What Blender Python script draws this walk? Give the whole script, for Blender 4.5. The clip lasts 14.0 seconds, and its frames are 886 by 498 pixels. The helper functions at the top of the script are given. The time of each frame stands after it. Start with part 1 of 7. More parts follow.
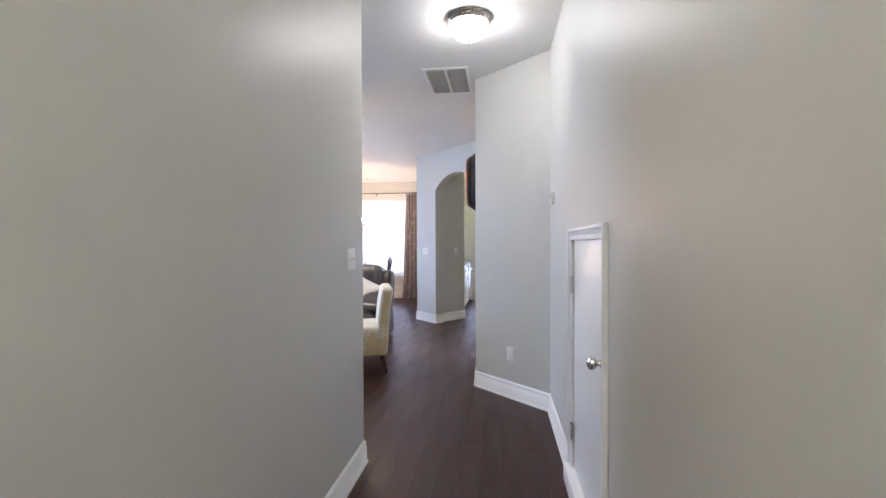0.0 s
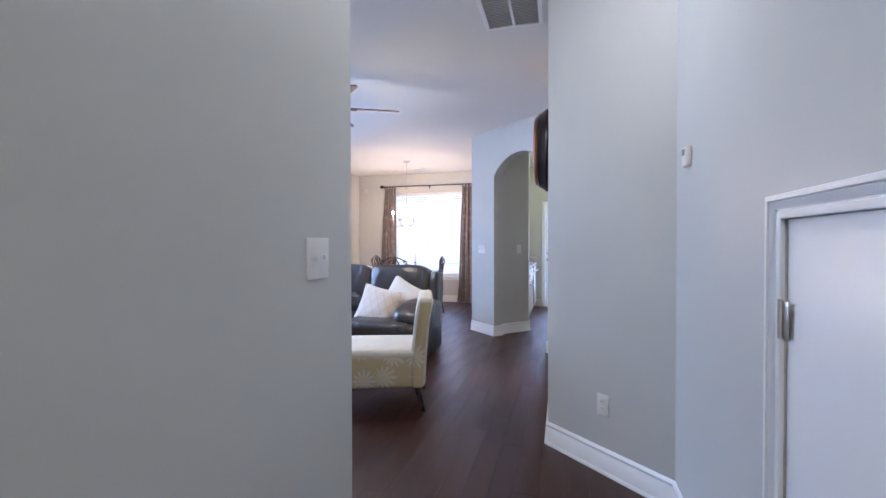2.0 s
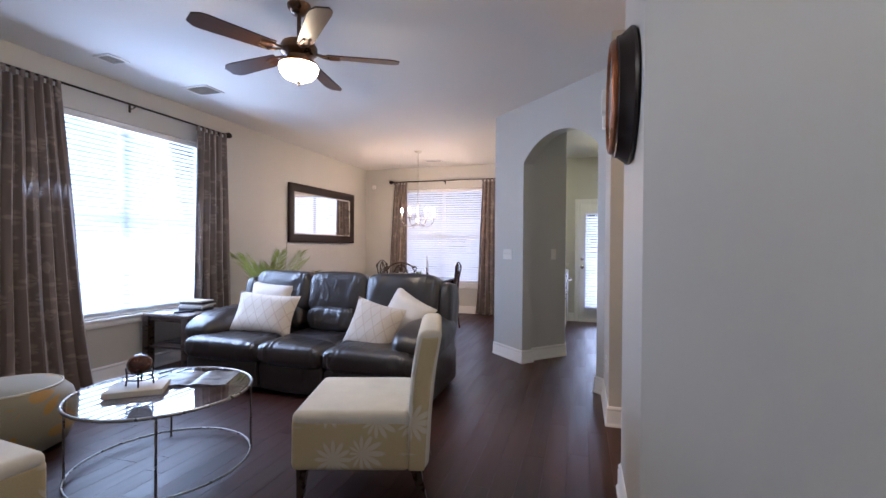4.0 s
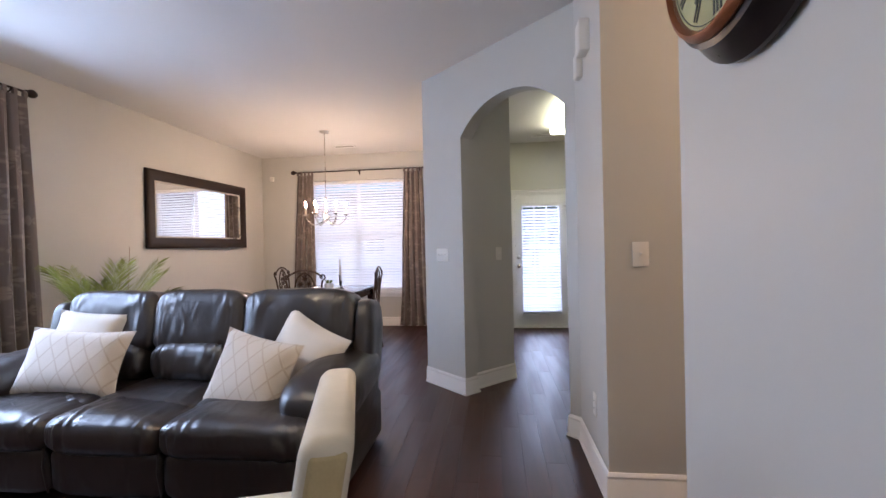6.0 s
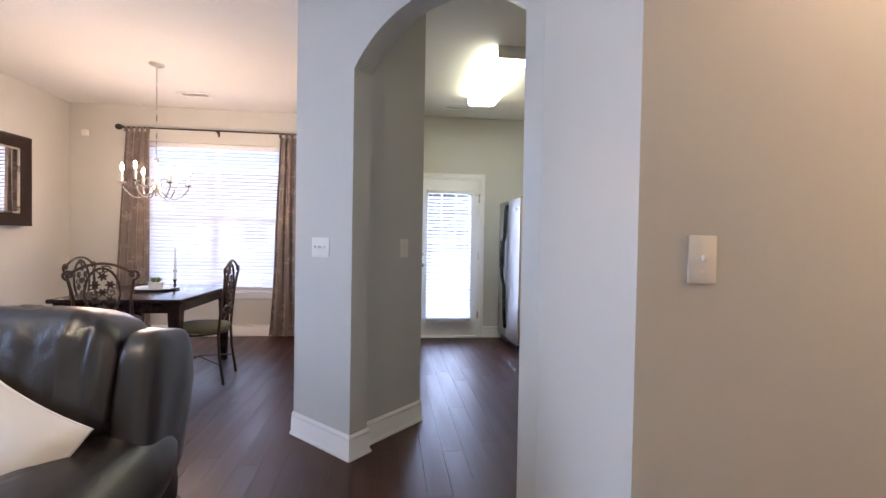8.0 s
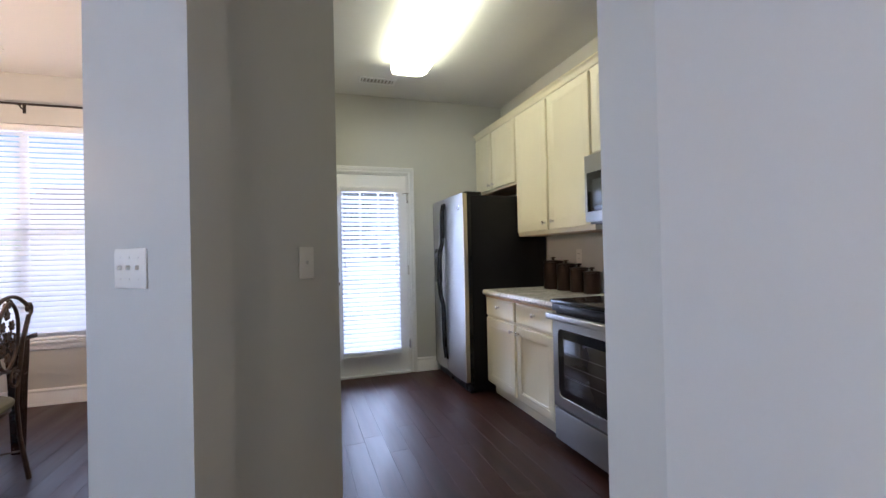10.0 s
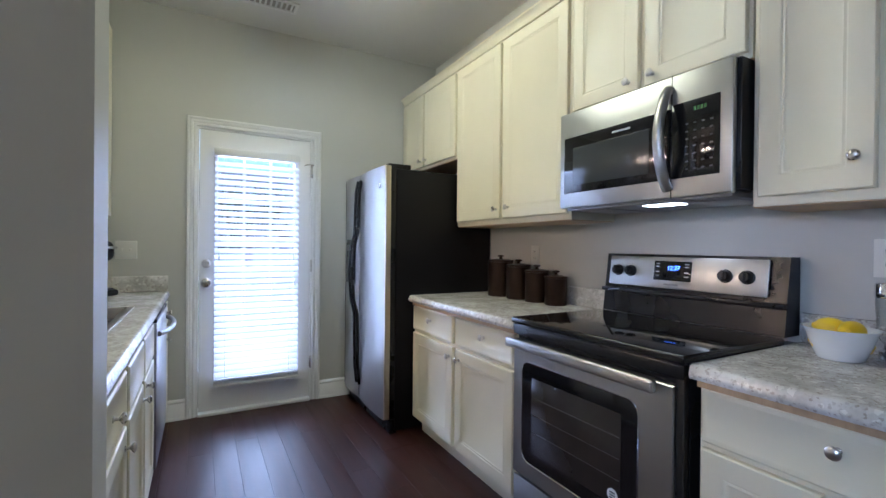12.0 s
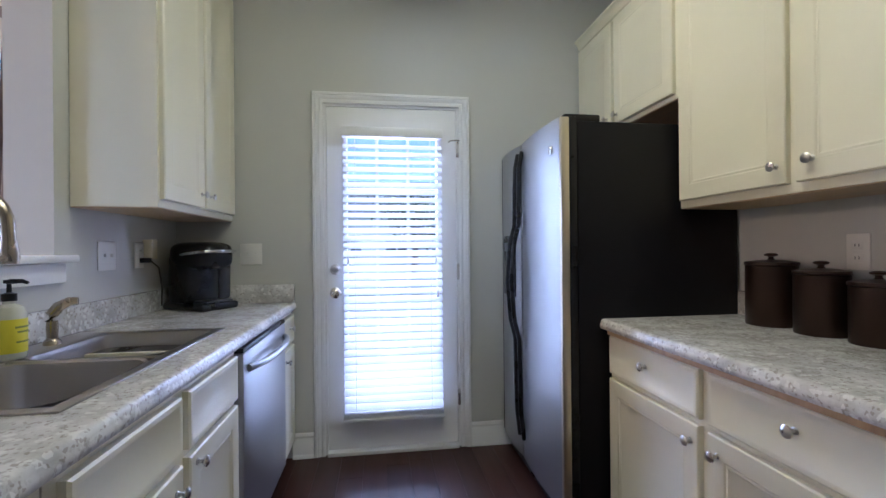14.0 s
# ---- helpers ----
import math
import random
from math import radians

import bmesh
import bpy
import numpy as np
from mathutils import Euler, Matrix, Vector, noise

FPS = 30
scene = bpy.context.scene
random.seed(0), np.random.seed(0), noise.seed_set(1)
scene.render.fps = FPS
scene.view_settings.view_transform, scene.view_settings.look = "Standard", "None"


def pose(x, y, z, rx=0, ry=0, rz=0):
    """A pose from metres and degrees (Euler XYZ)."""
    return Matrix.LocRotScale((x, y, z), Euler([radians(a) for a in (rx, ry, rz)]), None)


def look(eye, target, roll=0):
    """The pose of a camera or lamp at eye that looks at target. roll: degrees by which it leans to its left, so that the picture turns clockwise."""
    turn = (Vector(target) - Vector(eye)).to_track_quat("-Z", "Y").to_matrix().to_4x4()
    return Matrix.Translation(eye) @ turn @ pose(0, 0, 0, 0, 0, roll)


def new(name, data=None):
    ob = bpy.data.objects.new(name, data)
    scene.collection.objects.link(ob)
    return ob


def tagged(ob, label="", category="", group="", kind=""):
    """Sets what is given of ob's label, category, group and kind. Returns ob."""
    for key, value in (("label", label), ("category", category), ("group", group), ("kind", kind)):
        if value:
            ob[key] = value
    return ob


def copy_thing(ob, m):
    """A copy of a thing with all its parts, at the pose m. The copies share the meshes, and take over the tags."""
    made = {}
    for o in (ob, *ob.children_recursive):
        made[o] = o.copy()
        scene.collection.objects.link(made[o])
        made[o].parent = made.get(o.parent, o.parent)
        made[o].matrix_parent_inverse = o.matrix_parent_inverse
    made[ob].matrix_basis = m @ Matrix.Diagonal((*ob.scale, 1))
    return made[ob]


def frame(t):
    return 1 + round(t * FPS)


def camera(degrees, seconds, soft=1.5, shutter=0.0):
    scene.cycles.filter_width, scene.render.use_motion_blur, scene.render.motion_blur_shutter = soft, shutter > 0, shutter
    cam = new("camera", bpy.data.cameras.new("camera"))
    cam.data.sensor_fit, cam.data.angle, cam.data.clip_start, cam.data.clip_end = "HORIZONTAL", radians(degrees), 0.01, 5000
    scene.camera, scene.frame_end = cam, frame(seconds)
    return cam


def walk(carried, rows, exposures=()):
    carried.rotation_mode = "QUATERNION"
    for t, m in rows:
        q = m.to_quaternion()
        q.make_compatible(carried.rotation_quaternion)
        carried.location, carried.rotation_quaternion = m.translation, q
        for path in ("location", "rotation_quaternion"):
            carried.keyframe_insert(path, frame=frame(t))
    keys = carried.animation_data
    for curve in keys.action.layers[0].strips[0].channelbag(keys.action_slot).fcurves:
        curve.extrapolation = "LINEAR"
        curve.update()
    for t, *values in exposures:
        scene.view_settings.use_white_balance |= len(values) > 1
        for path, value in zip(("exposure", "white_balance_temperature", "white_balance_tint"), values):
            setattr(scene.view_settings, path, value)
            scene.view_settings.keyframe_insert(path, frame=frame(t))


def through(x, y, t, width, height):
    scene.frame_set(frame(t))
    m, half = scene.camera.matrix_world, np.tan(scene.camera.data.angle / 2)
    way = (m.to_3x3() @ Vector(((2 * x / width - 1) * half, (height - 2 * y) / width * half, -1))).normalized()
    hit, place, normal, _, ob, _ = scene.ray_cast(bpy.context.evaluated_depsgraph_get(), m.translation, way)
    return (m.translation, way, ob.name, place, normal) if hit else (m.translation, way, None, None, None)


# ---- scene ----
cam = camera(90.4, 14.0)
PATH = [
    (0, (0.805, -0.377, 1.328), (0.559, 1.608, 1.303), -0.2),
    (0.5, (0.769, -0.053, 1.315), (0.46, 1.923, 1.295), 0.7),
    (1, (0.74, 0.228, 1.31), (0.38, 2.195, 1.286), 0.7),
    (1.5, (0.733, 0.531, 1.301), (0.306, 2.485, 1.275), -0.0),
    (2, (0.688, 0.835, 1.287), (0.166, 2.766, 1.26), -0.1),
    (2.2, (0.654, 0.944, 1.302), (0.109, 2.868, 1.267), -0.4),
    (4.3, (0.343, 2.129, 1.285), (-0.256, 4.037, 1.276), 0.5),
    (4.5, (0.309, 2.22, 1.287), (-0.262, 4.137, 1.279), 0.3),
    (5, (0.211, 2.553, 1.28), (-0.267, 4.495, 1.27), -0.2),
    (5.5, (0.11, 2.829, 1.281), (-0.233, 4.8, 1.267), -0.7),
    (6, (0.056, 3.121, 1.276), (-0.18, 5.107, 1.265), -1.3),
    (6.5, (0.005, 3.436, 1.277), (-0.091, 5.433, 1.265), -1.3),
    (7, (-0.029, 3.714, 1.273), (0.056, 5.712, 1.259), -0.8),
    (7.5, (-0.028, 4.018, 1.263), (0.145, 6.011, 1.239), 0.1),
    (8, (-0.013, 4.361, 1.253), (0.231, 6.345, 1.215), 1.0),
    (8.2, (-0.011, 4.483, 1.256), (0.276, 6.462, 1.219), 1.1),
    (10.3, (0.1, 5.689, 1.224), (0.792, 7.565, 1.242), -1.7),
    (10.5, (0.133, 5.796, 1.242), (0.878, 7.653, 1.244), -1.8),
    (11, (0.176, 6.04, 1.228), (1.073, 7.827, 1.223), -1.3),
    (11.5, (0.255, 6.254, 1.222), (1.253, 7.987, 1.216), -0.3),
    (12, (0.38, 6.432, 1.222), (1.344, 8.184, 1.211), 0.6),
    (12.5, (0.457, 6.636, 1.207), (1.332, 8.434, 1.195), 1.6),
    (13, (0.524, 6.876, 1.198), (1.228, 8.748, 1.177), 1.9),
    (13.5, (0.617, 7.115, 1.206), (1.085, 9.059, 1.182), 0.7),
    (14, (0.673, 7.351, 1.195), (0.957, 9.331, 1.197), -0.5),
]
walk(cam, [(t, look(eye, target, roll)) for t, eye, target, roll in PATH], [(0.0, 0.9, 5600, 12), (1.0, 0.79, 5250, 14), (2.0, 0.72, 5100, 14), (4.5, -0.02, 5850, 15), (5.0, -0.1, 5950, 15), (6.0, 0.2, 5950, 15), (7.3, 0.3, 5850, 14), (8.0, 0.54, 5800, 14), (10.5, 0.24, 5600, 11), (11.5, 0.32, 5350, 10), (13.0, 0.5, 5150, 15), (14.0, 0.2, 5150, 16)])

# ---- world, large lights, exposure ----
world = bpy.data.worlds.new("world")
scene.world = world
world.use_nodes = True
_wn = world.node_tree
_sky = _wn.nodes.new("ShaderNodeTexSky")
_sky.sky_type = 'NISHITA'
_sky.sun_disc = False
_sky.sun_elevation = radians(48)
_sky.sun_rotation = radians(200)
_wn.links.new(_sky.outputs[0], _wn.nodes["Background"].inputs[0])
_wn.nodes["Background"].inputs[1].default_value = 0.15


def sun_lamp():
    d = bpy.data.lights.new("sun", 'SUN')
    d.energy, d.angle, d.color = 3.0, radians(0.5), (1.0, 0.95, 0.88)
    o = new("sun", d)
    o.matrix_world = look((0, -20, 25), (0, 0, 0))


sun_lamp()
SKYCOL = (0.61, 0.74, 1.0)


def window_lamp(name, x, y, z, rx, rz, w, h, watts, tint=SKYCOL):
    """Sky light that enters by a window, in the opening outside the blind."""
    d = bpy.data.lights.new(name, 'AREA')
    d.shape, d.size, d.size_y, d.energy, d.color = 'RECTANGLE', w, h, watts, tint
    o = new(name, d)
    o.matrix_world = pose(x, y, z, rx, 0, rz)


# outside each blind, and in the opening on its room side
for name, x, y, z, rz, w, h, behind, inside, step in (
        ("living_window_light", -4.10, 5.19, 1.52, -90, 1.80, 1.86, 175, 80, (0.27, 0)),
        ("dining_window_light", -2.19, 10.44, 1.48, 180, 2.80, 1.84, 80, 0, (0, -0.27)),
        ("back_door_light", 0.75, 10.25, 1.07, 180, 0.58, 1.64, 50, 0, (0, -0.345))):
    window_lamp(name, x, y, z, 90, rz, w, h, behind, SKYCOL if inside else (0.69, 0.72, 1.0))
    if inside:
        window_lamp(name, x + step[0], y + step[1], z, 74, rz, w, h, inside)

# ---- materials ----


def nodes_of(name):
    m = bpy.data.materials.new(name)
    m.use_nodes = True
    nt = m.node_tree
    return m, nt, nt.nodes["Principled BSDF"]


def mix(nt, fac, a, b):
    n = nt.nodes.new("ShaderNodeMix")
    n.data_type = 'RGBA'
    for slot, v in ((0, fac), (6, a), (7, b)):
        if hasattr(v, "is_output"):
            nt.links.new(v, n.inputs[slot])
        elif slot == 0:
            n.inputs[0].default_value = v
        else:
            n.inputs[slot].default_value = (*v[:3], 1)
    return n.outputs[2]


def ramp(nt, src, stops):
    n = nt.nodes.new("ShaderNodeValToRGB")
    e = n.color_ramp.elements
    while len(e) < len(stops):
        e.new(0.5)
    for el, (p, v) in zip(e, stops):
        el.position = p
        el.color = (v, v, v, 1) if isinstance(v, (int, float)) else (*v, 1)
    nt.links.new(src, n.inputs[0])
    return n.outputs[0]


def coords(nt, scale=(1, 1, 1)):
    tc = nt.nodes.new("ShaderNodeTexCoord")
    mp = nt.nodes.new("ShaderNodeMapping")
    mp.inputs["Scale"].default_value = scale
    nt.links.new(tc.outputs["Object"], mp.inputs[0])
    return mp.outputs[0]


def noisy(nt, vec, scale, detail=4, rough=0.55):
    n = nt.nodes.new("ShaderNodeTexNoise")
    n.inputs["Scale"].default_value, n.inputs["Detail"].default_value, n.inputs["Roughness"].default_value = scale, detail, rough
    nt.links.new(vec, n.inputs["Vector"])
    return n.outputs["Fac"]


def bump(nt, b, src, strength, dist=0.002):
    n = nt.nodes.new("ShaderNodeBump")
    n.inputs["Strength"].default_value, n.inputs["Distance"].default_value = strength, dist
    nt.links.new(src, n.inputs["Height"])
    nt.links.new(n.outputs[0], b.inputs["Normal"])
    return n


def surf(name, col, rough=0.5, metal=0.0, var=0.08, scale=3.0, fine=90.0, relief=0.15, rvar=0.08, stretch=(1, 1, 1), spec=0.5, coat=0.0, rand=0.0, dist=0.001):
    """A painted, woven, wooden or metal surface with variation at two scales."""
    m, nt, b = nodes_of(name)
    v = coords(nt, stretch)
    big, small = noisy(nt, v, scale), noisy(nt, v, fine, 3)
    lo, hi = [c * (1 - var) for c in col], [min(1, c * (1 + var)) for c in col]
    c = mix(nt, ramp(nt, big, [(0.3, 0.0), (0.7, 1.0)]), lo, hi)
    c2 = mix(nt, small, [1 - var * 0.6] * 3, [1, 1, 1])
    n = nt.nodes.new("ShaderNodeMix")
    n.data_type, n.blend_type = 'RGBA', 'MULTIPLY'
    n.inputs[0].default_value = 1
    nt.links.new(c, n.inputs[6])
    nt.links.new(c2, n.inputs[7])
    out = n.outputs[2]
    if rand:
        oi = nt.nodes.new("ShaderNodeObjectInfo")
        k = mix(nt, oi.outputs["Random"], [1 - rand] * 3, [1 + rand * 0.6] * 3)
        n2 = nt.nodes.new("ShaderNodeMix")
        n2.data_type, n2.blend_type = 'RGBA', 'MULTIPLY'
        n2.inputs[0].default_value = 1
        nt.links.new(out, n2.inputs[6])
        nt.links.new(k, n2.inputs[7])
        out = n2.outputs[2]
    nt.links.new(out, b.inputs["Base Color"])
    r = ramp(nt, big, [(0.25, max(0.02, rough - rvar)), (0.75, min(1, rough + rvar))])
    nt.links.new(r, b.inputs["Roughness"])
    b.inputs["Metallic"].default_value = metal
    b.inputs["Specular IOR Level"].default_value = spec
    b.inputs["Coat Weight"].default_value = coat
    if relief:
        bump(nt, b, small, relief, dist)
    return m


def glow(name, col, strength):
    m, nt, b = nodes_of(name)
    b.inputs["Base Color"].default_value = (*col, 1)
    b.inputs["Emission Color"].default_value = (*col, 1)
    b.inputs["Emission Strength"].default_value = strength
    return m


def glass(name, tint=(0.95, 0.98, 0.97), rough=0.0):
    m, nt, b = nodes_of(name)
    b.inputs["Base Color"].default_value = (*tint, 1)
    b.inputs["Transmission Weight"].default_value = 1
    b.inputs["Roughness"].default_value = rough
    b.inputs["IOR"].default_value = 1.45
    return m


def pane_glass(name):
    """Thin clear pane: mostly passes light straight, with a faint mirror gloss."""
    m, nt, b = nodes_of(name)
    out = nt.nodes["Material Output"]
    t, g, k, f = (nt.nodes.new(s) for s in ("ShaderNodeBsdfTransparent", "ShaderNodeBsdfGlossy", "ShaderNodeMixShader", "ShaderNodeFresnel"))
    g.inputs["Roughness"].default_value = 0.01
    t.inputs[0].default_value = (0.93, 0.97, 0.95, 1)
    nt.links.new(f.outputs[0], k.inputs[0])
    nt.links.new(t.outputs[0], k.inputs[1])
    nt.links.new(g.outputs[0], k.inputs[2])
    nt.links.new(k.outputs[0], out.inputs[0])
    return m


def slat_plastic(name, col, through=0.5):
    """White slats that let some daylight through."""
    m, nt, b = nodes_of(name)
    out = nt.nodes["Material Output"]
    v = coords(nt)
    c = mix(nt, noisy(nt, v, 14), [x * 0.95 for x in col], col)
    nt.links.new(c, b.inputs["Base Color"])
    b.inputs["Roughness"].default_value = 0.35
    t, k = nt.nodes.new("ShaderNodeBsdfTranslucent"), nt.nodes.new("ShaderNodeMixShader")
    nt.links.new(c, t.inputs[0])
    k.inputs[0].default_value = through
    nt.links.new(b.outputs[0], k.inputs[1])
    nt.links.new(t.outputs[0], k.inputs[2])
    nt.links.new(k.outputs[0], out.inputs[0])
    return m


def flower_cloth(name, ground, petal, size, petals=5, rough=0.85, soft=0.12, sheen=0.2):
    """Woven cloth with scattered flower motifs."""
    m, nt, b = nodes_of(name)
    v = coords(nt)
    vo = nt.nodes.new("ShaderNodeTexVoronoi")
    vo.inputs["Scale"].default_value = 1 / size
    vo.inputs["Randomness"].default_value = 0.6
    nt.links.new(v, vo.inputs["Vector"])
    sub = nt.nodes.new("ShaderNodeVectorMath")
    sub.operation = 'SUBTRACT'
    sc = nt.nodes.new("ShaderNodeVectorMath")
    sc.operation = 'SCALE'
    sc.inputs["Scale"].default_value = 1.0
    nt.links.new(v, sub.inputs[0])
    nt.links.new(vo.outputs["Position"], sub.inputs[1])
    sep = nt.nodes.new("ShaderNodeSeparateXYZ")
    nt.links.new(sub.outputs[0], sep.inputs[0])

    def mth(op, a, bb=None):
        n = nt.nodes.new("ShaderNodeMath")
        n.operation = op
        for i, q in enumerate((a, bb)):
            if q is None:
                continue
            if hasattr(q, "is_output"):
                nt.links.new(q, n.inputs[i])
            else:
                n.inputs[i].default_value = q
        return n.outputs[0]
    flat = mth('ADD', sep.outputs[0], sep.outputs[1])
    ang = mth('ARCTAN2', sep.outputs[2], flat)
    wave = mth('ABSOLUTE', mth('COSINE', mth('MULTIPLY', ang, petals)))
    reach = mth('ADD', mth('MULTIPLY', wave, 0.34), 0.14)
    edge = mth('SUBTRACT', reach, vo.outputs["Distance"])
    f = ramp(nt, mth('ADD', mth('MULTIPLY', edge, 1 / soft), 0.5), [(0.35, 0.0), (0.65, 1.0)])
    wv = noisy(nt, v, 160, 2)
    g2 = mix(nt, wv, [x * 0.85 for x in ground], ground)
    p2 = mix(nt, wv, [x * 0.9 for x in petal], petal)
    nt.links.new(mix(nt, f, g2, p2), b.inputs["Base Color"])
    b.inputs["Roughness"].default_value = rough
    b.inputs["Sheen Weight"].default_value = sheen
    bump(nt, b, wv, 0.4, 0.0008)
    return m


def lattice_cloth(name, ground, line, pitch):
    """Cloth with a diamond lattice of paler bands."""
    m, nt, b = nodes_of(name)
    v = coords(nt)
    sep = nt.nodes.new("ShaderNodeSeparateXYZ")
    nt.links.new(v, sep.inputs[0])

    def mth(op, a, bb=None):
        n = nt.nodes.new("ShaderNodeMath")
        n.operation = op
        for i, q in enumerate((a, bb)):
            if q is None:
                continue
            if hasattr(q, "is_output"):
                nt.links.new(q, n.inputs[i])
            else:
                n.inputs[i].default_value = q
        return n.outputs[0]
    tall = mth('MULTIPLY', sep.outputs[2], 0.7)
    lines = []
    for op in ('ADD', 'SUBTRACT'):
        s = mth(op, sep.outputs[0], tall)
        lines.append(mth('ABSOLUTE', mth('SUBTRACT', mth('FRACT', mth('MULTIPLY', s, 1 / pitch)), 0.5)))
    f = ramp(nt, mth('MINIMUM', lines[0], lines[1]), [(0.03, 1.0), (0.075, 0.0)])
    wv = noisy(nt, v, 140, 2)
    nt.links.new(mix(nt, f, mix(nt, wv, [x * 0.9 for x in ground], ground), line), b.inputs["Base Color"])
    b.inputs["Roughness"].default_value = 0.8
    b.inputs["Sheen Weight"].default_value = 0.3
    bump(nt, b, f, 0.5, 0.002)
    return m


def speckle_stone(name):
    """Pale grey speckled laminate that imitates granite."""
    m, nt, b = nodes_of(name)
    v = coords(nt)
    a = noisy(nt, v, 9, 6, 0.65)
    vo = nt.nodes.new("ShaderNodeTexVoronoi")
    vo.inputs["Scale"].default_value = 75
    nt.links.new(v, vo.inputs["Vector"])
    vo2 = nt.nodes.new("ShaderNodeTexVoronoi")
    vo2.inputs["Scale"].default_value = 170
    nt.links.new(v, vo2.inputs["Vector"])
    c = mix(nt, ramp(nt, a, [(0.38, 0.0), (0.62, 1.0)]), (0.46, 0.44, 0.41), (0.68, 0.66, 0.63))
    f = noisy(nt, v, 34, 5, 0.7)
    c = mix(nt, ramp(nt, f, [(0.56, 0.0), (0.68, 0.55)]), c, (0.24, 0.21, 0.18))
    s = nt.nodes.new("ShaderNodeSeparateColor")
    nt.links.new(vo.outputs["Color"], s.inputs[0])
    c = mix(nt, ramp(nt, s.outputs[0], [(0.84, 0.0), (0.9, 0.6)]), c, (0.82, 0.80, 0.76))
    s2 = nt.nodes.new("ShaderNodeSeparateColor")
    nt.links.new(vo2.outputs["Color"], s2.inputs[0])
    c = mix(nt, ramp(nt, s2.outputs[0], [(0.88, 0.0), (0.93, 0.5)]), c, (0.20, 0.15, 0.11))
    nt.links.new(c, b.inputs["Base Color"])
    b.inputs["Roughness"].default_value = 0.22
    bump(nt, b, f, 0.05, 0.001)
    return m


def wood_plank(name, dark, light, rough=0.28):
    m, nt, b = nodes_of(name)
    v = coords(nt, (14, 1.2, 14))
    oi = nt.nodes.new("ShaderNodeObjectInfo")
    ge = nt.nodes.new("ShaderNodeNewGeometry")
    sh = nt.nodes.new("ShaderNodeVectorMath")
    sh.operation = 'MULTIPLY_ADD'
    sm = nt.nodes.new("ShaderNodeMath")
    sm.operation = 'ADD'
    nt.links.new(oi.outputs["Random"], sm.inputs[0])
    nt.links.new(ge.outputs["Random Per Island"], sm.inputs[1])
    cx = nt.nodes.new("ShaderNodeCombineXYZ")
    nt.links.new(sm.outputs[0], cx.inputs[0])
    nt.links.new(sm.outputs[0], cx.inputs[1])
    sh.inputs[1].default_value = (37, 53, 0)
    nt.links.new(cx.outputs[0], sh.inputs[0])
    nt.links.new(v, sh.inputs[2])
    g = noisy(nt, sh.outputs[0], 1.3, 6, 0.6)
    c = mix(nt, ramp(nt, g, [(0.3, 0.0), (0.7, 1.0)]), dark, light)
    fr = nt.nodes.new("ShaderNodeMath")
    fr.operation = 'FRACT'
    nt.links.new(sm.outputs[0], fr.inputs[0])
    tone = mix(nt, fr.outputs[0], (0.86, 0.86, 0.86), (1.12, 1.12, 1.12))
    n = nt.nodes.new("ShaderNodeMix")
    n.data_type, n.blend_type = 'RGBA', 'MULTIPLY'
    n.inputs[0].default_value = 1
    nt.links.new(c, n.inputs[6])
    nt.links.new(tone, n.inputs[7])
    nt.links.new(n.outputs[2], b.inputs["Base Color"])
    r = ramp(nt, noisy(nt, v, 0.7, 3), [(0.3, rough - 0.05), (0.7, rough + 0.08)])
    nt.links.new(r, b.inputs["Roughness"])
    b.inputs["Specular IOR Level"].default_value = 0.40
    bump(nt, b, g, 0.05, 0.001)
    return m


def leather(name, col, rough=0.36):
    m, nt, b = nodes_of(name)
    v = coords(nt)
    big = noisy(nt, v, 5, 5, 0.6)
    nt.links.new(mix(nt, ramp(nt, big, [(0.3, 0.0), (0.7, 1.0)]), [c * 0.88 for c in col], [c * 1.15 for c in col]), b.inputs["Base Color"])
    vo = nt.nodes.new("ShaderNodeTexVoronoi")
    vo.inputs["Scale"].default_value = 260
    nt.links.new(v, vo.inputs["Vector"])
    fold = nt.nodes.new("ShaderNodeTexNoise")
    fold.noise_type = 'RIDGED_MULTIFRACTAL'
    for k, q in (("Scale", 7.0), ("Detail", 3.0), ("Roughness", 0.5), ("Distortion", 0.6)):
        fold.inputs[k].default_value = q
    nt.links.new(coords(nt, (1.6, 0.6, 0.8)), fold.inputs["Vector"])
    s = nt.nodes.new("ShaderNodeMath")
    s.operation = 'MULTIPLY_ADD'
    s.inputs[1].default_value = 0.05
    nt.links.new(vo.outputs["Distance"], s.inputs[0])
    nt.links.new(fold.outputs["Fac"], s.inputs[2])
    bump(nt, b, s.outputs[0], 0.55, 0.015)
    nt.links.new(ramp(nt, big, [(0.3, rough - 0.04), (0.75, rough + 0.05)]), b.inputs["Roughness"])
    b.inputs["Specular IOR Level"].default_value = 1.0
    return m


PAINT = surf("wall_paint", (0.56, 0.552, 0.515), 0.47, var=0.035, scale=0.8, rvar=0.03, spec=0.35, fine=240, relief=0.12, dist=0.0006)
CEIL = surf("ceiling_paint", (0.74, 0.73, 0.71), 0.8, var=0.02, scale=0.7, fine=160, relief=0.2)
TRIM = surf("white_trim", (0.80, 0.79, 0.77), 0.36, rvar=0.02, var=0.02, scale=2, relief=0.03)
PLANK = wood_plank("dark_plank", (0.026, 0.0085, 0.0055), (0.050, 0.0155, 0.0095), 0.39)
GAP = surf("plank_gap", (0.018, 0.010, 0.008), 0.8, relief=0)
LEATHER = leather("dark_leather", (0.015, 0.011, 0.0105), 0.32)
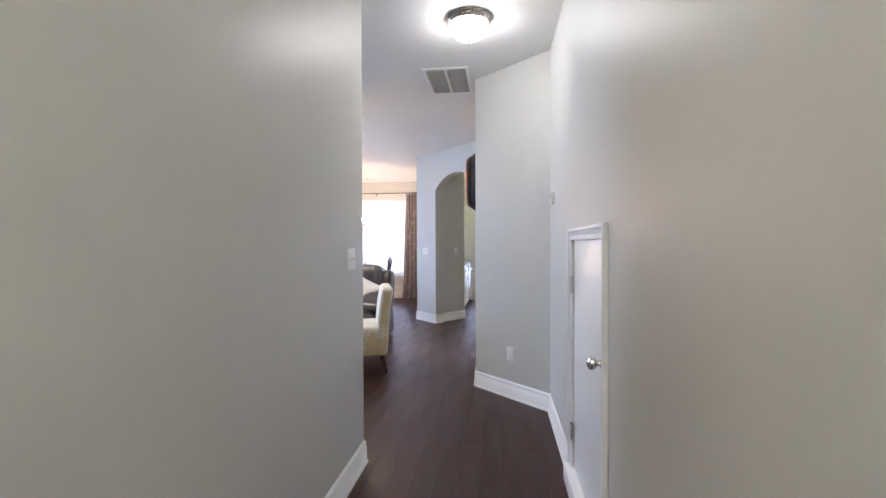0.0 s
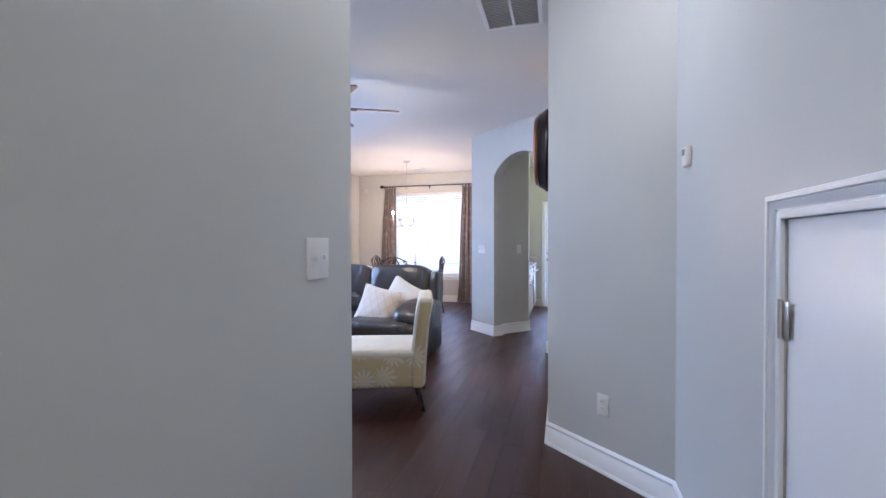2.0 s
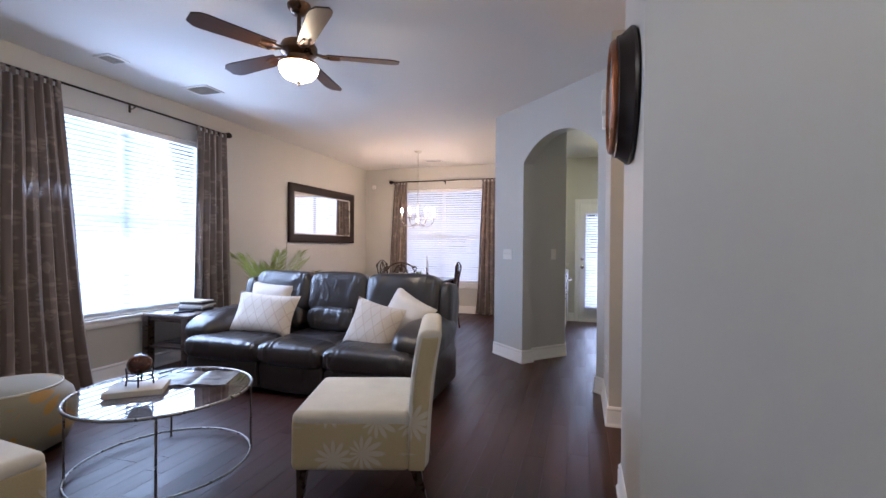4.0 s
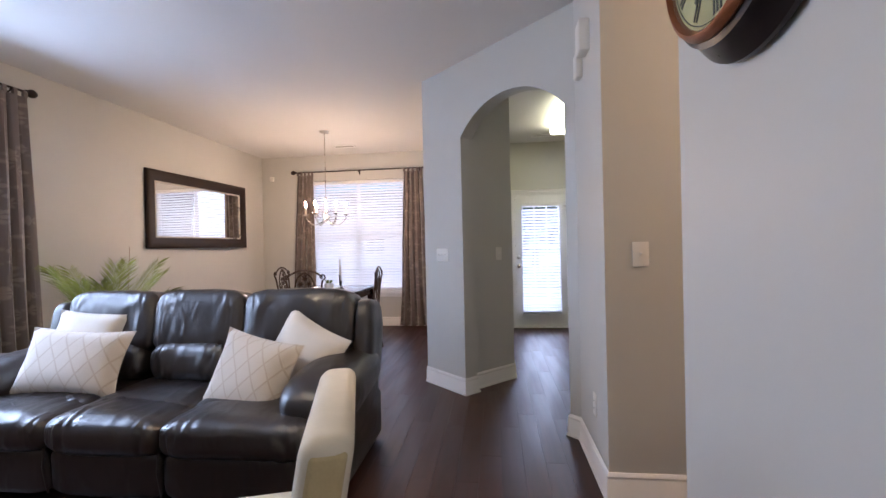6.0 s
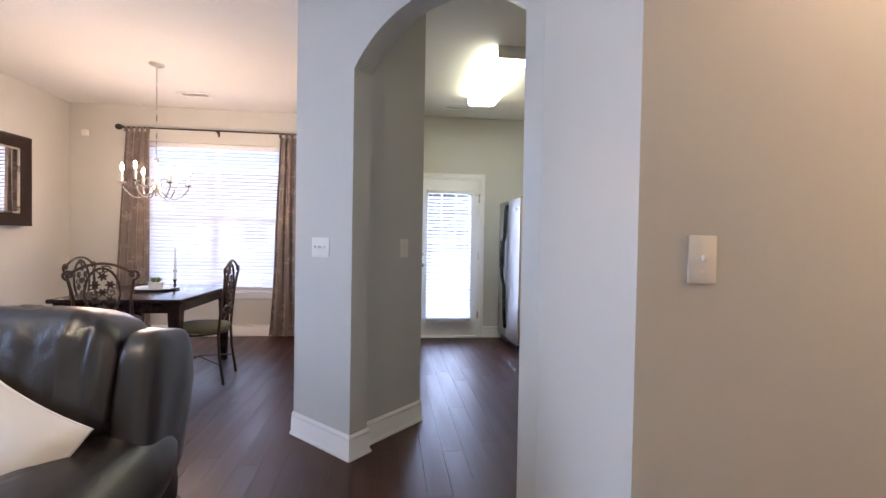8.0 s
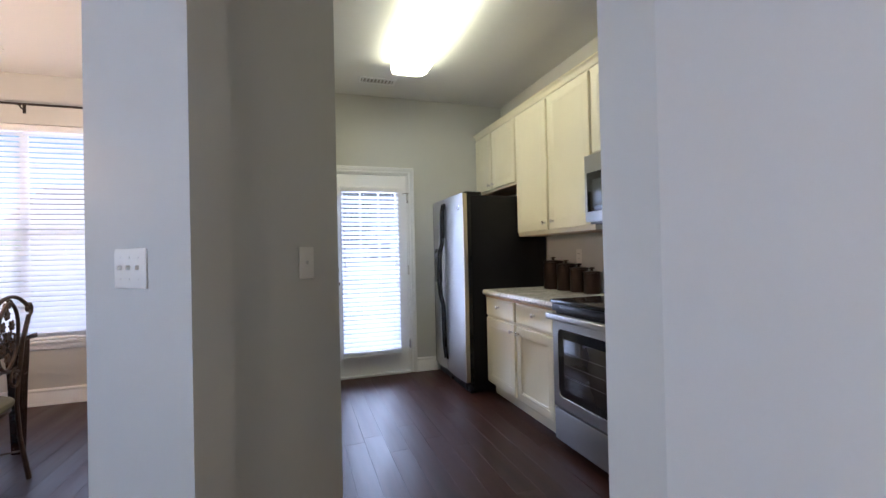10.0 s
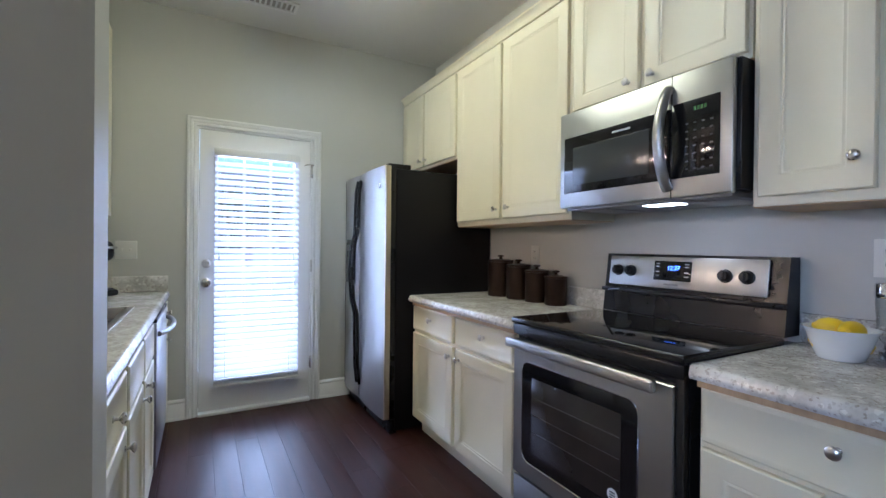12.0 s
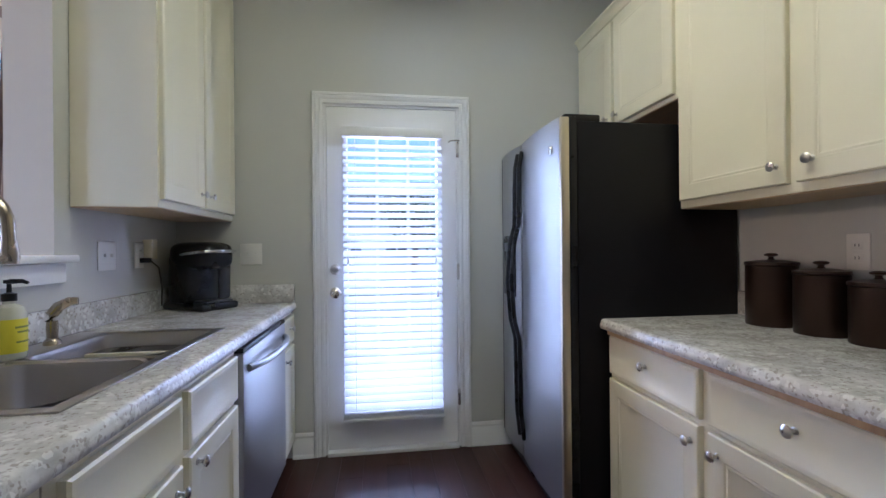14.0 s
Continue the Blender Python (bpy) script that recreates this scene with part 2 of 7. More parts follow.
CREAM = surf("cream_cloth", (0.62, 0.57, 0.47), 0.85, var=0.08, scale=6, fine=220, relief=0.5)
FLORAL = flower_cloth("gold_floral_cloth", (0.52, 0.42, 0.23), (0.62, 0.555, 0.42), 0.19, 6, soft=0.3)
LATTICE = lattice_cloth("lattice_cloth", (0.60, 0.54, 0.47), (0.49, 0.42, 0.34), 0.105)
WHITE_CLOTH = surf("white_pillow_cloth", (0.68, 0.64, 0.58), 0.85, var=0.05, scale=5, fine=200, relief=0.4)
CURTAIN = flower_cloth("taupe_curtain_cloth", (0.150, 0.116, 0.100), (0.235, 0.192, 0.162), 0.13, 3, 0.6, 0.5, 0.5)
BRONZE = surf("dark_bronze", (0.035, 0.025, 0.02), 0.38, 0.7, var=0.3, scale=14)
NICKEL = surf("brushed_nickel", (0.58, 0.55, 0.50), 0.28, 1.0, var=0.04, scale=8, relief=0)
CHROME = surf("chrome", (0.75, 0.75, 0.76), 0.1, 1.0, var=0.03, scale=8, relief=0)
STEEL = surf("stainless_steel", (0.45, 0.445, 0.435), 0.38, 1.0, var=0.03, scale=1.5, fine=40, relief=0.0, rvar=0.03, stretch=(1, 1, 6))
STEEL_H = surf("stainless_steel_sheet", (0.50, 0.50, 0.49), 0.36, 1.0, var=0.03, scale=1.5, fine=40, relief=0.0, rvar=0.03, stretch=(6, 1, 1))
BLACK = surf("black_plastic", (0.009, 0.009, 0.010), 0.3, var=0.15, scale=6, relief=0.05, spec=0.35)
BLACK_TEX = surf("black_textured_metal", (0.008, 0.0075, 0.009), 0.42, var=0.1, scale=4, fine=300, relief=0.2, spec=0.22)
BLACK_GLASS = surf("black_glass", (0.008, 0.008, 0.009), 0.06, var=0.05, relief=0, rvar=0.02)
CABINET = surf("cream_cabinet_paint", (0.74, 0.695, 0.535), 0.38, var=0.03, scale=2.5, fine=120, relief=0.06)
OAK = surf("raw_cabinet_edge", (0.50, 0.35, 0.20), 0.5, var=0.15, scale=5, stretch=(1, 8, 1))
# steel of the fridge door edge, the warm light on it put into its colour
WARMLIT_STEEL = surf("warm_lit_steel_edge", (0.66, 0.58, 0.44), 0.4, 1.0, var=0.04, scale=2, relief=0)
TAPMETAL = surf("satin_nickel_tap", (0.40, 0.34, 0.27), 0.26, 1.0, var=0.06, scale=9, relief=0)
SINKSTEEL = surf("brushed_sink_steel", (0.46, 0.43, 0.40), 0.34, 1.0, var=0.05, scale=3, fine=60, relief=0.0, stretch=(1, 8, 1))
STONE = speckle_stone("speckled_counter")
DARKWOOD = surf("dark_wood", (0.035, 0.020, 0.014), 0.3, var=0.3, scale=3, fine=40, relief=0.1, stretch=(1, 10, 10))
TABLEWOOD = surf("espresso_table_wood", (0.030, 0.014, 0.011), 0.2, var=0.3, scale=3, fine=40, relief=0.06, stretch=(10, 1, 10))
FRAMEWOOD = surf("mirror_frame_wood", (0.024, 0.013, 0.009), 0.5, var=0.2, scale=9, relief=0.05, spec=0.25)
COPPER = surf("clock_copper", (0.28, 0.10, 0.04), 0.35, 0.6, var=0.35, scale=9)
MIRROR = surf("mirror_silver", (0.86, 0.87, 0.86), 0.01, 1.0, var=0.0, relief=0, rvar=0.005)
GLASS = glass("clear_glass")
PANE = pane_glass("window_pane_glass")
SLAT = slat_plastic("blind_slat_white", (0.86, 0.87, 0.88), 0.5)
LAMP_BOWL = glow("lit_lamp_bowl", (1.0, 0.90, 0.78), 32)
# glow of an added, unseen lamp that brightens the hall
HALL_FILL_BOWL = glow("hall_fill_lamp_bowl", (1.0, 0.885, 0.71), 122)
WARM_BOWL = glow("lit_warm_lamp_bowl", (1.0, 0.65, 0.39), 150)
FAN_BOWL = glow("lit_fan_bowl", (1.0, 0.78, 0.50), 85)
BULB = glow("lit_candle_bulb", (1.0, 0.68, 0.44), 980)
TUBE = glow("lit_fluorescent_diffuser", (1.0, 0.94, 0.63), 9.5)
UNDER = glow("lit_hood_light", (0.95, 0.97, 1.0), 9)
PLATE = surf("switch_plate_plastic", (0.76, 0.74, 0.69), 0.3, var=0.02, relief=0)
LEAF = surf("palm_leaf", (0.27, 0.32, 0.055), 0.45, var=0.4, scale=12, rand=0.3)

# ---- mesh helpers ----


def merge(bm, tmp, m=None):
    me = bpy.data.meshes.new("tmp")
    if m is not None:
        tmp.transform(m)
    tmp.to_mesh(me)
    tmp.free()
    bm.from_mesh(me)
    bpy.data.meshes.remove(me)
    return bm


def box(bm, x0, x1, y0, y1, z0, z1, bev=0.0, seg=2, m=None):
    t = bmesh.new()
    bmesh.ops.create_cube(t, size=1)
    for v in t.verts:
        v.co = ((x0 + x1) / 2 + v.co.x * (x1 - x0), (y0 + y1) / 2 + v.co.y * (y1 - y0), (z0 + z1) / 2 + v.co.z * (z1 - z0))
    if bev > 0:
        bmesh.ops.bevel(t, geom=t.edges[:], offset=bev, segments=seg, profile=0.5, affect='EDGES')
    return merge(bm, t, m)


def bx(x0, x1, y0, y1, z0, z1, bev=0.0, seg=2):
    return box(bmesh.new(), x0, x1, y0, y1, z0, z1, bev, seg)


def prism(bm, poly, z0, z1):
    a = [bm.verts.new((x, y, z0)) for x, y in poly]
    b = [bm.verts.new((x, y, z1)) for x, y in poly]
    n = len(poly)
    bm.faces.new(a[::-1])
    bm.faces.new(b)
    for i in range(n):
        bm.faces.new((a[i], a[(i + 1) % n], b[(i + 1) % n], b[i]))
    bmesh.ops.recalc_face_normals(bm, faces=bm.faces[:])
    return bm


def lathe(bm, prof, seg=24, m=None):
    """A turned shape round z from (radius, height) pairs."""
    t = bmesh.new()
    rings = []
    for r, z in prof:
        if r < 1e-5:
            rings.append([t.verts.new((0, 0, z))])
        else:
            rings.append([t.verts.new((r * math.cos(2 * math.pi * k / seg), r * math.sin(2 * math.pi * k / seg), z)) for k in range(seg)])
    for a, b in zip(rings, rings[1:]):
        for k in range(seg):
            k2 = (k + 1) % seg
            if len(a) == 1 and len(b) == 1:
                continue
            if len(a) == 1:
                t.faces.new((a[0], b[k], b[k2]))
            elif len(b) == 1:
                t.faces.new((a[k], b[0], a[k2]))
            else:
                t.faces.new((a[k], b[k], b[k2], a[k2]))
    bmesh.ops.recalc_face_normals(t, faces=t.faces[:])
    return merge(bm, t, m)


def tube(bm, pts, r, seg=8, closed=False, m=None):
    """A round bar along points; r is one radius or one for each point."""
    t = bmesh.new()
    pts = [Vector(p) for p in pts]
    n = len(pts)
    rs = r if isinstance(r, (list, tuple)) else [r] * n
    rings = []
    ref = Vector((0.13, 0.21, 0.97)).normalized()
    for i, p in enumerate(pts):
        a, b = pts[i - 1] if (i > 0 or closed) else p, pts[(i + 1) % n] if (i < n - 1 or closed) else p
        d = (b - a).normalized()
        u = d.cross(ref)
        if u.length < 0.1:
            u = d.cross(Vector((1, 0, 0)))
        u.normalize()
        w = d.cross(u).normalized()
        rings.append([t.verts.new(p + (u * math.cos(2 * math.pi * k / seg) + w * math.sin(2 * math.pi * k / seg)) * rs[i]) for k in range(seg)])
    for i in range(n if closed else n - 1):
        a, b = rings[i], rings[(i + 1) % n]
        for k in range(seg):
            t.faces.new((a[k], a[(k + 1) % seg], b[(k + 1) % seg], b[k]))
    if not closed:
        t.faces.new(rings[0][::-1])
        t.faces.new(rings[-1])
    bmesh.ops.recalc_face_normals(t, faces=t.faces[:])
    return merge(bm, t, m)


def puff(bm, c, half, e1=0.5, e2=0.5, nu=28, nv=14, wob=0.0, freq=4.0, m=None):
    """A plump rounded block (superellipsoid) with a little unevenness."""
    t = bmesh.new()

    def pw(v, e):
        return math.copysign(abs(v) ** e, v)
    rings = []
    for i in range(nv + 1):
        ph = -math.pi / 2 + math.pi * i / nv
        ring = []
        for k in range(nu):
            th = 2 * math.pi * k / nu
            p = Vector((half[0] * pw(math.cos(ph), e1) * pw(math.cos(th), e2), half[1] * pw(math.cos(ph), e1) * pw(math.sin(th), e2), half[2] * pw(math.sin(ph), e1)))
            if wob:
                q = p * freq + Vector(c) * 3
                p *= 1 + wob * noise.noise(q)
            ring.append(t.verts.new(p + Vector(c)))
            if i in (0, nv):
                break
        rings.append(ring)
    for a, b in zip(rings, rings[1:]):
        for k in range(nu):
            k2 = (k + 1) % nu
            if len(a) == 1:
                t.faces.new((a[0], b[k], b[k2]))
            elif len(b) == 1:
                t.faces.new((a[k], b[0], a[k2]))
            else:
                t.faces.new((a[k], b[k], b[k2], a[k2]))
    bmesh.ops.recalc_face_normals(t, faces=t.faces[:])
    return merge(bm, t, m)


def thing(name, label, category, m=None, group=""):
    o = new(name)
    o.empty_display_size = 0.1
    if m is not None:
        o.matrix_basis = m
    return tagged(o, label, category, group)


def part(name, bm, material, parent=None, label="", smooth=True, m=None):
    me = bpy.data.meshes.new(name)
    bm.to_mesh(me)
    bm.free()
    me.materials.append(material)
    if smooth:
        for p in me.polygons:
            p.use_smooth = True
        me.set_sharp_from_angle(angle=radians(40))
    o = new(name, me)
    if parent is not None:
        o.parent = parent
    if m is not None:
        o.matrix_basis = m
    return tagged(o, label)


def solo(name, bm, material, label, category, kind="", smooth=True, group="", m=None):
    return tagged(part(name, bm, material, None, "", smooth, m), label, category, group, kind)


def structure(name, bm, material, label, category, smooth=False):
    return solo(name, bm, material, label, category, "structure", smooth)


def piece(name, mesh, parent, m):
    o = new(name, mesh)
    o.parent = parent
    o.matrix_basis = m
    return o


def mesh_of(name, bm, material, smooth=False):
    me = bpy.data.meshes.new(name)
    bm.to_mesh(me)
    bm.free()
    me.materials.append(material)
    if smooth:
        for p in me.polygons:
            p.use_smooth = True
        me.set_sharp_from_angle(angle=radians(40))
    return me


# ---- large structure ----
H = 2.84
R2 = math.sqrt(2)


def uv(u, v):
    """Plan point from the archway's own axes: u through it, v along it."""
    return ((u - v) / R2, (u + v) / R2)


XW, YD, YK, XL, XR = -3.85, 10.19, 9.985, -0.45, 2.24
XH = 1.215
UA, UB, VL, VR = 4.705, 4.835, 5.015, 3.955
SPRING, RISE = 2.205, 0.245

structure("wall_hall_left", prism(bmesh.new(), [(-0.12, -2.2), (0, -2.2), (0, 2.19), (-0.12, 2.19)], 0, H), PAINT, "greige painted hallway wall", "wall")
structure("wall_living_south", bx(XW - 0.15, -0.122, 2.07, 2.19, 0, H), PAINT, "greige painted living room wall", "wall")
structure("wall_hall_end", bx(-0.12, XH + 0.12, -2.32, -2.202, 0, H), PAINT, "greige painted wall closing the hallway", "wall")
b = bmesh.new()
box(b, XH, XH + 0.12, -2.2, 1.39, 0, H)
box(b, XH, XH + 0.12, 2.09, 3.15, 0, H)
box(b, XH, XH + 0.12, 1.39, 2.09, 1.35, H)
structure("wall_hall_right", b, PAINT, "greige painted hallway wall with a low closet opening", "wall")
structure("wall_closet_back", bx(XH + 0.5, XH + 0.6, 1.2, 2.2, 0, H), PAINT, "plain closet back wall", "wall")
structure("wall_clock", prism(bmesh.new(), [(XH, 3.152), (0.603, 3.722), (0.603, 4.49), (3.0, 4.49), (3.0, 3.152)], 0, H), PAINT, "greige painted angled wall block that carries the clock", "wall")
structure("wall_corridor_end", bx(3.0, 3.12, 4.40, 5.50, 0, H), PAINT, "greige painted wall closing the side corridor", "wall")
structure("wall_arch_right", prism(bmesh.new(), [(0.59, 5.37), (3.0, 5.37), (3.0, 5.49), (0.71, 5.49), (0.71, 6.127), uv(UB, VR), uv(UA, VR), (0.59, 6.064)], 0, H), PAINT, "greige painted wall beside the kitchen archway", "wall")
PILLAR = [(-0.605, 7.258), uv(UA, VL), uv(UB, VL), uv(UB, 5.08), uv(5.385, 5.08), (0.216, 7.53), (XL, 7.53), (-0.605, 7.53)]
structure("wall_arch_left", prism(bmesh.new(), PILLAR, 0, H), PAINT, "greige painted pillar wall beside the kitchen archway", "wall")


def arch_header():
    """The wall above the archway, with a segmental arch cut out of it."""
    bm = bmesh.new()
    half, mid = (VL - VR) / 2, (VL + VR) / 2
    rad = (half * half + RISE * RISE) / (2 * RISE)
    n = 28
    under, top = [], []
    for i in range(n + 1):
        a = -1 + 2 * i / n
        z = SPRING + math.sqrt(rad * rad - (a * half) ** 2) - (rad - RISE)
        under.append((mid + a * half, z))
    verts = {}
    for u in (UA, UB):
        lo = [bm.verts.new((*uv(u, v), z)) for v, z in under]
        hi = [bm.verts.new((*uv(u, v), H)) for v, z in under]
        verts[u] = (lo, hi)
        for i in range(n):
            bm.faces.new((lo[i], lo[i + 1], hi[i + 1], hi[i]))
    for k in (0, 1):
        a, c = verts[UA][k], verts[UB][k]
        for i in range(n):
            bm.faces.new((a[i], a[i + 1], c[i + 1], c[i]))
    for i in (0, n):
        bm.faces.new((verts[UA][0][i], verts[UA][1][i], verts[UB][1][i], verts[UB][0][i]))
    bmesh.ops.recalc_face_normals(bm, faces=bm.faces[:])
    structure("wall_arch_header", bm, PAINT, "greige painted wall over the segmental archway", "wall")


arch_header()


def wall_with_hole(name, axis, at0, at1, lo, hi, holes, label):
    """A wall slab along one axis with rectangular openings (a0, a1, z0, z1) cut right through it."""
    bm = bmesh.new()

    def slab(a0, a1, z0, z1):
        if axis == 'y':
            box(bm, at0, at1, a0, a1, z0, z1)
        else:
            box(bm, a0, a1, at0, at1, z0, z1)
    at = lo
    for a0, a1, z0, z1 in sorted(holes):
        slab(at, a0, 0, H)
        if z0 > 0:
            slab(a0, a1, 0, z0)
        slab(a0, a1, z1, H)
        at = a1
    slab(at, hi, 0, H)
    structure(name, bm, PAINT, label, "wall")


LWIN = (4.28, 6.10, 0.58, 2.46)
DWIN = (-3.00, -1.39, 0.55, 2.41)
PASS = (7.78, 9.06, 1.165, 2.38)
KDOOR = (0.352, 1.152, 0.0, 2.055)
wall_with_hole("wall_living_window", 'y', XW - 0.15, XW, 2.19, YD + 0.15, [LWIN], "greige painted living and dining room wall with a window")
wall_with_hole("wall_dining_window", 'x', YD, YD + 0.15, XW, -0.605, [DWIN], "greige painted dining room wall with a window")
wall_with_hole("wall_pass_through", 'y', -0.605, XL, 7.53, YD + 0.15, [PASS], "greige painted wall with a pass-through above the sink")
wall_with_hole("wall_kitchen_door", 'x', YK, YK + 0.15, XL, XR + 0.12, [KDOOR], "greige painted kitchen wall with a glazed door")
structure("wall_kitchen_right", bx(XR, XR + 0.12, 5.49, YK, 0, H), PAINT, "greige painted kitchen wall behind the range", "wall")
structure("ceiling", bx(XW - 0.2, 3.2, -2.4, YD + 0.2, H, H + 0.12), CEIL, "white painted ceiling", "ceiling")


def sweep(bm, path, prof):
    """A moulding along a plan path; profile pairs are (stand-off to the path's right, height)."""
    pts = [Vector((x, y)) for x, y in path]
    n = len(pts)

    def off(i, d):
        ns = []
        for a, c in ((i - 1, i), (i, i + 1)):
            if 0 <= a and c < n:
                e = (pts[c] - pts[a]).normalized()
                ns.append(Vector((e.y, -e.x)))
        if len(ns) == 1:
            return pts[i] + ns[0] * d
        s = ns[0] + ns[1]
        return pts[i] + s * (d / max(0.3, (1 + ns[0].dot(ns[1]))))
    rows = []
    for i in range(n):
        rows.append([bm.verts.new((*off(i, d), z)) for d, z in prof])
    for a, c in zip(rows, rows[1:]):
        for k in range(len(prof) - 1):
            bm.faces.new((a[k], c[k], c[k + 1], a[k + 1]))
    bm.faces.new(rows[0])
    bm.faces.new(rows[-1][::-1])
    bmesh.ops.recalc_face_normals(bm, faces=bm.faces[:])
    return bm


BASE = [(0.0, 0.0), (0.022, 0.0), (0.022, 0.012), (0.016, 0.020), (0.014, 0.024), (0.014, 0.104), (0.010, 0.110), (0.010, 0.118), (0.013, 0.124), (0.010, 0.132), (0.003, 0.142), (0.0, 0.142)]
RUNS = [
    [(0, -2.2), (0, 2.19), (XW, 2.19), (XW, YD), (-0.605, YD), (-0.605, 7.258), uv(UA, VL), uv(UB, VL), uv(UB, 5.08), uv(5.385, 5.08), (0.216, 7.52)],
    [uv(UB, VR), uv(UA, VR), (0.59, 6.064), (0.59, 5.37), (3.0, 5.37)],
    [(3.0, 4.49), (0.603, 4.49), (0.603, 3.722), (XH, 3.152), (XH, 2.152)],
    [(XH, 1.288), (XH, -2.2)],
    [(0.17, YK), (0.288, YK)],
    [(1.216, YK), (1.46, YK)],
]
for run in RUNS:
    structure("baseboard", sweep(bmesh.new(), run, BASE), TRIM, "white moulded baseboard", "baseboard", True)

floor = structure("floor", bx(XW - 0.2, 3.2, -2.4, YD + 0.2, -0.1, -0.006), GAP, "dark stained wooden plank floor", "floor")

# ---- outdoors ----
GRASS = surf("lawn", (0.10, 0.13, 0.05), 0.9, var=0.35, scale=0.6, fine=12, relief=0.6)
SIDING = surf("pale_siding", (0.70, 0.70, 0.68), 0.7, var=0.05, scale=1.0, stretch=(1, 1, 6))
ROOF = surf("grey_shingle", (0.14, 0.13, 0.13), 0.9, var=0.25, scale=2)
BARK = surf("bark", (0.12, 0.09, 0.07), 0.9, var=0.3, scale=6, relief=0.7)
TREELEAF = surf("tree_leaf", (0.07, 0.11, 0.035), 0.6, var=0.4, scale=5, rand=0.2)
structure("ground", bx(-400, 400, -400, 400, -0.35, -0.15), GRASS, "green lawn around the house", "ground")

# ---- windows, blinds and curtains ----


def slat_mesh(w):
    bm = bmesh.new()
    n, half, t = 4, 0.025, 0.0028
    top, bot = [], []
    for i in range(n + 1):
        a = -1 + 2 * i / n
        z = 0.004 * (1 - a * a)
        top.append([bm.verts.new((x, a * half, z + t)) for x in (0, w)])
        bot.append([bm.verts.new((x, a * half, z)) for x in (0, w)])
    for i in range(n):
        bm.faces.new((top[i][0], top[i][1], top[i + 1][1], top[i + 1][0]))
        bm.faces.new((bot[i][0], bot[i + 1][0], bot[i + 1][1], bot[i][1]))
    for i in (0, n):
        bm.faces.new((top[i][0], bot[i][0], bot[i][1], top[i][1]))
    for k in (0, 1):
        for i in range(n):
            bm.faces.new((top[i][k], top[i + 1][k], bot[i + 1][k], bot[i][k]))
    bmesh.ops.recalc_face_normals(bm, faces=bm.faces[:])
    return mesh_of("slat", bm, SLAT)


def blind(label, w, z0, z1, tilt, m, pitch=0.0445, cords=(0.12, 0.88), tassels=(), spread=4.0):
    """A slatted blind, local x along its width, the room at -y, from z0 to z1."""
    o = thing("window_blind", label, "blind", m)
    part("headrail", bx(-0.004, w + 0.004, -0.032, 0.026, z1 - 0.055, z1, 0.004), TRIM, o)
    part("bottom_rail", bx(-0.004, w + 0.004, -0.027, 0.027, z0, z0 + 0.022, 0.006), TRIM, o)
    me = slat_mesh(w)
    rnd = random.Random(int(w * 1000))
    for k in range(5):
        piece("slat", me, o, pose(0, 0, z0 + 0.024 + k * 0.0072, 3, 0, 0))
    z = z0 + 0.078
    while z < z1 - 0.075:
        piece("slat", me, o, pose(0, 0, z, tilt + rnd.uniform(-spread, spread) * 0.5, 0, rnd.uniform(-0.05, 0.05)))
        z += pitch
    for c in cords:
        b = bmesh.new()
        for y in (-0.021, 0.021):
            tube(b, [(c * w, y, z0 + 0.01), (c * w, y, z1 - 0.04)], 0.0012, 5)
        part("ladder_cord", b, TRIM, o)
    for x, zz in tassels:
        b = tube(bmesh.new(), [(x, -0.036, zz), (x, -0.036, z1 - 0.05)], 0.0011, 5)
        lathe(b, [(0.001, 0.03), (0.005, 0.02), (0.008, -0.012), (0.0, -0.014)], 10, Matrix.Translation((x, -0.036, zz)))
        part("pull_cord", b, TRIM, o)
    return o


def window_unit(name, label, w, z0, z1, m, mullions=1):
    """A white sash window set deep in its opening; local x along, room at -y."""
    root = tagged(part(name, bx(0.0, w, 0.085, 0.115, z0, z0 + 0.05, 0.003), TRIM, None, "", True, m), label, "window", "", "structure")
    mid = (z0 + z1) / 2
    b = bmesh.new()
    for x0, x1, a0, a1 in ((0, 0.05, z0 + 0.05, z1), (w - 0.05, w, z0 + 0.05, z1), (0.05, w - 0.05, z1 - 0.05, z1), (0.05, w - 0.05, mid - 0.025, mid + 0.025)):
        box(b, x0, x1, 0.086, 0.114, a0, a1, 0.003)
    part("window_frame", b, TRIM, root)
    b = bmesh.new()
    for k in range(mullions):
        x = w * (k + 1) / (mullions + 1)
        box(b, x - 0.03, x + 0.03, 0.088, 0.112, z0 + 0.05, mid - 0.025, 0.003)
        box(b, x - 0.03, x + 0.03, 0.088, 0.112, mid + 0.025, z1 - 0.05, 0.003)
    part("mullion", b, TRIM, root)
    for a0, a1 in ((z0 + 0.05, mid - 0.025), (mid + 0.025, z1 - 0.05)):
        p = part("pane", bx(0.05, w - 0.05, 0.098, 0.102, a0, a1), PANE, root)
        p.visible_shadow = False
    b = box(bmesh.new(), -0.05, w + 0.05, -0.035, -0.001, z0 - 0.022, z0 + 0.003, 0.005)
    box(b, 0.0, w, 0.0, 0.084, z0 - 0.004, z0 + 0.003)
    box(b, -0.03, w + 0.03, -0.016, -0.001, z0 - 0.075, z0 - 0.024, 0.003)
    part("window_sill", b, TRIM, root)
    return root


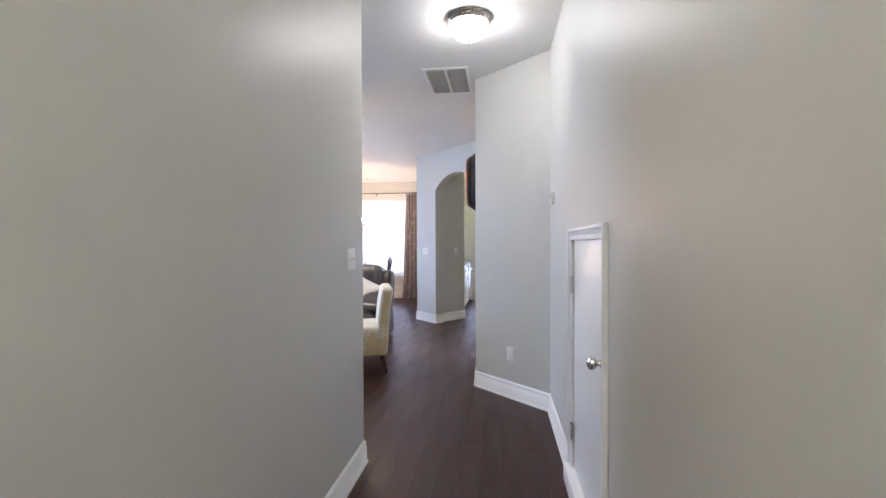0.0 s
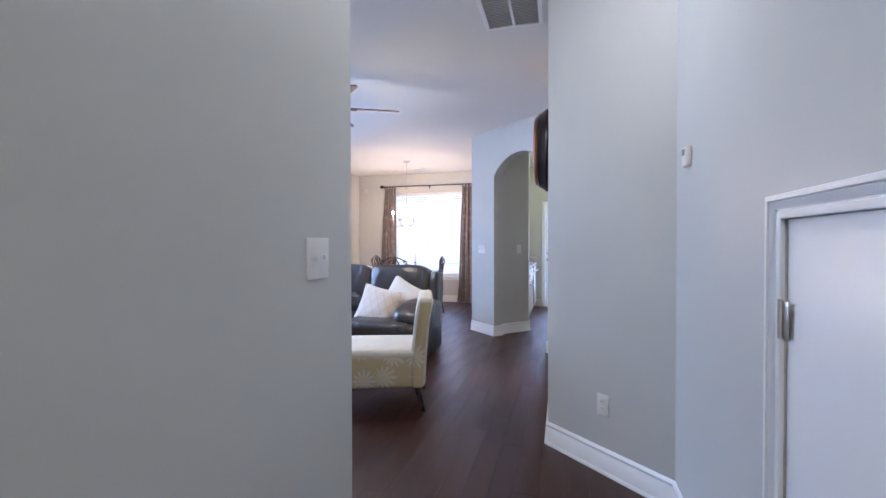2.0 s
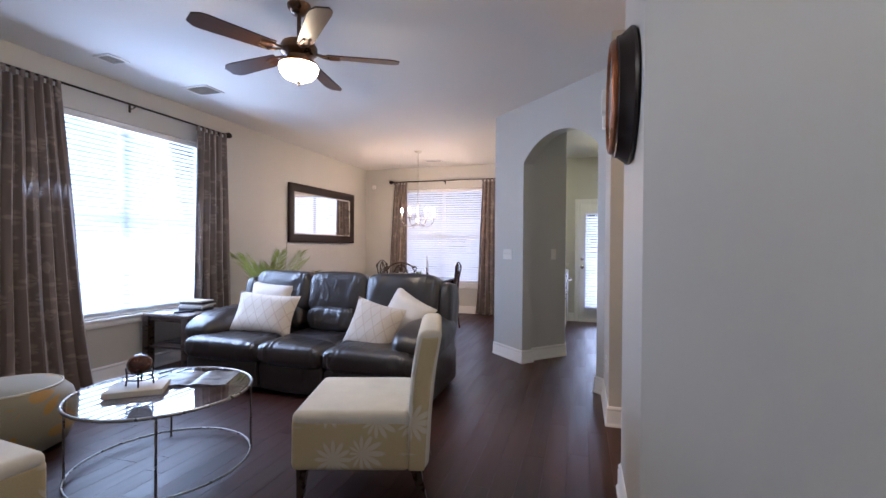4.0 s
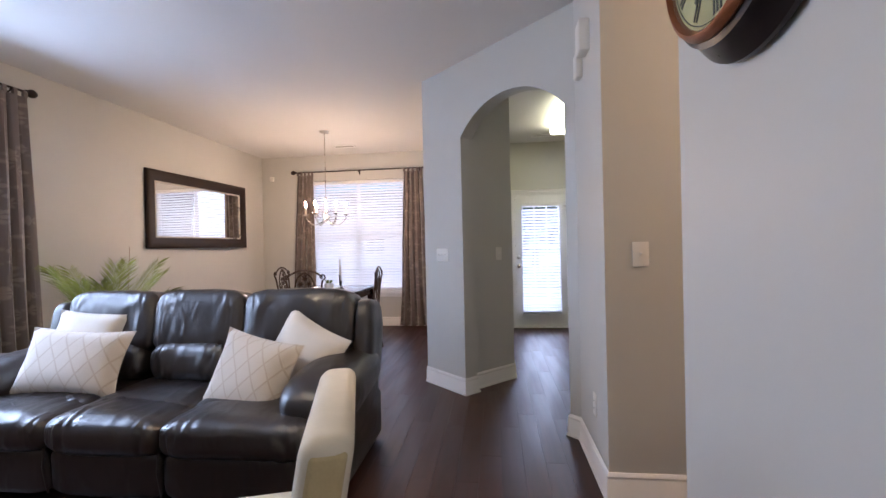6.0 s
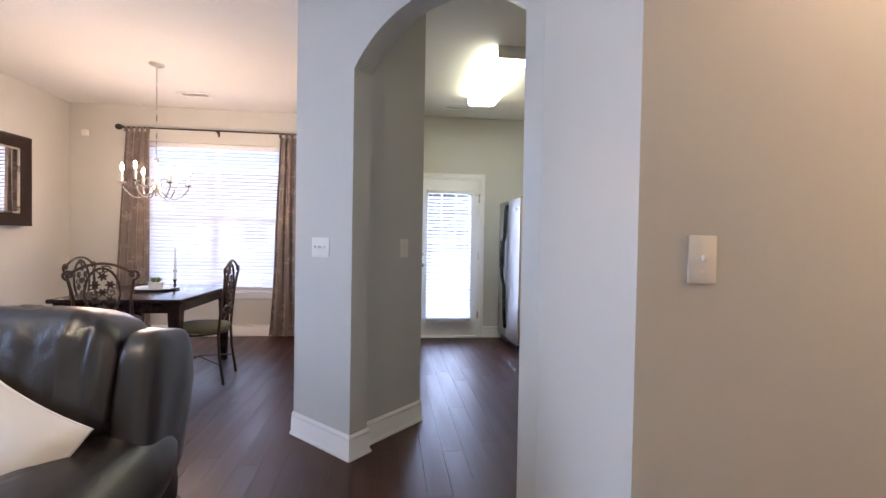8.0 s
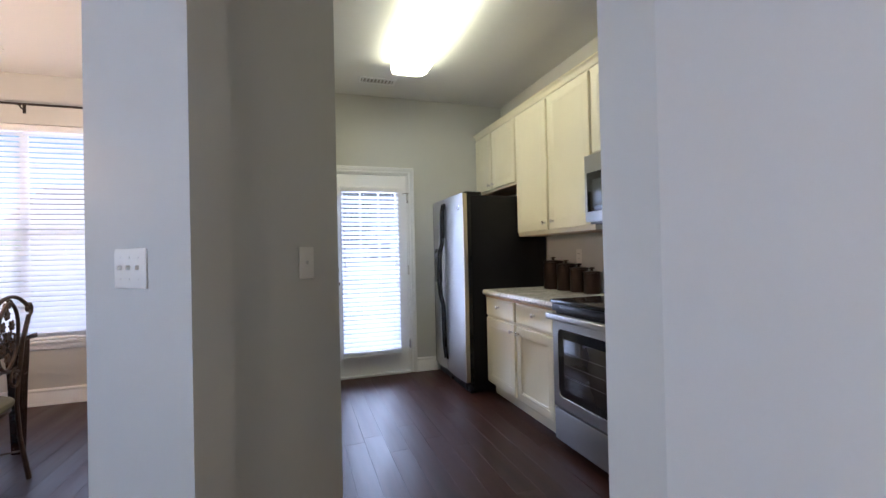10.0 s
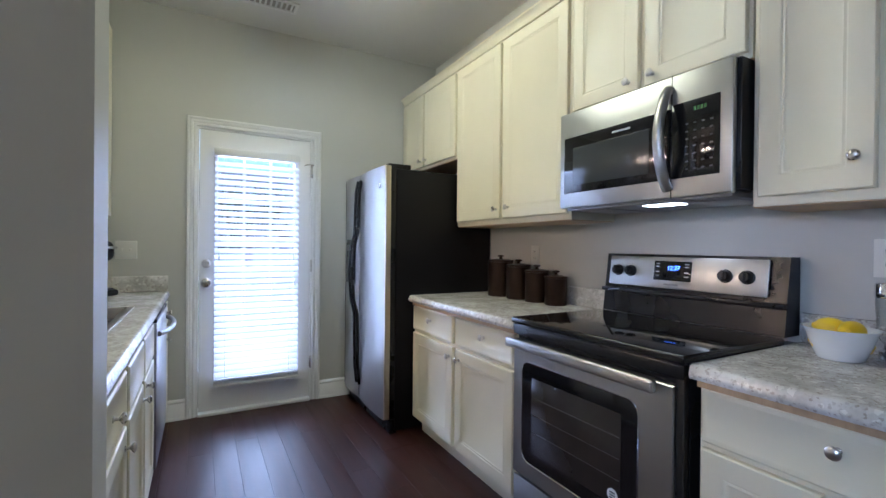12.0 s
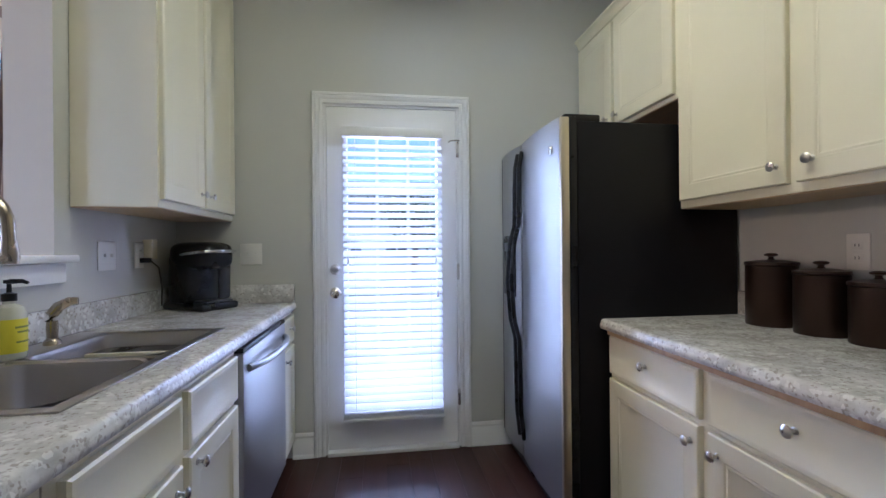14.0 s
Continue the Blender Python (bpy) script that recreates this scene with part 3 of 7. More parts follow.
def curtain(label, top_w, bot_w, z0, z1, folds, m, lean=0.0, seed=1):
    """A hanging curtain panel in deep folds; local x along, room at -y."""
    rnd = random.Random(seed)
    ph = [rnd.uniform(-0.6, 0.6) for _ in range(folds * 2 + 2)]
    nx, nz = folds * 10, 26
    bm = bmesh.new()
    sheets = []
    for side in (-0.0015, 0.0015):
        rows = []
        for j in range(nz + 1):
            v = j / nz
            w = bot_w + (top_w - bot_w) * v ** 0.8
            z = z0 + (z1 - z0) * v
            row = []
            for i in range(nx + 1):
                u = i / nx
                a = u * folds * 2 * math.pi
                amp = 0.030 * (0.55 + 0.45 * (1 - v)) + 0.006 * ph[int(u * folds)]
                y = amp * math.sin(a + 0.35 * ph[int(u * folds) + 1] * (1 - v)) + 0.006 * math.sin(2.3 * a + 5 * v)
                x = lean * (1 - v) + (u - 0.5) * w + 0.008 * math.cos(a) + 0.01 * math.sin(7 * v + 3 * u) * (1 - v)
                row.append(bm.verts.new((x, y + side, z + 0.004 * math.sin(a))))
            rows.append(row)
        for r, s in zip(rows, rows[1:]):
            for i in range(nx):
                bm.faces.new((r[i], r[i + 1], s[i + 1], s[i]))
        sheets.append(rows)
    a, c = sheets
    edge = [(0, j) for j in range(nz + 1)] + [(i, nz) for i in range(1, nx + 1)] + [(nx, j) for j in range(nz - 1, -1, -1)] + [(i, 0) for i in range(nx - 1, 0, -1)]
    for (i, j), (k, l) in zip(edge, edge[1:] + edge[:1]):
        bm.faces.new((a[j][i], a[l][k], c[l][k], c[j][i]))
    bmesh.ops.recalc_face_normals(bm, faces=bm.faces[:])
    o = thing("curtain", label, "curtain", m, "curtains")
    part("fabric", bm, CURTAIN, o)
    for k in range(folds + 1):
        x = (k / folds - 0.5) * top_w * 0.94
        part("tab", box(bmesh.new(), x - 0.016, x + 0.016, -0.016, 0.016, z1 - 0.01, z1 + 0.052, 0.006), CURTAIN, o)
    return o


def curtain_rod(label, length, z, m, brackets):
    o = thing("curtain_rod", label, "curtain rod", m)
    part("pole", tube(bmesh.new(), [(0, 0, z), (length, 0, z)], 0.0095, 12), BRONZE, o)
    for x, s in ((0, -1), (length, 1)):
        b = lathe(bmesh.new(), [(0.010, 0.0), (0.020, 0.006), (0.012, 0.014), (0.026, 0.026), (0.036, 0.048), (0.036, 0.062), (0.026, 0.084), (0.012, 0.094), (0.0, 0.097)], 10, pose(x, 0, z, 0, 90 * s, 0))
        part("finial", b, BRONZE, o)
    for x in brackets:
        b = tube(bmesh.new(), [(x, 0.072, z - 0.025), (x, 0.03, z - 0.028), (x, 0.0, z - 0.012)], 0.006, 8)
        box(b, x - 0.012, x + 0.012, 0.070, 0.0765, z - 0.06, z + 0.02, 0.003)
        box(b, x - 0.010, x + 0.010, -0.013, 0.013, z - 0.016, z - 0.008, 0.003)
        part("bracket", b, BRONZE, o)
    return o


ML = pose(XW, LWIN[0], 0, 0, 0, 90)
MD = pose(DWIN[0], YD, 0, 0, 0, 0)
window_unit("window_1", "white double-hung living room window with closed blinds", LWIN[1] - LWIN[0], LWIN[2], LWIN[3], ML, 1)
window_unit("window_2", "white double-hung dining room window with closed blinds", DWIN[1] - DWIN[0], DWIN[2], DWIN[3], MD, 1)
blind("white slatted blind filling the living room window", LWIN[1] - LWIN[0] - 0.02, LWIN[2] + 0.008, LWIN[3] - 0.004, 52, ML @ pose(0.01, 0.042, 0))
blind("white slatted blind filling the dining room window", DWIN[1] - DWIN[0] - 0.02, DWIN[2] + 0.008, DWIN[3] - 0.004, 50, MD @ pose(0.01, 0.042, 0))
MLR = pose(XW + 0.08, 4.03, 0, 0, 0, 90)
MDR = pose(-3.20, YD - 0.08, 0, 0, 0, 0)
curtain_rod("dark bronze curtain rod over the living room window", 2.30, 2.632, MLR, (0.10, 1.16, 2.20))
curtain_rod("dark bronze curtain rod over the dining room window", 2.12, 2.555, MDR, (0.06, 1.06, 2.06))
curtain("taupe damask curtain drawn aside on the living room window", 0.46, 0.84, 0.012, 2.585, 7, pose(XW + 0.08, 4.31, 0, 0, 0, 90), 0.08, 3)
curtain("taupe damask curtain drawn aside next to the leather sofa", 0.42, 0.60, 0.012, 2.585, 5, pose(XW + 0.08, 6.13, 0, 0, 0, 90), 0.02, 5)
curtain("taupe damask curtain drawn aside in the dining corner", 0.26, 0.46, 0.012, 2.508, 4, pose(-3.05, YD - 0.08, 0), -0.07, 7)
curtain("taupe damask curtain drawn aside beside the kitchen wall", 0.30, 0.50, 0.012, 2.508, 4, pose(-1.24, YD - 0.08, 0), -0.02, 9)

# ---- doors and trim ----


def casing(name, w, h, m, cw=0.062, label="white moulded door casing"):
    """Trim round a door opening of w by h; local x along, room at -y, stands 18 mm proud."""
    b = bmesh.new()
    prof = [(0.0, 0.0), (0.0, 0.010), (0.003, 0.012), (0.017, 0.012), (0.019, 0.007), (0.023, 0.007), (0.030, 0.014), (0.040, 0.019), (0.043, 0.016), (0.046, 0.022), (cw - 0.003, 0.022), (cw, 0.017), (cw, 0.0)]
    path = [(0, 0), (0, h), (w, h), (w, 0)]
    rows = []
    for i, (x, z) in enumerate(path):
        row = []
        for d, y in prof:
            dx = -d if i < 2 else d
            dz = d if i in (1, 2) else 0
            row.append(b.verts.new((x + dx, -y - 0.0005, z + dz)))
        rows.append(row)
    for r, s in zip(rows, rows[1:]):
        for k in range(len(prof) - 1):
            b.faces.new((r[k], s[k], s[k + 1], r[k + 1]))
    for r in (rows[0], rows[-1]):
        b.faces.new(r)
    bmesh.ops.recalc_face_normals(b, faces=b.faces[:])
    o = structure(name, b, TRIM, label, "trim", True)
    o.matrix_basis = m
    return o


def round_knob(parent, x, z, r=0.027, name="knob", stand=0.055, m=None):
    b = lathe(bmesh.new(), [(0.0, 0.0), (0.033, 0.0), (0.033, 0.004), (0.026, 0.010), (0.013, 0.014), (0.011, 0.026), (r * 0.75, 0.032), (r, 0.044), (r * 0.92, stand), (r * 0.5, stand + 0.008), (0.0, stand + 0.009)], 20, pose(x, 0, z, 90, 0, 0))
    return part(name, b, NICKEL, parent, "brushed nickel " + name.replace("_", " "), True, m)


def hinge(parent, x, z, y=0.0):
    b = box(bmesh.new(), x - 0.008, x + 0.030, y - 0.003, y, z - 0.045, z + 0.045, 0.001)
    tube(b, [(x, y - 0.006, z - 0.048), (x, y - 0.006, z + 0.048)], 0.006, 8)
    part("hinge", b, NICKEL, parent, "brushed nickel hinge")


# glazed kitchen door
MK = pose(KDOOR[0], YK, 0)
kw, kh = KDOOR[1] - KDOOR[0], KDOOR[3]
casing("trim_kitchen_door", kw, kh, MK)
b = bmesh.new()
box(b, 0.0, 0.014, 0.004, 0.12, 0, kh)
box(b, kw - 0.014, kw, 0.004, 0.12, 0, kh)
box(b, 0.014, kw - 0.014, 0.004, 0.12, kh - 0.014, kh)
o = structure("trim_kitchen_jamb", b, TRIM, "white door jamb", "trim")
o.matrix_basis = MK
b = box(bmesh.new(), 0.014, kw - 0.014, -0.03, 0.12, 0.0, 0.022, 0.004)
o = structure("threshold", b, TRIM, "white door threshold", "trim")
o.matrix_basis = MK
d0, d1, t0, t1 = 0.017, kw - 0.017, 0.026, kh - 0.017
b = bmesh.new()
gx0, gx1, gz0, gz1 = d0 + 0.105, d1 - 0.105, 0.24, 1.90
for x0, x1, z0, z1 in ((d0, gx0, t0, t1), (gx1, d1, t0, t1), (gx0, gx1, t0, gz0), (gx0, gx1, gz1, t1)):
    box(b, x0, x1, 0.010, 0.054, z0, z1)
door1 = tagged(part("door_1", b, TRIM, None, "", False, MK), "white glazed back door with a blind, closed", "door", "", "structure")
b = bmesh.new()
for x0, x1, z0, z1 in ((gx0 - 0.012, gx0 + 0.012, gz0, gz1), (gx1 - 0.012, gx1 + 0.012, gz0, gz1), (gx0 + 0.012, gx1 - 0.012, gz0 - 0.012, gz0 + 0.012), (gx0 + 0.012, gx1 - 0.012, gz1 - 0.012, gz1 + 0.012)):
    box(b, x0, x1, 0.002, 0.062, z0, z1, 0.003)
part("glass_frame", b, TRIM, door1)
p = part("pane", bx(gx0 + 0.012, gx1 - 0.012, 0.030, 0.034, gz0 + 0.012, gz1 - 0.012), PANE, door1)
p.visible_shadow = False
b = bmesh.new()
for k in (1, 2):
    x = gx0 + (gx1 - gx0) * k / 3
    box(b, x - 0.009, x + 0.009, 0.026, 0.040, gz0 + 0.012, gz1 - 0.012)
for k in (1, 2, 3, 4):
    z = gz0 + (gz1 - gz0) * k / 5
    box(b, gx0 + 0.012, gx1 - 0.012, 0.027, 0.039, z - 0.009, z + 0.009)
part("muntin", b, TRIM, door1)
round_knob(door1, 0.062, 0.945, m=pose(0, 0.010, 0))
b = lathe(bmesh.new(), [(0.0, 0.0), (0.031, 0.0), (0.031, 0.006), (0.022, 0.012), (0.018, 0.024), (0.0, 0.026)], 20, pose(0.062, 0.010, 1.083, 90, 0, 0))
box(b, 0.056, 0.068, -0.034, -0.012, 1.066, 1.100, 0.003)
part("deadbolt", b, NICKEL, door1, "brushed nickel deadbolt thumbturn")
for z in (0.30, 1.06, 1.80):
    hinge(door1, d1 + 0.008, z, 0.004)
b = tube(bmesh.new(), [(d1 - 0.045, 0.006, 1.845), (d1 - 0.035, -0.012, 1.85), (d1 - 0.002, -0.022, 1.852), (d1 + 0.02, -0.02, 1.85)], 0.004, 8)
part("door_stop", b, NICKEL, door1)
blind("white slatted blind hung on the glazed back door", gx1 - gx0 + 0.02, 0.205, 1.905, 40, MK @ pose(gx0 - 0.01, -0.036, 0), 0.0445, (0.12, 0.88), ((0.03, 1.13), (gx1 - gx0 - 0.02, 1.13), (gx1 - gx0 - 0.01, 0.93)), 10.0)

# low closet door in the hall
MC = pose(XH, 2.09, 0, 0, 0, -90)
casing("trim_closet_door", 0.70, 1.345, MC, 0.060)
b = bmesh.new()
box(b, 0.003, 0.697, 0.003, 0.038, 0.103, 1.3435, 0.002)
door2 = tagged(part("door_2", b, TRIM, None, "", True, MC), "low flat white closet door, closed", "door", "", "structure")
round_knob(door2, 0.645, 0.845, 0.028, m=pose(0, 0.010, 0))
for z in (0.30, 1.10):
    hinge(door2, 0.0, z, -0.004)
b = box(bmesh.new(), -0.062, 0.762, -0.045, 0.06, 0.0, 0.10, 0.006)
o = structure("trim_closet_sill", b, TRIM, "white wooden closet door plinth", "trim", True)
o.matrix_basis = MC

# pass-through ledge
b = box(bmesh.new(), -0.66, -0.395, PASS[0] - 0.04, PASS[1] + 0.045, PASS[2] - 0.004, PASS[2] + 0.022, 0.006)
box(b, XL + 0.001, XL + 0.024, PASS[0] - 0.02, PASS[1] + 0.025, PASS[2] - 0.075, PASS[2] - 0.006, 0.005)
structure("window_sill_pass_through", b, TRIM, "white moulded ledge of the pass-through", "trim", True)

# ---- switches, outlets, vents, small wall things ----


def plate(kind, label, m, gang=1, toggles=True, outlet=False, w=None):
    """A wall plate; local x along the wall, room at -y, centred at its origin."""
    w = w or 0.074 + 0.046 * (gang - 1)
    o = thing(kind, label, "outlet" if outlet else "light switch", m)
    part("plate", bx(-w / 2, w / 2, -0.006, 0.0, -0.06, 0.06, 0.0028), PLATE, o)
    for g in range(gang):
        x = (g - (gang - 1) / 2) * 0.046
        if outlet:
            for z in (-0.021, 0.021):
                b = box(bmesh.new(), x - 0.017, x + 0.017, -0.0085, -0.0062, z - 0.014, z + 0.014, 0.002)
                f = part("socket", b, PLATE, o)
                for s in (-0.006, 0.006):
                    part("slot", bx(x + s - 0.0012, x + s + 0.0012, -0.0092, -0.0086, z - 0.003, z + 0.006), BLACK, f)
        else:
            part("toggle", box(bmesh.new(), x - 0.005, x + 0.005, -0.018, -0.0062, -0.004, 0.010, 0.002), PLATE, o)
            for z in (-0.032, 0.032):
                part("screw", lathe(bmesh.new(), [(0.0, 0.0), (0.003, 0.0), (0.003, 0.0012), (0.0, 0.0016)], 8, pose(x, -0.0062, z, 90, 0, 0)), PLATE, o)
    return o


def on_wall(x, y, z, face):
    return pose(x, y, z, 0, 0, face)


plate("light_switch", "white hallway switch plate with two toggles", on_wall(0.0, 1.975, 1.243, 90), 2, w=0.115)
plate("wall_outlet", "white duplex outlet low on the angled wall", on_wall(0.912, 3.434, 0.38, -42.96), 1, outlet=True)
plate("light_switch", "white triple switch plate on the pillar", pose(-0.418, 7.071, 1.2, 0, 0, -45), 3)
plate("light_switch", "switch plate painted to match the wall", pose(*uv(5.20, 5.08), 1.2, 0, 0, 45), 1)
plate("light_switch", "ivory single switch plate in the side corridor", pose(0.760, 5.37, 1.217, 0, 0, 0), 1, w=0.076)
plate("wall_outlet", "white duplex outlet low beside the archway", pose(0.59, 5.64, 0.38, 0, 0, -90), 1, outlet=True)
plate("wall_outlet", "white duplex outlet above the near counter", pose(XR, 6.955, 1.20, 0, 0, -90), 1, outlet=True)
plate("wall_outlet", "white duplex outlet behind the canisters", pose(XR, 8.594, 1.175, 0, 0, -90), 1, outlet=True)
plate("light_switch", "white double switch plate beside the back door", pose(-0.052, YK, 1.178, 0, 0, 0), 2)
plate("light_switch", "white double switch plate above the sink counter", pose(XL, 9.352, 1.18, 0, 0, 90), 2)
plate("wall_outlet", "white outlet beside the coffee maker", pose(XL, 9.60, 1.18, 0, 0, 90), 1, outlet=True)

o = thing("thermostat", "small white wall thermostat in the hallway", "thermostat", pose(XH, 2.93, 1.655, 0, 0, -90))
part("body", bx(-0.036, 0.036, -0.024, 0, -0.042, 0.042, 0.006), PLATE, o)
part("display", bx(-0.022, 0.022, -0.026, -0.0245, 0.005, 0.032, 0.001), surf("grey_display", (0.30, 0.33, 0.30), 0.2, relief=0), o)
o = thing("door_chime", "white door chime box high on the wall", "door chime", pose(0.59, 5.66, 2.42, 0, 0, -90))
part("body", bx(-0.06, 0.06, -0.055, 0, -0.085, 0.085, 0.006), PLATE, o)
o = thing("alarm_siren", "white alarm box high beside the archway", "alarm", pose(0.59, 5.845, 2.335, 0, 0, -90))
part("body", bx(-0.045, 0.045, -0.04, 0, -0.075, 0.075, 0.012), PLATE, o)
o = thing("alarm_sensor", "small white alarm sensor in the dining corner", "sensor", pose(-3.66, YD, 2.475, 0, 0, 0))
part("body", bx(-0.036, 0.036, -0.05, 0, -0.040, 0.040, 0.016), PLATE, o)


def ceiling_vent(label, x0, x1, y0, y1, along, slats, grey=0.5, split=False):
    """A louvred register on the ceiling, slats across the given axis."""
    o = thing("ceiling_vent", label, "vent", pose(x0, y0, H))
    w, d = x1 - x0, y1 - y0
    e = 0.022 if not split else 0.03
    b = bmesh.new()
    for a in ((0, w, 0, e), (0, w, d - e, d), (0, e, e, d - e), (w - e, w, e, d - e)):
        box(b, a[0], a[1], a[2], a[3], -0.010, 0.0, 0.002)
    if split:
        box(b, w / 2 - 0.010, w / 2 + 0.010, e, d - e, -0.010, 0.0, 0.002)
    part("frame", b, TRIM, o)
    part("backing", bx(e, w - e, e, d - e, -0.0015, -0.0005), VENTGREY, o)
    span, ln = (d, w) if along == 'x' else (w, d)
    me = mesh_of("slat", box(bmesh.new(), -(ln / 2 - e), ln / 2 - e, -0.007, 0.007, -0.0008, 0.0008), TRIM)
    for k in range(slats):
        a = e + (span - 2 * e) * (k + 0.5) / slats
        m = pose(w / 2, a, -0.006, 38, 0, 0) if along == 'x' else pose(a, d / 2, -0.006, 0, 0, 90) @ pose(0, 0, 0, 38, 0, 0)
        piece("slat", me, o, m)
    return o


VENTGREY = surf("vent_backing_grey", (0.40, 0.38, 0.34), 0.8, relief=0)
ceiling_vent("large white return air grille on the hall ceiling", 0.155, 0.562, 3.39, 4.04, 'x', 30, split=True)
ceiling_vent("white supply register on the living room ceiling", -3.40, -3.10, 5.38, 5.62, 'y', 9)
ceiling_vent("white supply register near the living room window", -3.48, -3.30, 4.60, 4.78, 'y', 6)
ceiling_vent("white supply register on the dining room ceiling", -2.36, -2.03, 9.55, 9.70, 'y', 9)
ceiling_vent("white supply register on the kitchen ceiling", 0.61, 0.95, 9.50, 9.64, 'y', 9)


def flush_lamp(label, x, y, bowl=None):
    o = thing("ceiling_lamp", label, "ceiling lamp", pose(x, y, H))
    part("canopy", lathe(bmesh.new(), [(0.0, 0.0), (0.150, 0.0), (0.152, -0.014), (0.140, -0.022), (0.146, -0.034), (0.134, -0.046), (0.12, -0.046), (0.0, -0.03)], 36), NICKEL, o)
    part("shade", lathe(bmesh.new(), [(0.124, -0.047), (0.124, -0.07), (0.112, -0.098), (0.086, -0.122), (0.048, -0.136), (0.0, -0.140)], 32), bowl or LAMP_BOWL, o, "lit frosted glass bowl")
    part("finial", lathe(bmesh.new(), [(0.0, -0.139), (0.014, -0.141), (0.016, -0.148), (0.008, -0.154), (0.010, -0.162), (0.0, -0.168)], 14), NICKEL, o)
    return o


flush_lamp("lit flush ceiling lamp with a frosted bowl and nickel rim", 0.618, 2.60)
# guessed lamp out of view, added as fill light for the hall
flush_lamp("added unseen ceiling lamp that fills the hall with light", 0.60, -1.35, HALL_FILL_BOWL)
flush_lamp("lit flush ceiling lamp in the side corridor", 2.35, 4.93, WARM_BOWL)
o = thing("ceiling_lamp", "lit long fluorescent wrap lamp on the kitchen ceiling", "ceiling lamp", pose(0.96, 8.52, H))
part("body", bx(-0.11, 0.11, -0.64, 0.64, -0.045, 0.0, 0.004), TRIM, o)
b = bmesh.new()
puff(b, (0, 0, -0.066), (0.155, 0.635, 0.052), 0.35, 0.22, 32, 12)
part("diffuser", b, TUBE, o, "lit white acrylic diffuser")
for y in (-0.648, 0.648):
    part("end_cap", bx(-0.12, 0.12, y - 0.008, y + 0.008, -0.10, 0.0, 0.003), TRIM, o)

# ---- kitchen ----


def panel_front(w, h, t=0.020, rail=0.058, flat=False):
    """A cabinet front with a recessed centre panel; local x and z from 0, front at -y."""
    bm = bmesh.new()
    if flat:
        loops = [(0.0, 0.0), (0.0, -t + 0.005), (0.005, -t), (0.016, -t), (0.018, -t + 0.0015)]
    else:
        loops = [(0.0, 0.0), (0.0, -t + 0.004), (0.004, -t), (rail, -t), (rail + 0.006, -t + 0.005), (rail + 0.013, -t + 0.004), (rail + 0.020, -t + 0.0085)]
    rows = []
    for i, y in loops:
        rows.append([bm.verts.new(p) for p in ((i, y, i), (w - i, y, i), (w - i, y, h - i), (i, y, h - i))])
    for a, c in zip(rows, rows[1:]):
        for k in range(4):
            bm.faces.new((a[k], a[(k + 1) % 4], c[(k + 1) % 4], c[k]))
    bm.faces.new(rows[-1])
    bm.faces.new(rows[0][::-1])
    bmesh.ops.recalc_face_normals(bm, faces=bm.faces[:])
    return bm


def cab_knob(parent, x, z):
    b = lathe(bmesh.new(), [(0.0, 0.0), (0.009, 0.0), (0.009, 0.002), (0.005, 0.004), (0.0045, 0.013), (0.010, 0.017), (0.0155, 0.022), (0.0155, 0.025), (0.010, 0.029), (0.0, 0.031)], 18, pose(x, -0.0202, z, 90, 0, 0))
    part("knob", b, NICKEL, parent, "brushed nickel knob")


def cabinet(name, label, w, d, z0, z1, fronts, m, toe=0.0, under=None, hollow=False):
    """A cabinet unit; local x from 0 to w, its face at y = 0, depth towards +y. fronts: (kind, x0, x1, z0, z1, knob or None)."""
    o = thing(name, label, "cabinet", m)
    if hollow:
        b = bx(0.001, w - 0.001, 0.0, 0.02, z0 + toe, z1, 0.001)
        for x0, x1, y0, y1, a1 in ((0.001, 0.019, 0.0205, d, z1), (w - 0.019, w - 0.001, 0.0205, d, z1), (0.0195, w - 0.0195, d - 0.012, d, z1), (0.0195, w - 0.0195, 0.0205, d - 0.0125, toe + 0.02)):
            box(b, x0, x1, y0, y1, z0 + toe, a1)
    else:
        b = bx(0.001, w - 0.001, 0.0, d, z0 + toe, z1, 0.001)
    part("body", b, CABINET, o, "", False)
    if toe:
        part("toe_kick", bx(0.001, w - 0.001, 0.06, d, 0.0, toe - 0.001), CABINET, o, "", False)
    if under is not None:
        part("bottom_panel", bx(0.002, w - 0.002, 0.004, d - 0.002, z0 - 0.004, z0 - 0.0005), under, o, "raw wood underside", False)
    for kind, x0, x1, a0, a1, kn in fronts:
        f = part(kind, panel_front(x1 - x0, a1 - a0, flat=kind != "door"), CABINET, o, "", True, pose(x0, 0, a0))
        if kn:
            cab_knob(f, kn[0] - x0, kn[1] - a0)
    return o


def right_unit(y_hi, fx):
    return pose(fx, y_hi, 0, 0, 0, -90)


def left_unit(y_lo, fx):
    return pose(fx, y_lo, 0, 0, 0, 90)


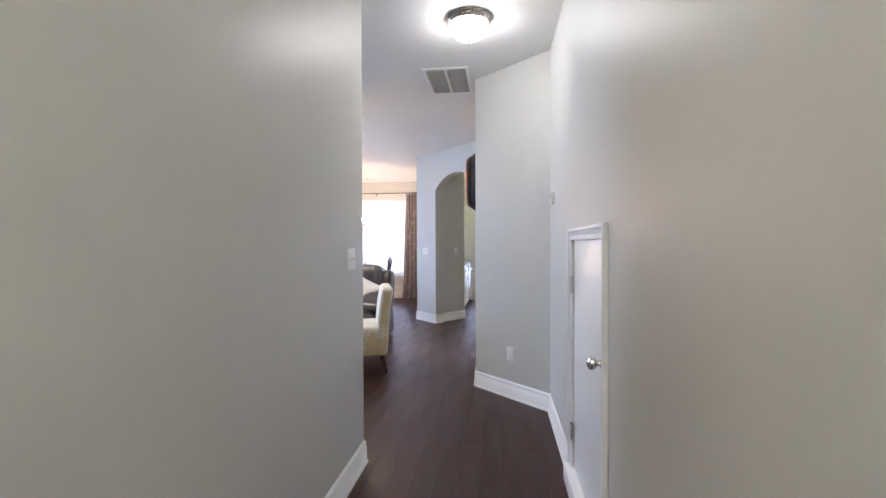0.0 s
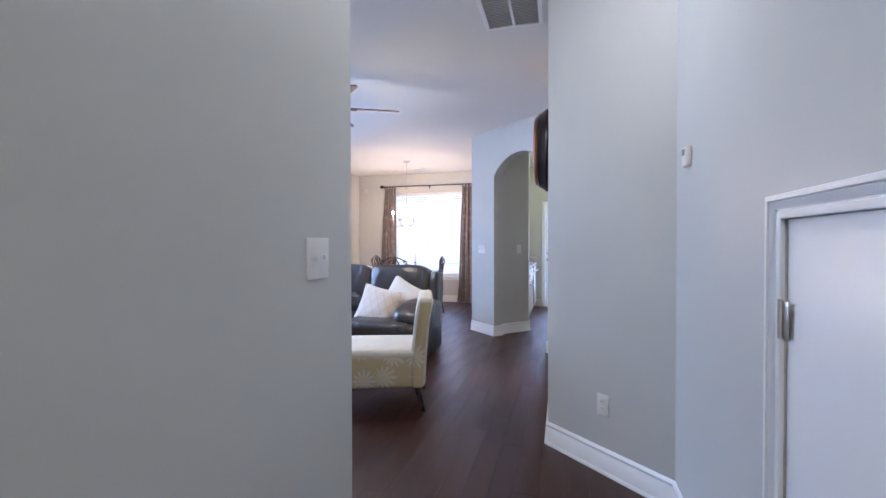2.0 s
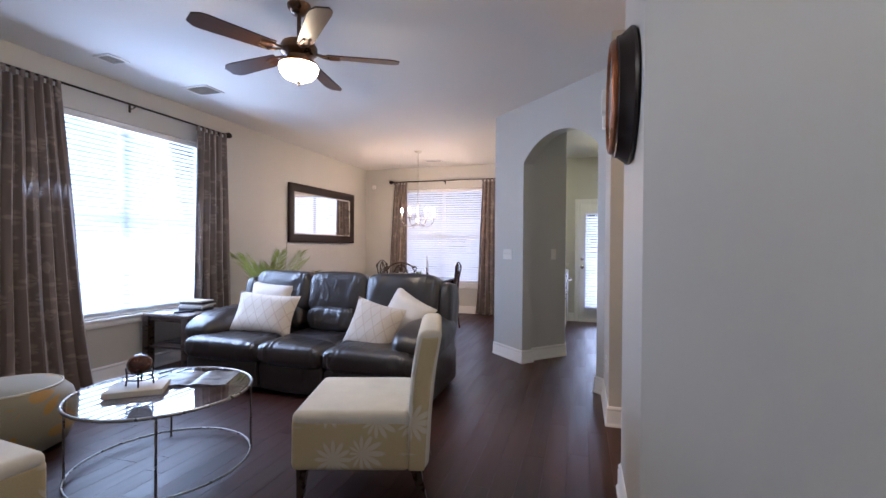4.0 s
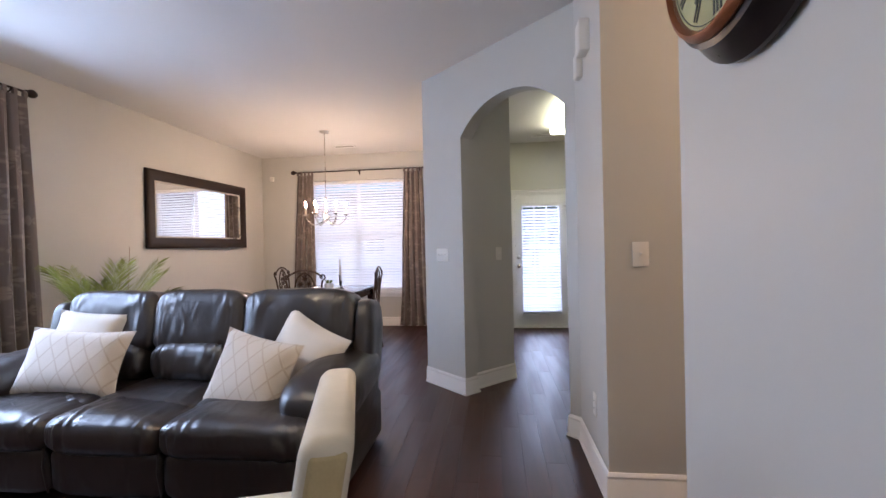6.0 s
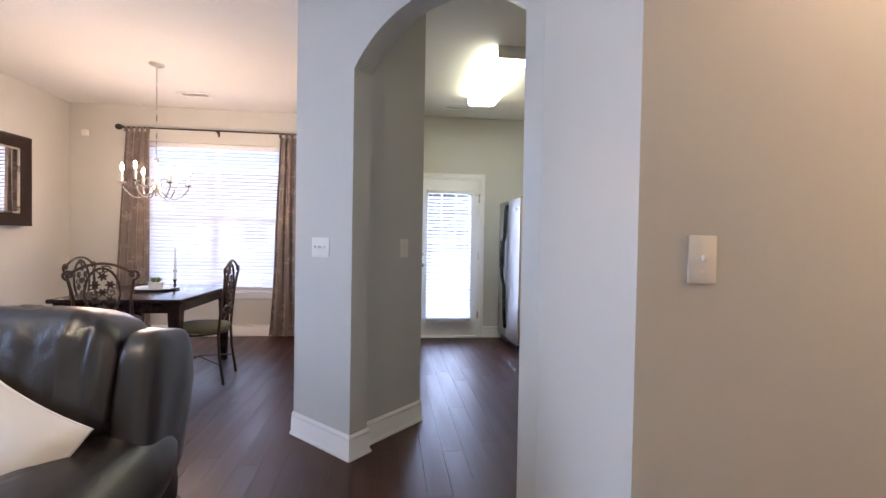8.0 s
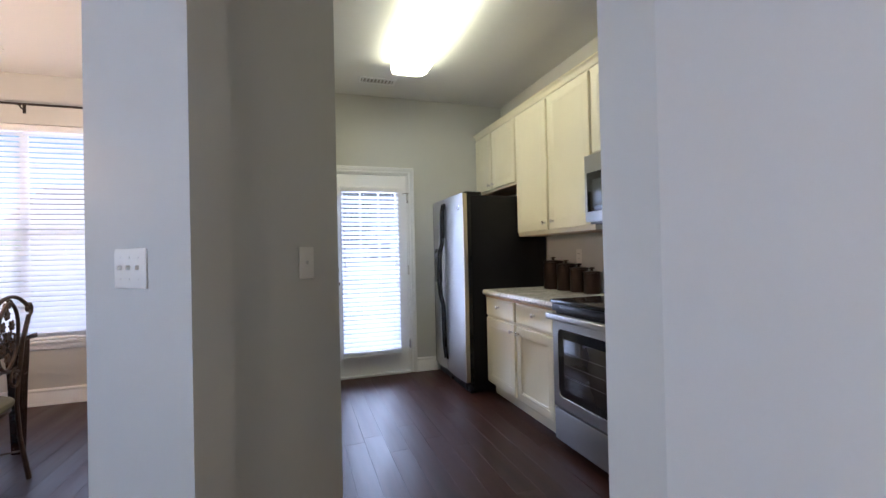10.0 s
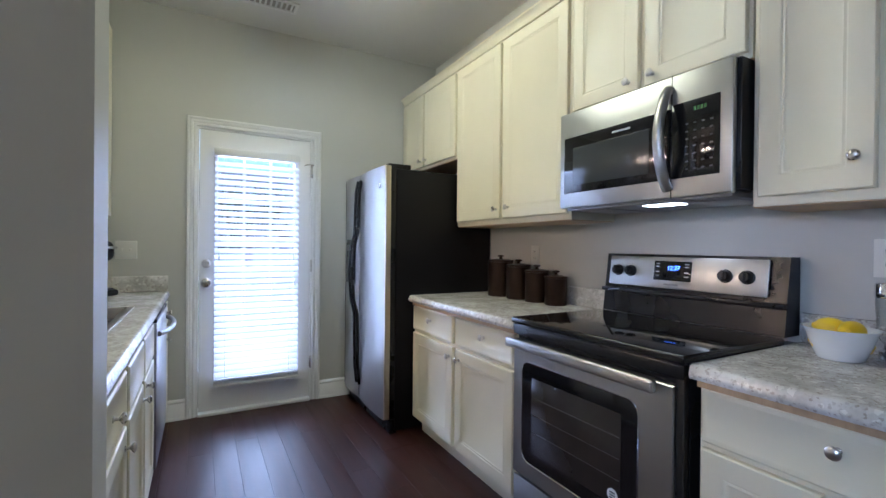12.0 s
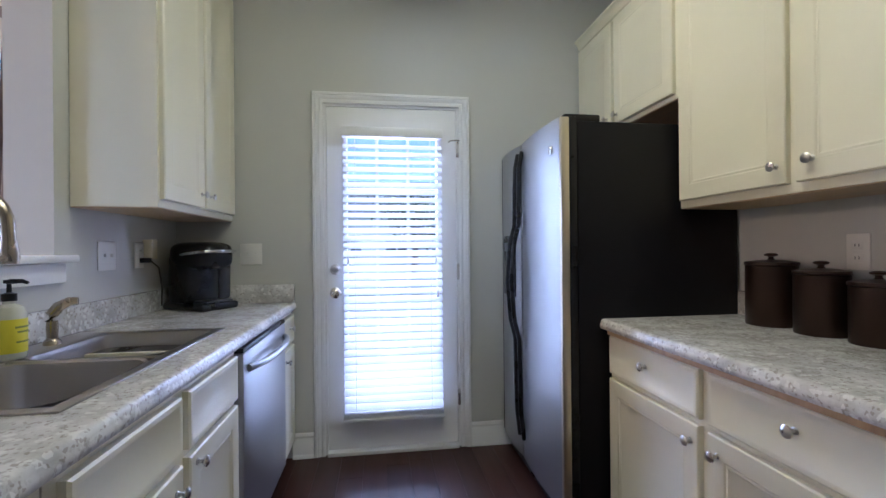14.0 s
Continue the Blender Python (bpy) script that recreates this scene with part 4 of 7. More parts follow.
FB, FU = 1.618, 1.938
DB = XR - FB - 0.002
w = 9.055 - 7.972
cabinet("base_cabinet", "cream base cabinet with two drawers beside the fridge", w, DB, 0, 0.858, [
    ("drawer", 0.015, 0.522, 0.685, 0.835, (0.265, 0.774)), ("drawer", 0.560, w - 0.02, 0.685, 0.835, (0.832, 0.778)),
    ("door", 0.015, 0.522, 0.115, 0.665, (0.492, 0.612)), ("door", 0.560, w - 0.02, 0.115, 0.665, (0.598, 0.612))], right_unit(9.055, FB), 0.10)
w = 0.63
cabinet("base_cabinet", "cream base cabinet with one wide drawer beside the range", w, DB, 0, 0.858, [
    ("drawer", 0.012, w - 0.012, 0.69, 0.84, (0.312, 0.785)),
    ("door", 0.012, 0.285, 0.115, 0.672, (0.250, 0.627)), ("door", 0.318, w - 0.012, 0.115, 0.672, (0.355, 0.627))], right_unit(7.165, FB), 0.10)
w = 0.90
cabinet("base_cabinet", "cream base cabinet with a drawer near the archway", w, DB, 0, 0.858, [
    ("drawer", 0.02, w - 0.02, 0.685, 0.835, (0.45, 0.772)),
    ("door", 0.02, 0.435, 0.115, 0.665, (0.40, 0.612)), ("door", 0.465, w - 0.02, 0.115, 0.665, (0.50, 0.612))], right_unit(6.53, FB), 0.10)
DU = XR - FU - 0.002
TOPU = 2.44
cabinet("wall_cabinet", "short cream wall cabinet above the fridge", 0.925, DU, 1.835, TOPU, [
    ("door", 0.015, 0.40, 1.855, 2.425, (0.365, 1.90)), ("door", 0.43, 0.905, 1.855, 2.425, (0.462, 1.90))], right_unit(YK - 0.002, FU), 0.0, OAK)
w = 9.055 - 7.985
cabinet("wall_cabinet", "tall cream wall cabinet above the canisters", w, DU, 1.36, TOPU, [
    ("door", 0.015, 0.506, 1.39, 2.425, (0.474, 1.447)), ("door", 0.538, w - 0.02, 1.39, 2.425, (0.592, 1.452))], right_unit(9.055, FU), 0.0, OAK)
w = 7.98 - 7.20
cabinet("wall_cabinet", "short cream wall cabinet above the microwave", w, DU, 1.845, TOPU, [
    ("door", 0.012, 0.365, 1.865, 2.425, (0.322, 1.905)), ("door", 0.395, w - 0.012, 1.865, 2.425, (0.432, 1.905))], right_unit(7.98, FU), 0.0, OAK)
cabinet("wall_cabinet", "tall cream wall cabinet above the near counter", 0.80, DU, 1.36, TOPU, [
    ("door", 0.02, 0.300, 1.39, 2.425, (0.262, 1.478)), ("door", 0.335, 0.78, 1.39, 2.425, (0.372, 1.478))], right_unit(7.195, FU), 0.0, OAK)
cabinet("wall_cabinet", "tall cream wall cabinet near the archway", 0.80, DU, 1.36, TOPU, [
    ("door", 0.02, 0.385, 1.39, 2.425, (0.345, 1.478)), ("door", 0.415, 0.78, 1.39, 2.425, (0.452, 1.478))], right_unit(6.39, FU), 0.0, OAK)
CROWN = [(0.0, 0.0), (0.010, 0.0), (0.014, 0.010), (0.014, 0.018), (0.030, 0.040), (0.038, 0.044), (0.038, 0.054), (0.0, 0.054)]
b = sweep(bmesh.new(), [(FU, YK - 0.004), (FU, 5.59)], [(d, z + TOPU + 0.001) for d, z in CROWN])
structure("trim_crown", b, CABINET, "cream crown moulding along the wall cabinets", "trim", True)

FL = 0.166
DL = FL - XL - 0.002
cabinet("base_cabinet", "cream base cabinet with a drawer at the sink run's start", 0.555, DL, 0, 0.858, [
    ("drawer", 0.02, 0.535, 0.685, 0.835, (0.28, 0.772)), ("door", 0.02, 0.535, 0.115, 0.665, (0.49, 0.612))], left_unit(7.535, FL), 0.10)
w = 8.975 - 8.092
cabinet("sink_cabinet", "cream sink cabinet with two doors", w, DL, 0, 0.858, [
    ("drawer_front", 0.03, 0.435, 0.685, 0.835, None), ("drawer_front", 0.475, w - 0.02, 0.685, 0.835, None),
    ("door", 0.03, 0.435, 0.115, 0.665, (0.395, 0.612)), ("door", 0.475, w - 0.02, 0.115, 0.665, (0.515, 0.635))], left_unit(8.092, FL), 0.10, hollow=True)
cabinet("base_cabinet", "narrow cream base cabinet beside the back wall", 0.30, DL, 0, 0.858, [
    ("drawer", 0.02, 0.28, 0.685, 0.835, (0.15, 0.772)), ("door", 0.02, 0.28, 0.115, 0.665, (0.05, 0.612))], left_unit(9.68, FL), 0.10)
w = YK - 9.135
cabinet("wall_cabinet", "tall cream wall cabinet above the coffee maker", w, -XL - 0.153, 1.365, 2.62, [
    ("door", 0.015, 0.398, 1.395, 2.60, (0.362, 1.455)), ("door", 0.425, w - 0.02, 1.395, 2.60, (0.460, 1.455))], left_unit(9.135, -0.150), 0.0, OAK)


def counter_edge(bm, x_back, x_front, y0, y1, side):
    """A worktop slab with a rounded, stepped front edge, as a swept profile."""
    s = side
    f = x_front
    prof = [(x_back, 0.860), (f - s * 0.004, 0.860), (f - s * 0.001, 0.868), (f, 0.876), (f - s * 0.003, 0.882), (f - s * 0.004, 0.886), (f - s * 0.006, 0.894), (f - s * 0.012, 0.899), (f - s * 0.022, 0.9005), (x_back, 0.9005)]
    rows = [[bm.verts.new((x, y, z)) for x, z in prof] for y in (y0, y1)]
    n = len(prof)
    for k in range(n):
        bm.faces.new((rows[0][k], rows[0][(k + 1) % n], rows[1][(k + 1) % n], rows[1][k]))
    bm.faces.new(rows[0])
    bm.faces.new(rows[1][::-1])
    bmesh.ops.recalc_face_normals(bm, faces=bm.faces[:])


def countertop(label, x_back, x_front, y0, y1, side, holes=()):
    o = thing("countertop", label, "countertop", pose(0, 0, 0))
    b = bmesh.new()
    if holes:
        hx0, hx1, hy0, hy1 = holes
        counter_edge(b, hx1, x_front, y0, y1, side)
        box(b, x_back, hx0, y0, y1, 0.860, 0.9005)
        box(b, hx0, hx1, y0, hy0, 0.860, 0.9005)
        box(b, hx0, hx1, hy1, y1, 0.860, 0.9005)
    else:
        counter_edge(b, x_back, x_front, y0, y1, side)
    part("slab", b, STONE, o)
    t = 0.019 * side
    part("backsplash", bx(min(x_back, x_back + t), max(x_back, x_back + t), y0, y1, 0.901, 1.003, 0.003), STONE, o)
    return o


countertop("grey speckled countertop between fridge and range", XR - 0.001, 1.578, 7.968, 9.075, -1)
countertop("grey speckled countertop on the near side of the range", XR - 0.001, 1.578, 5.58, 7.176, -1)
SX0, SX1, SY0, SY1 = -0.385, 0.068, 8.27, 9.10
o = countertop("grey speckled countertop round the steel sink", XL + 0.001, 0.194, 7.535, YK - 0.001, 1, (SX0, SX1, SY0, SY1))
part("side_splash", bx(XL + 0.022, 0.185, YK - 0.020, YK - 0.001, 0.901, 1.003, 0.003), STONE, o)
for y0, y1 in ((7.972, 9.055), (5.60, 7.165)):
    o = thing("counter_trim", "raw tan wood strip under the countertop", "trim", pose(0, 0, 0))
    part("strip", bx(1.600, FB - 0.0005, y0, y1, 0.838, 0.8595), OAK, o, "", False)


def sink():
    o = thing("kitchen_sink", "stainless steel double bowl drop-in sink", "sink", pose(0, 0, 0))
    b = bmesh.new()
    z = 0.906
    rx0, rx1, ry0, ry1 = SX0 - 0.022, SX1 + 0.022, SY0 - 0.022, SY1 + 0.022
    bowls = [(SX0 + 0.085, SX1 - 0.015, SY0 + 0.012, 8.655), (SX0 + 0.085, SX1 - 0.015, 8.695, SY1 - 0.012)]

    def ring(b, x0, x1, y0, y1, r, zz, n=5):
        out = []
        for cx, cy, a0 in ((x1 - r, y1 - r, 0), (x0 + r, y1 - r, 90), (x0 + r, y0 + r, 180), (x1 - r, y0 + r, 270)):
            for k in range(n + 1):
                a = radians(a0 + 90 * k / n)
                out.append(b.verts.new((cx + r * math.cos(a), cy + r * math.sin(a), zz)))
        return out

    def join(b, p, q):
        for k in range(len(p)):
            b.faces.new((p[k], p[(k + 1) % len(p)], q[(k + 1) % len(q)], q[k]))
    for bw in bowls:
        x0, x1, y0, y1 = bw
        a = ring(b, x0 - 0.008, x1 + 0.008, y0 - 0.008, y1 + 0.008, 0.058, z)
        prev = a
        for ins, dz, r in ((0.0, -0.004, 0.052), (0.003, -0.020, 0.05), (0.010, -0.17, 0.045), (0.030, -0.205, 0.04), (0.10, -0.212, 0.03)):
            cur = ring(b, x0 + ins, x1 - ins, y0 + ins, y1 - ins, r, z + dz)
            join(b, prev, cur)
            prev = cur
        b.faces.new(prev)
        bmesh.ops.recalc_face_normals(b, faces=b.faces[:])
        part("bowl", b, SINKSTEEL, o, "deep brushed steel bowl")
        b = bmesh.new()
    box(b, rx0, SX0 + 0.077, ry0, ry1, 0.9005, z, 0.002)
    box(b, SX1 - 0.007, rx1, ry0, ry1, 0.9005, z, 0.002)
    box(b, SX0 + 0.077, SX1 - 0.007, ry0, bowls[0][2] - 0.008, 0.9005, z, 0.002)
    box(b, SX0 + 0.077, SX1 - 0.007, bowls[1][3] + 0.008, ry1, 0.9005, z, 0.002)
    box(b, SX0 + 0.077, SX1 - 0.007, bowls[0][3] + 0.008, bowls[1][2] - 0.008, 0.9000, z, 0.002)
    bmesh.ops.recalc_face_normals(b, faces=b.faces[:])
    part("rim", b, SINKSTEEL, o)
    for bw in bowls:
        part("drain", lathe(bmesh.new(), [(0.0, 0.004), (0.030, 0.004), (0.042, 0.002), (0.042, -0.004), (0.0, -0.004)], 20, pose((bw[0] + bw[1]) / 2, (bw[2] + bw[3]) / 2, z - 0.210)), CHROME, o)
    return o


sink()


def faucet():
    o = thing("faucet", "tall curved brushed nickel kitchen faucet", "faucet", pose(-0.352, 8.465, 0.906))
    part("base", lathe(bmesh.new(), [(0.0, 0.0), (0.030, 0.0), (0.030, 0.006), (0.022, 0.014), (0.019, 0.06), (0.016, 0.066), (0.0, 0.066)], 20), TAPMETAL, o)
    pts = [(0, 0, 0.06), (0, 0, 0.34)] + [(0.10 - 0.10 * math.cos(a), 0, 0.34 + 0.10 * math.sin(a)) for a in [math.pi * k / 12 for k in range(1, 12)]] + [(0.20, 0, 0.30)]
    part("spout", tube(bmesh.new(), pts, 0.0155, 14), TAPMETAL, o)
    part("nozzle", lathe(bmesh.new(), [(0.0, 0.0), (0.019, 0.0), (0.021, 0.014), (0.0165, 0.05), (0.0, 0.046)], 16, pose(0.20, 0, 0.265)), TAPMETAL, o)
    part("lever", tube(bmesh.new(), [(0, -0.018, 0.05), (0, -0.05, 0.075), (0.0, -0.085, 0.085)], [0.008, 0.007, 0.005], 10), TAPMETAL, o)
    s = thing("side_sprayer", "brushed nickel side sprayer on the sink rim", "sprayer", pose(-0.352, 8.90, 0.906))
    part("base", lathe(bmesh.new(), [(0.0, 0.0), (0.024, 0.0), (0.022, 0.012), (0.014, 0.020), (0.016, 0.055), (0.014, 0.075), (0.0, 0.076)], 18), TAPMETAL, s)
    part("head", tube(bmesh.new(), [(-0.004, -0.004, 0.072), (0.0, 0.0, 0.095), (0.014, 0.006, 0.118), (0.040, 0.016, 0.134), (0.060, 0.024, 0.134)], [0.013, 0.016, 0.017, 0.014, 0.012], 12), TAPMETAL, s)


faucet()


def soap_bottle():
    o = thing("soap_bottle", "soap bottle with a yellow label and black pump", "soap", pose(-0.335, 8.715, 0.906))
    part("bottle", lathe(bmesh.new(), [(0.0, 0.0), (0.034, 0.0), (0.037, 0.006), (0.037, 0.125), (0.030, 0.142), (0.014, 0.150), (0.014, 0.158), (0.0, 0.158)], 24), surf("pale_soap_plastic", (0.62, 0.62, 0.52), 0.25, relief=0), o)
    lab = part("label", lathe(bmesh.new(), [(0.0376, 0.018), (0.0380, 0.020), (0.0380, 0.108), (0.0376, 0.110)], 24), surf("yellow_label", (0.75, 0.66, 0.03), 0.45, relief=0), o, "yellow paper label")
    for k, (zz, ww) in enumerate(((0.085, 0.05), (0.072, 0.04), (0.045, 0.045))):
        bm = bmesh.new()
        n = 6
        rows = [[bm.verts.new((0.0386 * math.cos(a), 0.0386 * math.sin(a), zz + dz)) for a in [-ww * 13 + 26 * ww * i / n for i in range(n + 1)]] for dz in (0, 0.005)]
        for i in range(n):
            bm.faces.new((rows[0][i], rows[0][i + 1], rows[1][i + 1], rows[1][i]))
        part("print_bar", bm, surf("label_print", (0.25, 0.28, 0.05), 0.5, relief=0), lab)
    b = lathe(bmesh.new(), [(0.0, 0.158), (0.017, 0.158), (0.017, 0.178), (0.006, 0.182), (0.005, 0.205), (0.012, 0.207), (0.012, 0.216), (0.0, 0.217)], 16)
    tube(b, [(0, 0, 0.211), (0.028, 0.006, 0.212), (0.042, 0.008, 0.206)], [0.007, 0.006, 0.004], 8)
    part("pump", b, BLACK, o)


soap_bottle()


def dishwasher():
    w = 0.695
    o = thing("dishwasher", "stainless steel dishwasher with a bar handle", "dishwasher", left_unit(8.980, 0.150))
    part("body", bx(0.004, w - 0.004, 0.0, 0.575, 0.02, 0.855), BLACK, o, "", False)
    part("door", bx(0.006, w - 0.006, -0.045, -0.001, 0.115, 0.832, 0.008), STEEL, o)
    part("control_strip", bx(0.006, w - 0.006, -0.044, -0.001, 0.834, 0.852, 0.003), BLACK, o)
    part("toe_kick", bx(0.006, w - 0.006, 0.03, 0.05, 0.0, 0.112), BLACK, o, "", False)
    pts = [(0.05 + (w - 0.10) * k / 14, -0.050 - 0.048 * math.sin(math.pi * k / 14) ** 0.6, 0.772) for k in range(15)]
    part("handle", tube(bmesh.new(), pts, 0.013, 10), STEEL, o)


dishwasher()


def fridge():
    w, d, h = 0.895, 0.74, 1.745
    o = thing("refrigerator", "side-by-side stainless steel refrigerator with black sides", "refrigerator", right_unit(9.972, 1.488))
    part("body", bx(0.0, w, 0.0, d, 0.02, h - 0.02, 0.006), BLACK_TEX, o)
    part("base_grille", bx(0.01, w - 0.01, -0.03, 0.02, 0.0, 0.085, 0.004), BLACK, o)
    for name, x0, x1 in (("freezer_door", 0.004, 0.365), ("fridge_door", 0.378, w - 0.002)):
        bm = bmesh.new()
        n = 10
        xa, xb = (x0, x1 - 0.0235) if name == "fridge_door" else (x0 + 0.0105, x1)
        pts = [(xa + (xb - xa) * k / n, -0.062 - 0.020 * math.sin(math.pi * (0.08 + 0.84 * k / n)) ** 0.7) for k in range(n + 1)]
        pts = pts + [(xb, -0.004), (xa, -0.004)]
        prism(bm, pts, 0.095, h)
        dr = part(name, bm, STEEL, o)
        if name == "fridge_door":
            part("door_side", bx(x1 - 0.023, x1, -0.034, -0.002, 0.10, h - 0.004, 0.002), BLACK, dr, "black door side")
        part("edge_trim", bx(x1 - 0.023 if name == "fridge_door" else x0, x1 + 0.001 if name == "fridge_door" else x0 + 0.010, -0.071, -0.035, 0.10, h - 0.004, 0.004), WARMLIT_STEEL if name == "fridge_door" else BLACK, dr)
    part("door_gap", bx(0.366, 0.377, -0.050, -0.002, 0.095, h - 0.002), BLACK, o, "", False)
    for x, s in ((0.340, -1), (0.408, 1)):
        pts = [(x, -0.078, 1.70), (x, -0.094, 1.62), (x, -0.100, 1.32), (x, -0.125, 1.22), (x, -0.140, 1.02), (x, -0.125, 0.82), (x, -0.100, 0.72), (x, -0.094, 0.34), (x, -0.078, 0.20)]
        fine = []
        for p, q in zip(pts, pts[1:]):
            for k in range(4):
                t = k / 4
                fine.append(tuple(p[i] + (q[i] - p[i]) * t for i in range(3)))
        part("handle", tube(bmesh.new(), fine + [pts[-1]], 0.012, 10), BLACK, o)
    dis = part("dispenser", bx(0.075, 0.290, -0.086, -0.062, 0.93, 1.27, 0.006), BLACK, o)
    part("dispenser_recess", bx(0.095, 0.270, -0.0885, -0.0865, 0.95, 1.13, 0.001), BLACK_GLASS, dis)
    part("button_row", bx(0.105, 0.260, -0.0885, -0.0865, 1.18, 1.23, 0.001), surf("dispenser_buttons", (0.10, 0.10, 0.11), 0.3, relief=0), dis)
    part("badge", lathe(bmesh.new(), [(0.0, 0.0), (0.020, 0.0), (0.018, 0.003), (0.0, 0.004)], 20, pose(w - 0.10, -0.080, 1.62, 90, 0, 0) @ Matrix.Diagonal((0.75, 1, 1, 1))), CHROME, o)
    for x in (0.05, w - 0.06):
        part("hinge_cover", bx(x - 0.045, x + 0.045, -0.05, 0.11, h - 0.019, h + 0.014, 0.008), BLACK, o)


fridge()


def text_bar(parent, s, size, x, z, y, material, m=None):
    """Lettering from the built-in font, as a flat mesh."""
    c = bpy.data.curves.new("lettering", 'FONT')
    c.body, c.size, c.extrude = s, size, 0.0002
    c.align_x = 'CENTER'
    t = bpy.data.objects.new("lettering", c)
    scene.collection.objects.link(t)
    dg = bpy.context.evaluated_depsgraph_get()
    me = bpy.data.meshes.new_from_object(t.evaluated_get(dg))
    bpy.data.objects.remove(t)
    me.materials.clear()
    me.materials.append(material)
    o = new("lettering", me)
    o.parent = parent
    o.matrix_basis = pose(x, y, z, 90, 0, 0)
    return o


def cooker():
    w = 0.775
    o = thing("range", "stainless steel electric range with a black glass cooktop", "range", right_unit(7.958, 1.602))
    d = XR - 1.602 - 0.006
    part("body", bx(0.002, w - 0.002, 0.0, d, 0.03, 0.895), BLACK, o, "", False)
    for x in (0.06, w - 0.06):
        for y in (0.06, d - 0.06):
            part("foot", lathe(bmesh.new(), [(0.0, 0.0), (0.02, 0.0), (0.02, 0.03), (0.0, 0.03)], 12, pose(x, y, 0)), BLACK, o)
    part("drawer", bx(0.012, w - 0.012, -0.030, -0.001, 0.055, 0.250, 0.005), STEEL, o)
    dr = bmesh.new()
    ox0, ox1, oz0, oz1 = 0.012, w - 0.030, 0.262, 0.828
    ix0, ix1, iz0, iz1 = 0.085, w - 0.155, 0.345, 0.735
    rows = []
    for y, e in ((-0.001, 0.0), (-0.030, 0.0), (-0.034, 0.004)):
        rows.append([dr.verts.new(q) for q in ((ox0 + e, y, oz0 + e), (ox1 - e, y, oz0 + e), (ox1 - e, y, oz1 - e), (ox0 + e, y, oz1 - e))])
    for y in (-0.034, -0.001):
        rows.append([dr.verts.new(q) for q in ((ix0, y, iz0), (ix1, y, iz0), (ix1, y, iz1), (ix0, y, iz1))])
    rows.append(rows[0])
    for a, c in zip(rows, rows[1:]):
        for k in range(4):
            dr.faces.new((a[k], a[(k + 1) % 4], c[(k + 1) % 4], c[k]))
    bmesh.ops.recalc_face_normals(dr, faces=dr.faces[:])
    door = part("oven_door", dr, STEEL, o, "stainless steel oven door")
    win = bmesh.new()
    n = 6
    pts = []
    for cx, cz, a0 in ((w - 0.155 - 0.03, 0.735 - 0.03, 0), (0.085 + 0.03, 0.735 - 0.03, 90), (0.085 + 0.03, 0.345 + 0.03, 180), (w - 0.155 - 0.03, 0.345 + 0.03, 270)):
        for k in range(n + 1):
            a = radians(a0 + 90 * k / n)
            pts.append((cx + 0.042 * math.cos(a), cz + 0.042 * math.sin(a)))
    f = [win.verts.new((x, -0.0365, z)) for x, z in pts]
    g = [win.verts.new((x, -0.0345, z)) for x, z in pts]
    win.faces.new(f)
    for k in range(len(f)):
        win.faces.new((f[k], f[(k + 1) % len(f)], g[(k + 1) % len(g)], g[k]))
    bmesh.ops.recalc_face_normals(win, faces=win.faces[:])
    part("oven_window", win, BLACK_GLASS, door, "dark glass oven window", False)
    part("inner_glass", bx(0.135, w - 0.205, -0.0378, -0.0368, 0.385, 0.690, 0.0004), surf("oven_inner_glass", (0.030, 0.026, 0.024), 0.12, var=0.2, scale=5, relief=0), door)
    for z in (0.47, 0.54, 0.61):
        part("oven_rack", bx(0.140, w - 0.210, -0.0386, -0.0380, z, z + 0.003), surf("dim_rack_wire", (0.045, 0.04, 0.037), 0.4, relief=0), door, "", False)
    rim = tube(bmesh.new(), [(x, -0.0360, z) for x, z in pts], 0.0028, 6, True)
    part("window_trim", rim, CHROME, door)
    bd = part("badge", lathe(bmesh.new(), [(0.0, 0.0), (0.021, 0.0), (0.021, 0.002), (0.0, 0.002)], 22, pose(w - 0.235, -0.0366, 0.415, 90, 0, 0)), surf("white_sticker", (0.7, 0.7, 0.7), 0.4, relief=0), door)
    for k in (-1, 0, 1):
        part("print_bar", bx(w - 0.235 - 0.011, w - 0.235 + 0.011, -0.0392, -0.0388, 0.412 + k * 0.009, 0.417 + k * 0.009), BLACK, bd, "", False)
    part("side_strip", bx(w - 0.028, w - 0.003, -0.026, -0.001, 0.06, 0.86, 0.003), BLACK, o)
    part("handle", bx(0.010, w - 0.065, -0.084, -0.058, 0.802, 0.842, 0.009, 3), STEEL_H, o, "stainless bar handle")
    for x in (0.045, w - 0.105):
        part("handle_post", bx(x - 0.016, x + 0.016, -0.060, -0.030, 0.808, 0.836, 0.004), STEEL, o)
    part("vent_strip", bx(0.004, w - 0.004, -0.030, -0.001, 0.850, 0.893, 0.004), BLACK, o)
    part("cooktop", bx(-0.004, w + 0.004, -0.040, d - 0.11, 0.896, 0.922, 0.008, 3), BLACK_GLASS, o, "black ceramic glass cooktop")
    yb = d - 0.105
    bg = bmesh.new()
    prism(bg, [(0, 0), (1, 0), (1, 1), (0, 1)], 0, 1)
    for v in bg.verts:
        x, y, z = v.co
        v.co = (x * w, (yb + 0.035 * z) if y < 0.5 else d - 0.002, 0.922 + z * 0.275)
    back = part("backguard", bg, BLACK, o, "black backguard", False)
    tilt = math.degrees(math.atan2(0.035, 0.275))
    mp = pose(0, yb + 0.010, 1.045, -tilt, 0, 0)
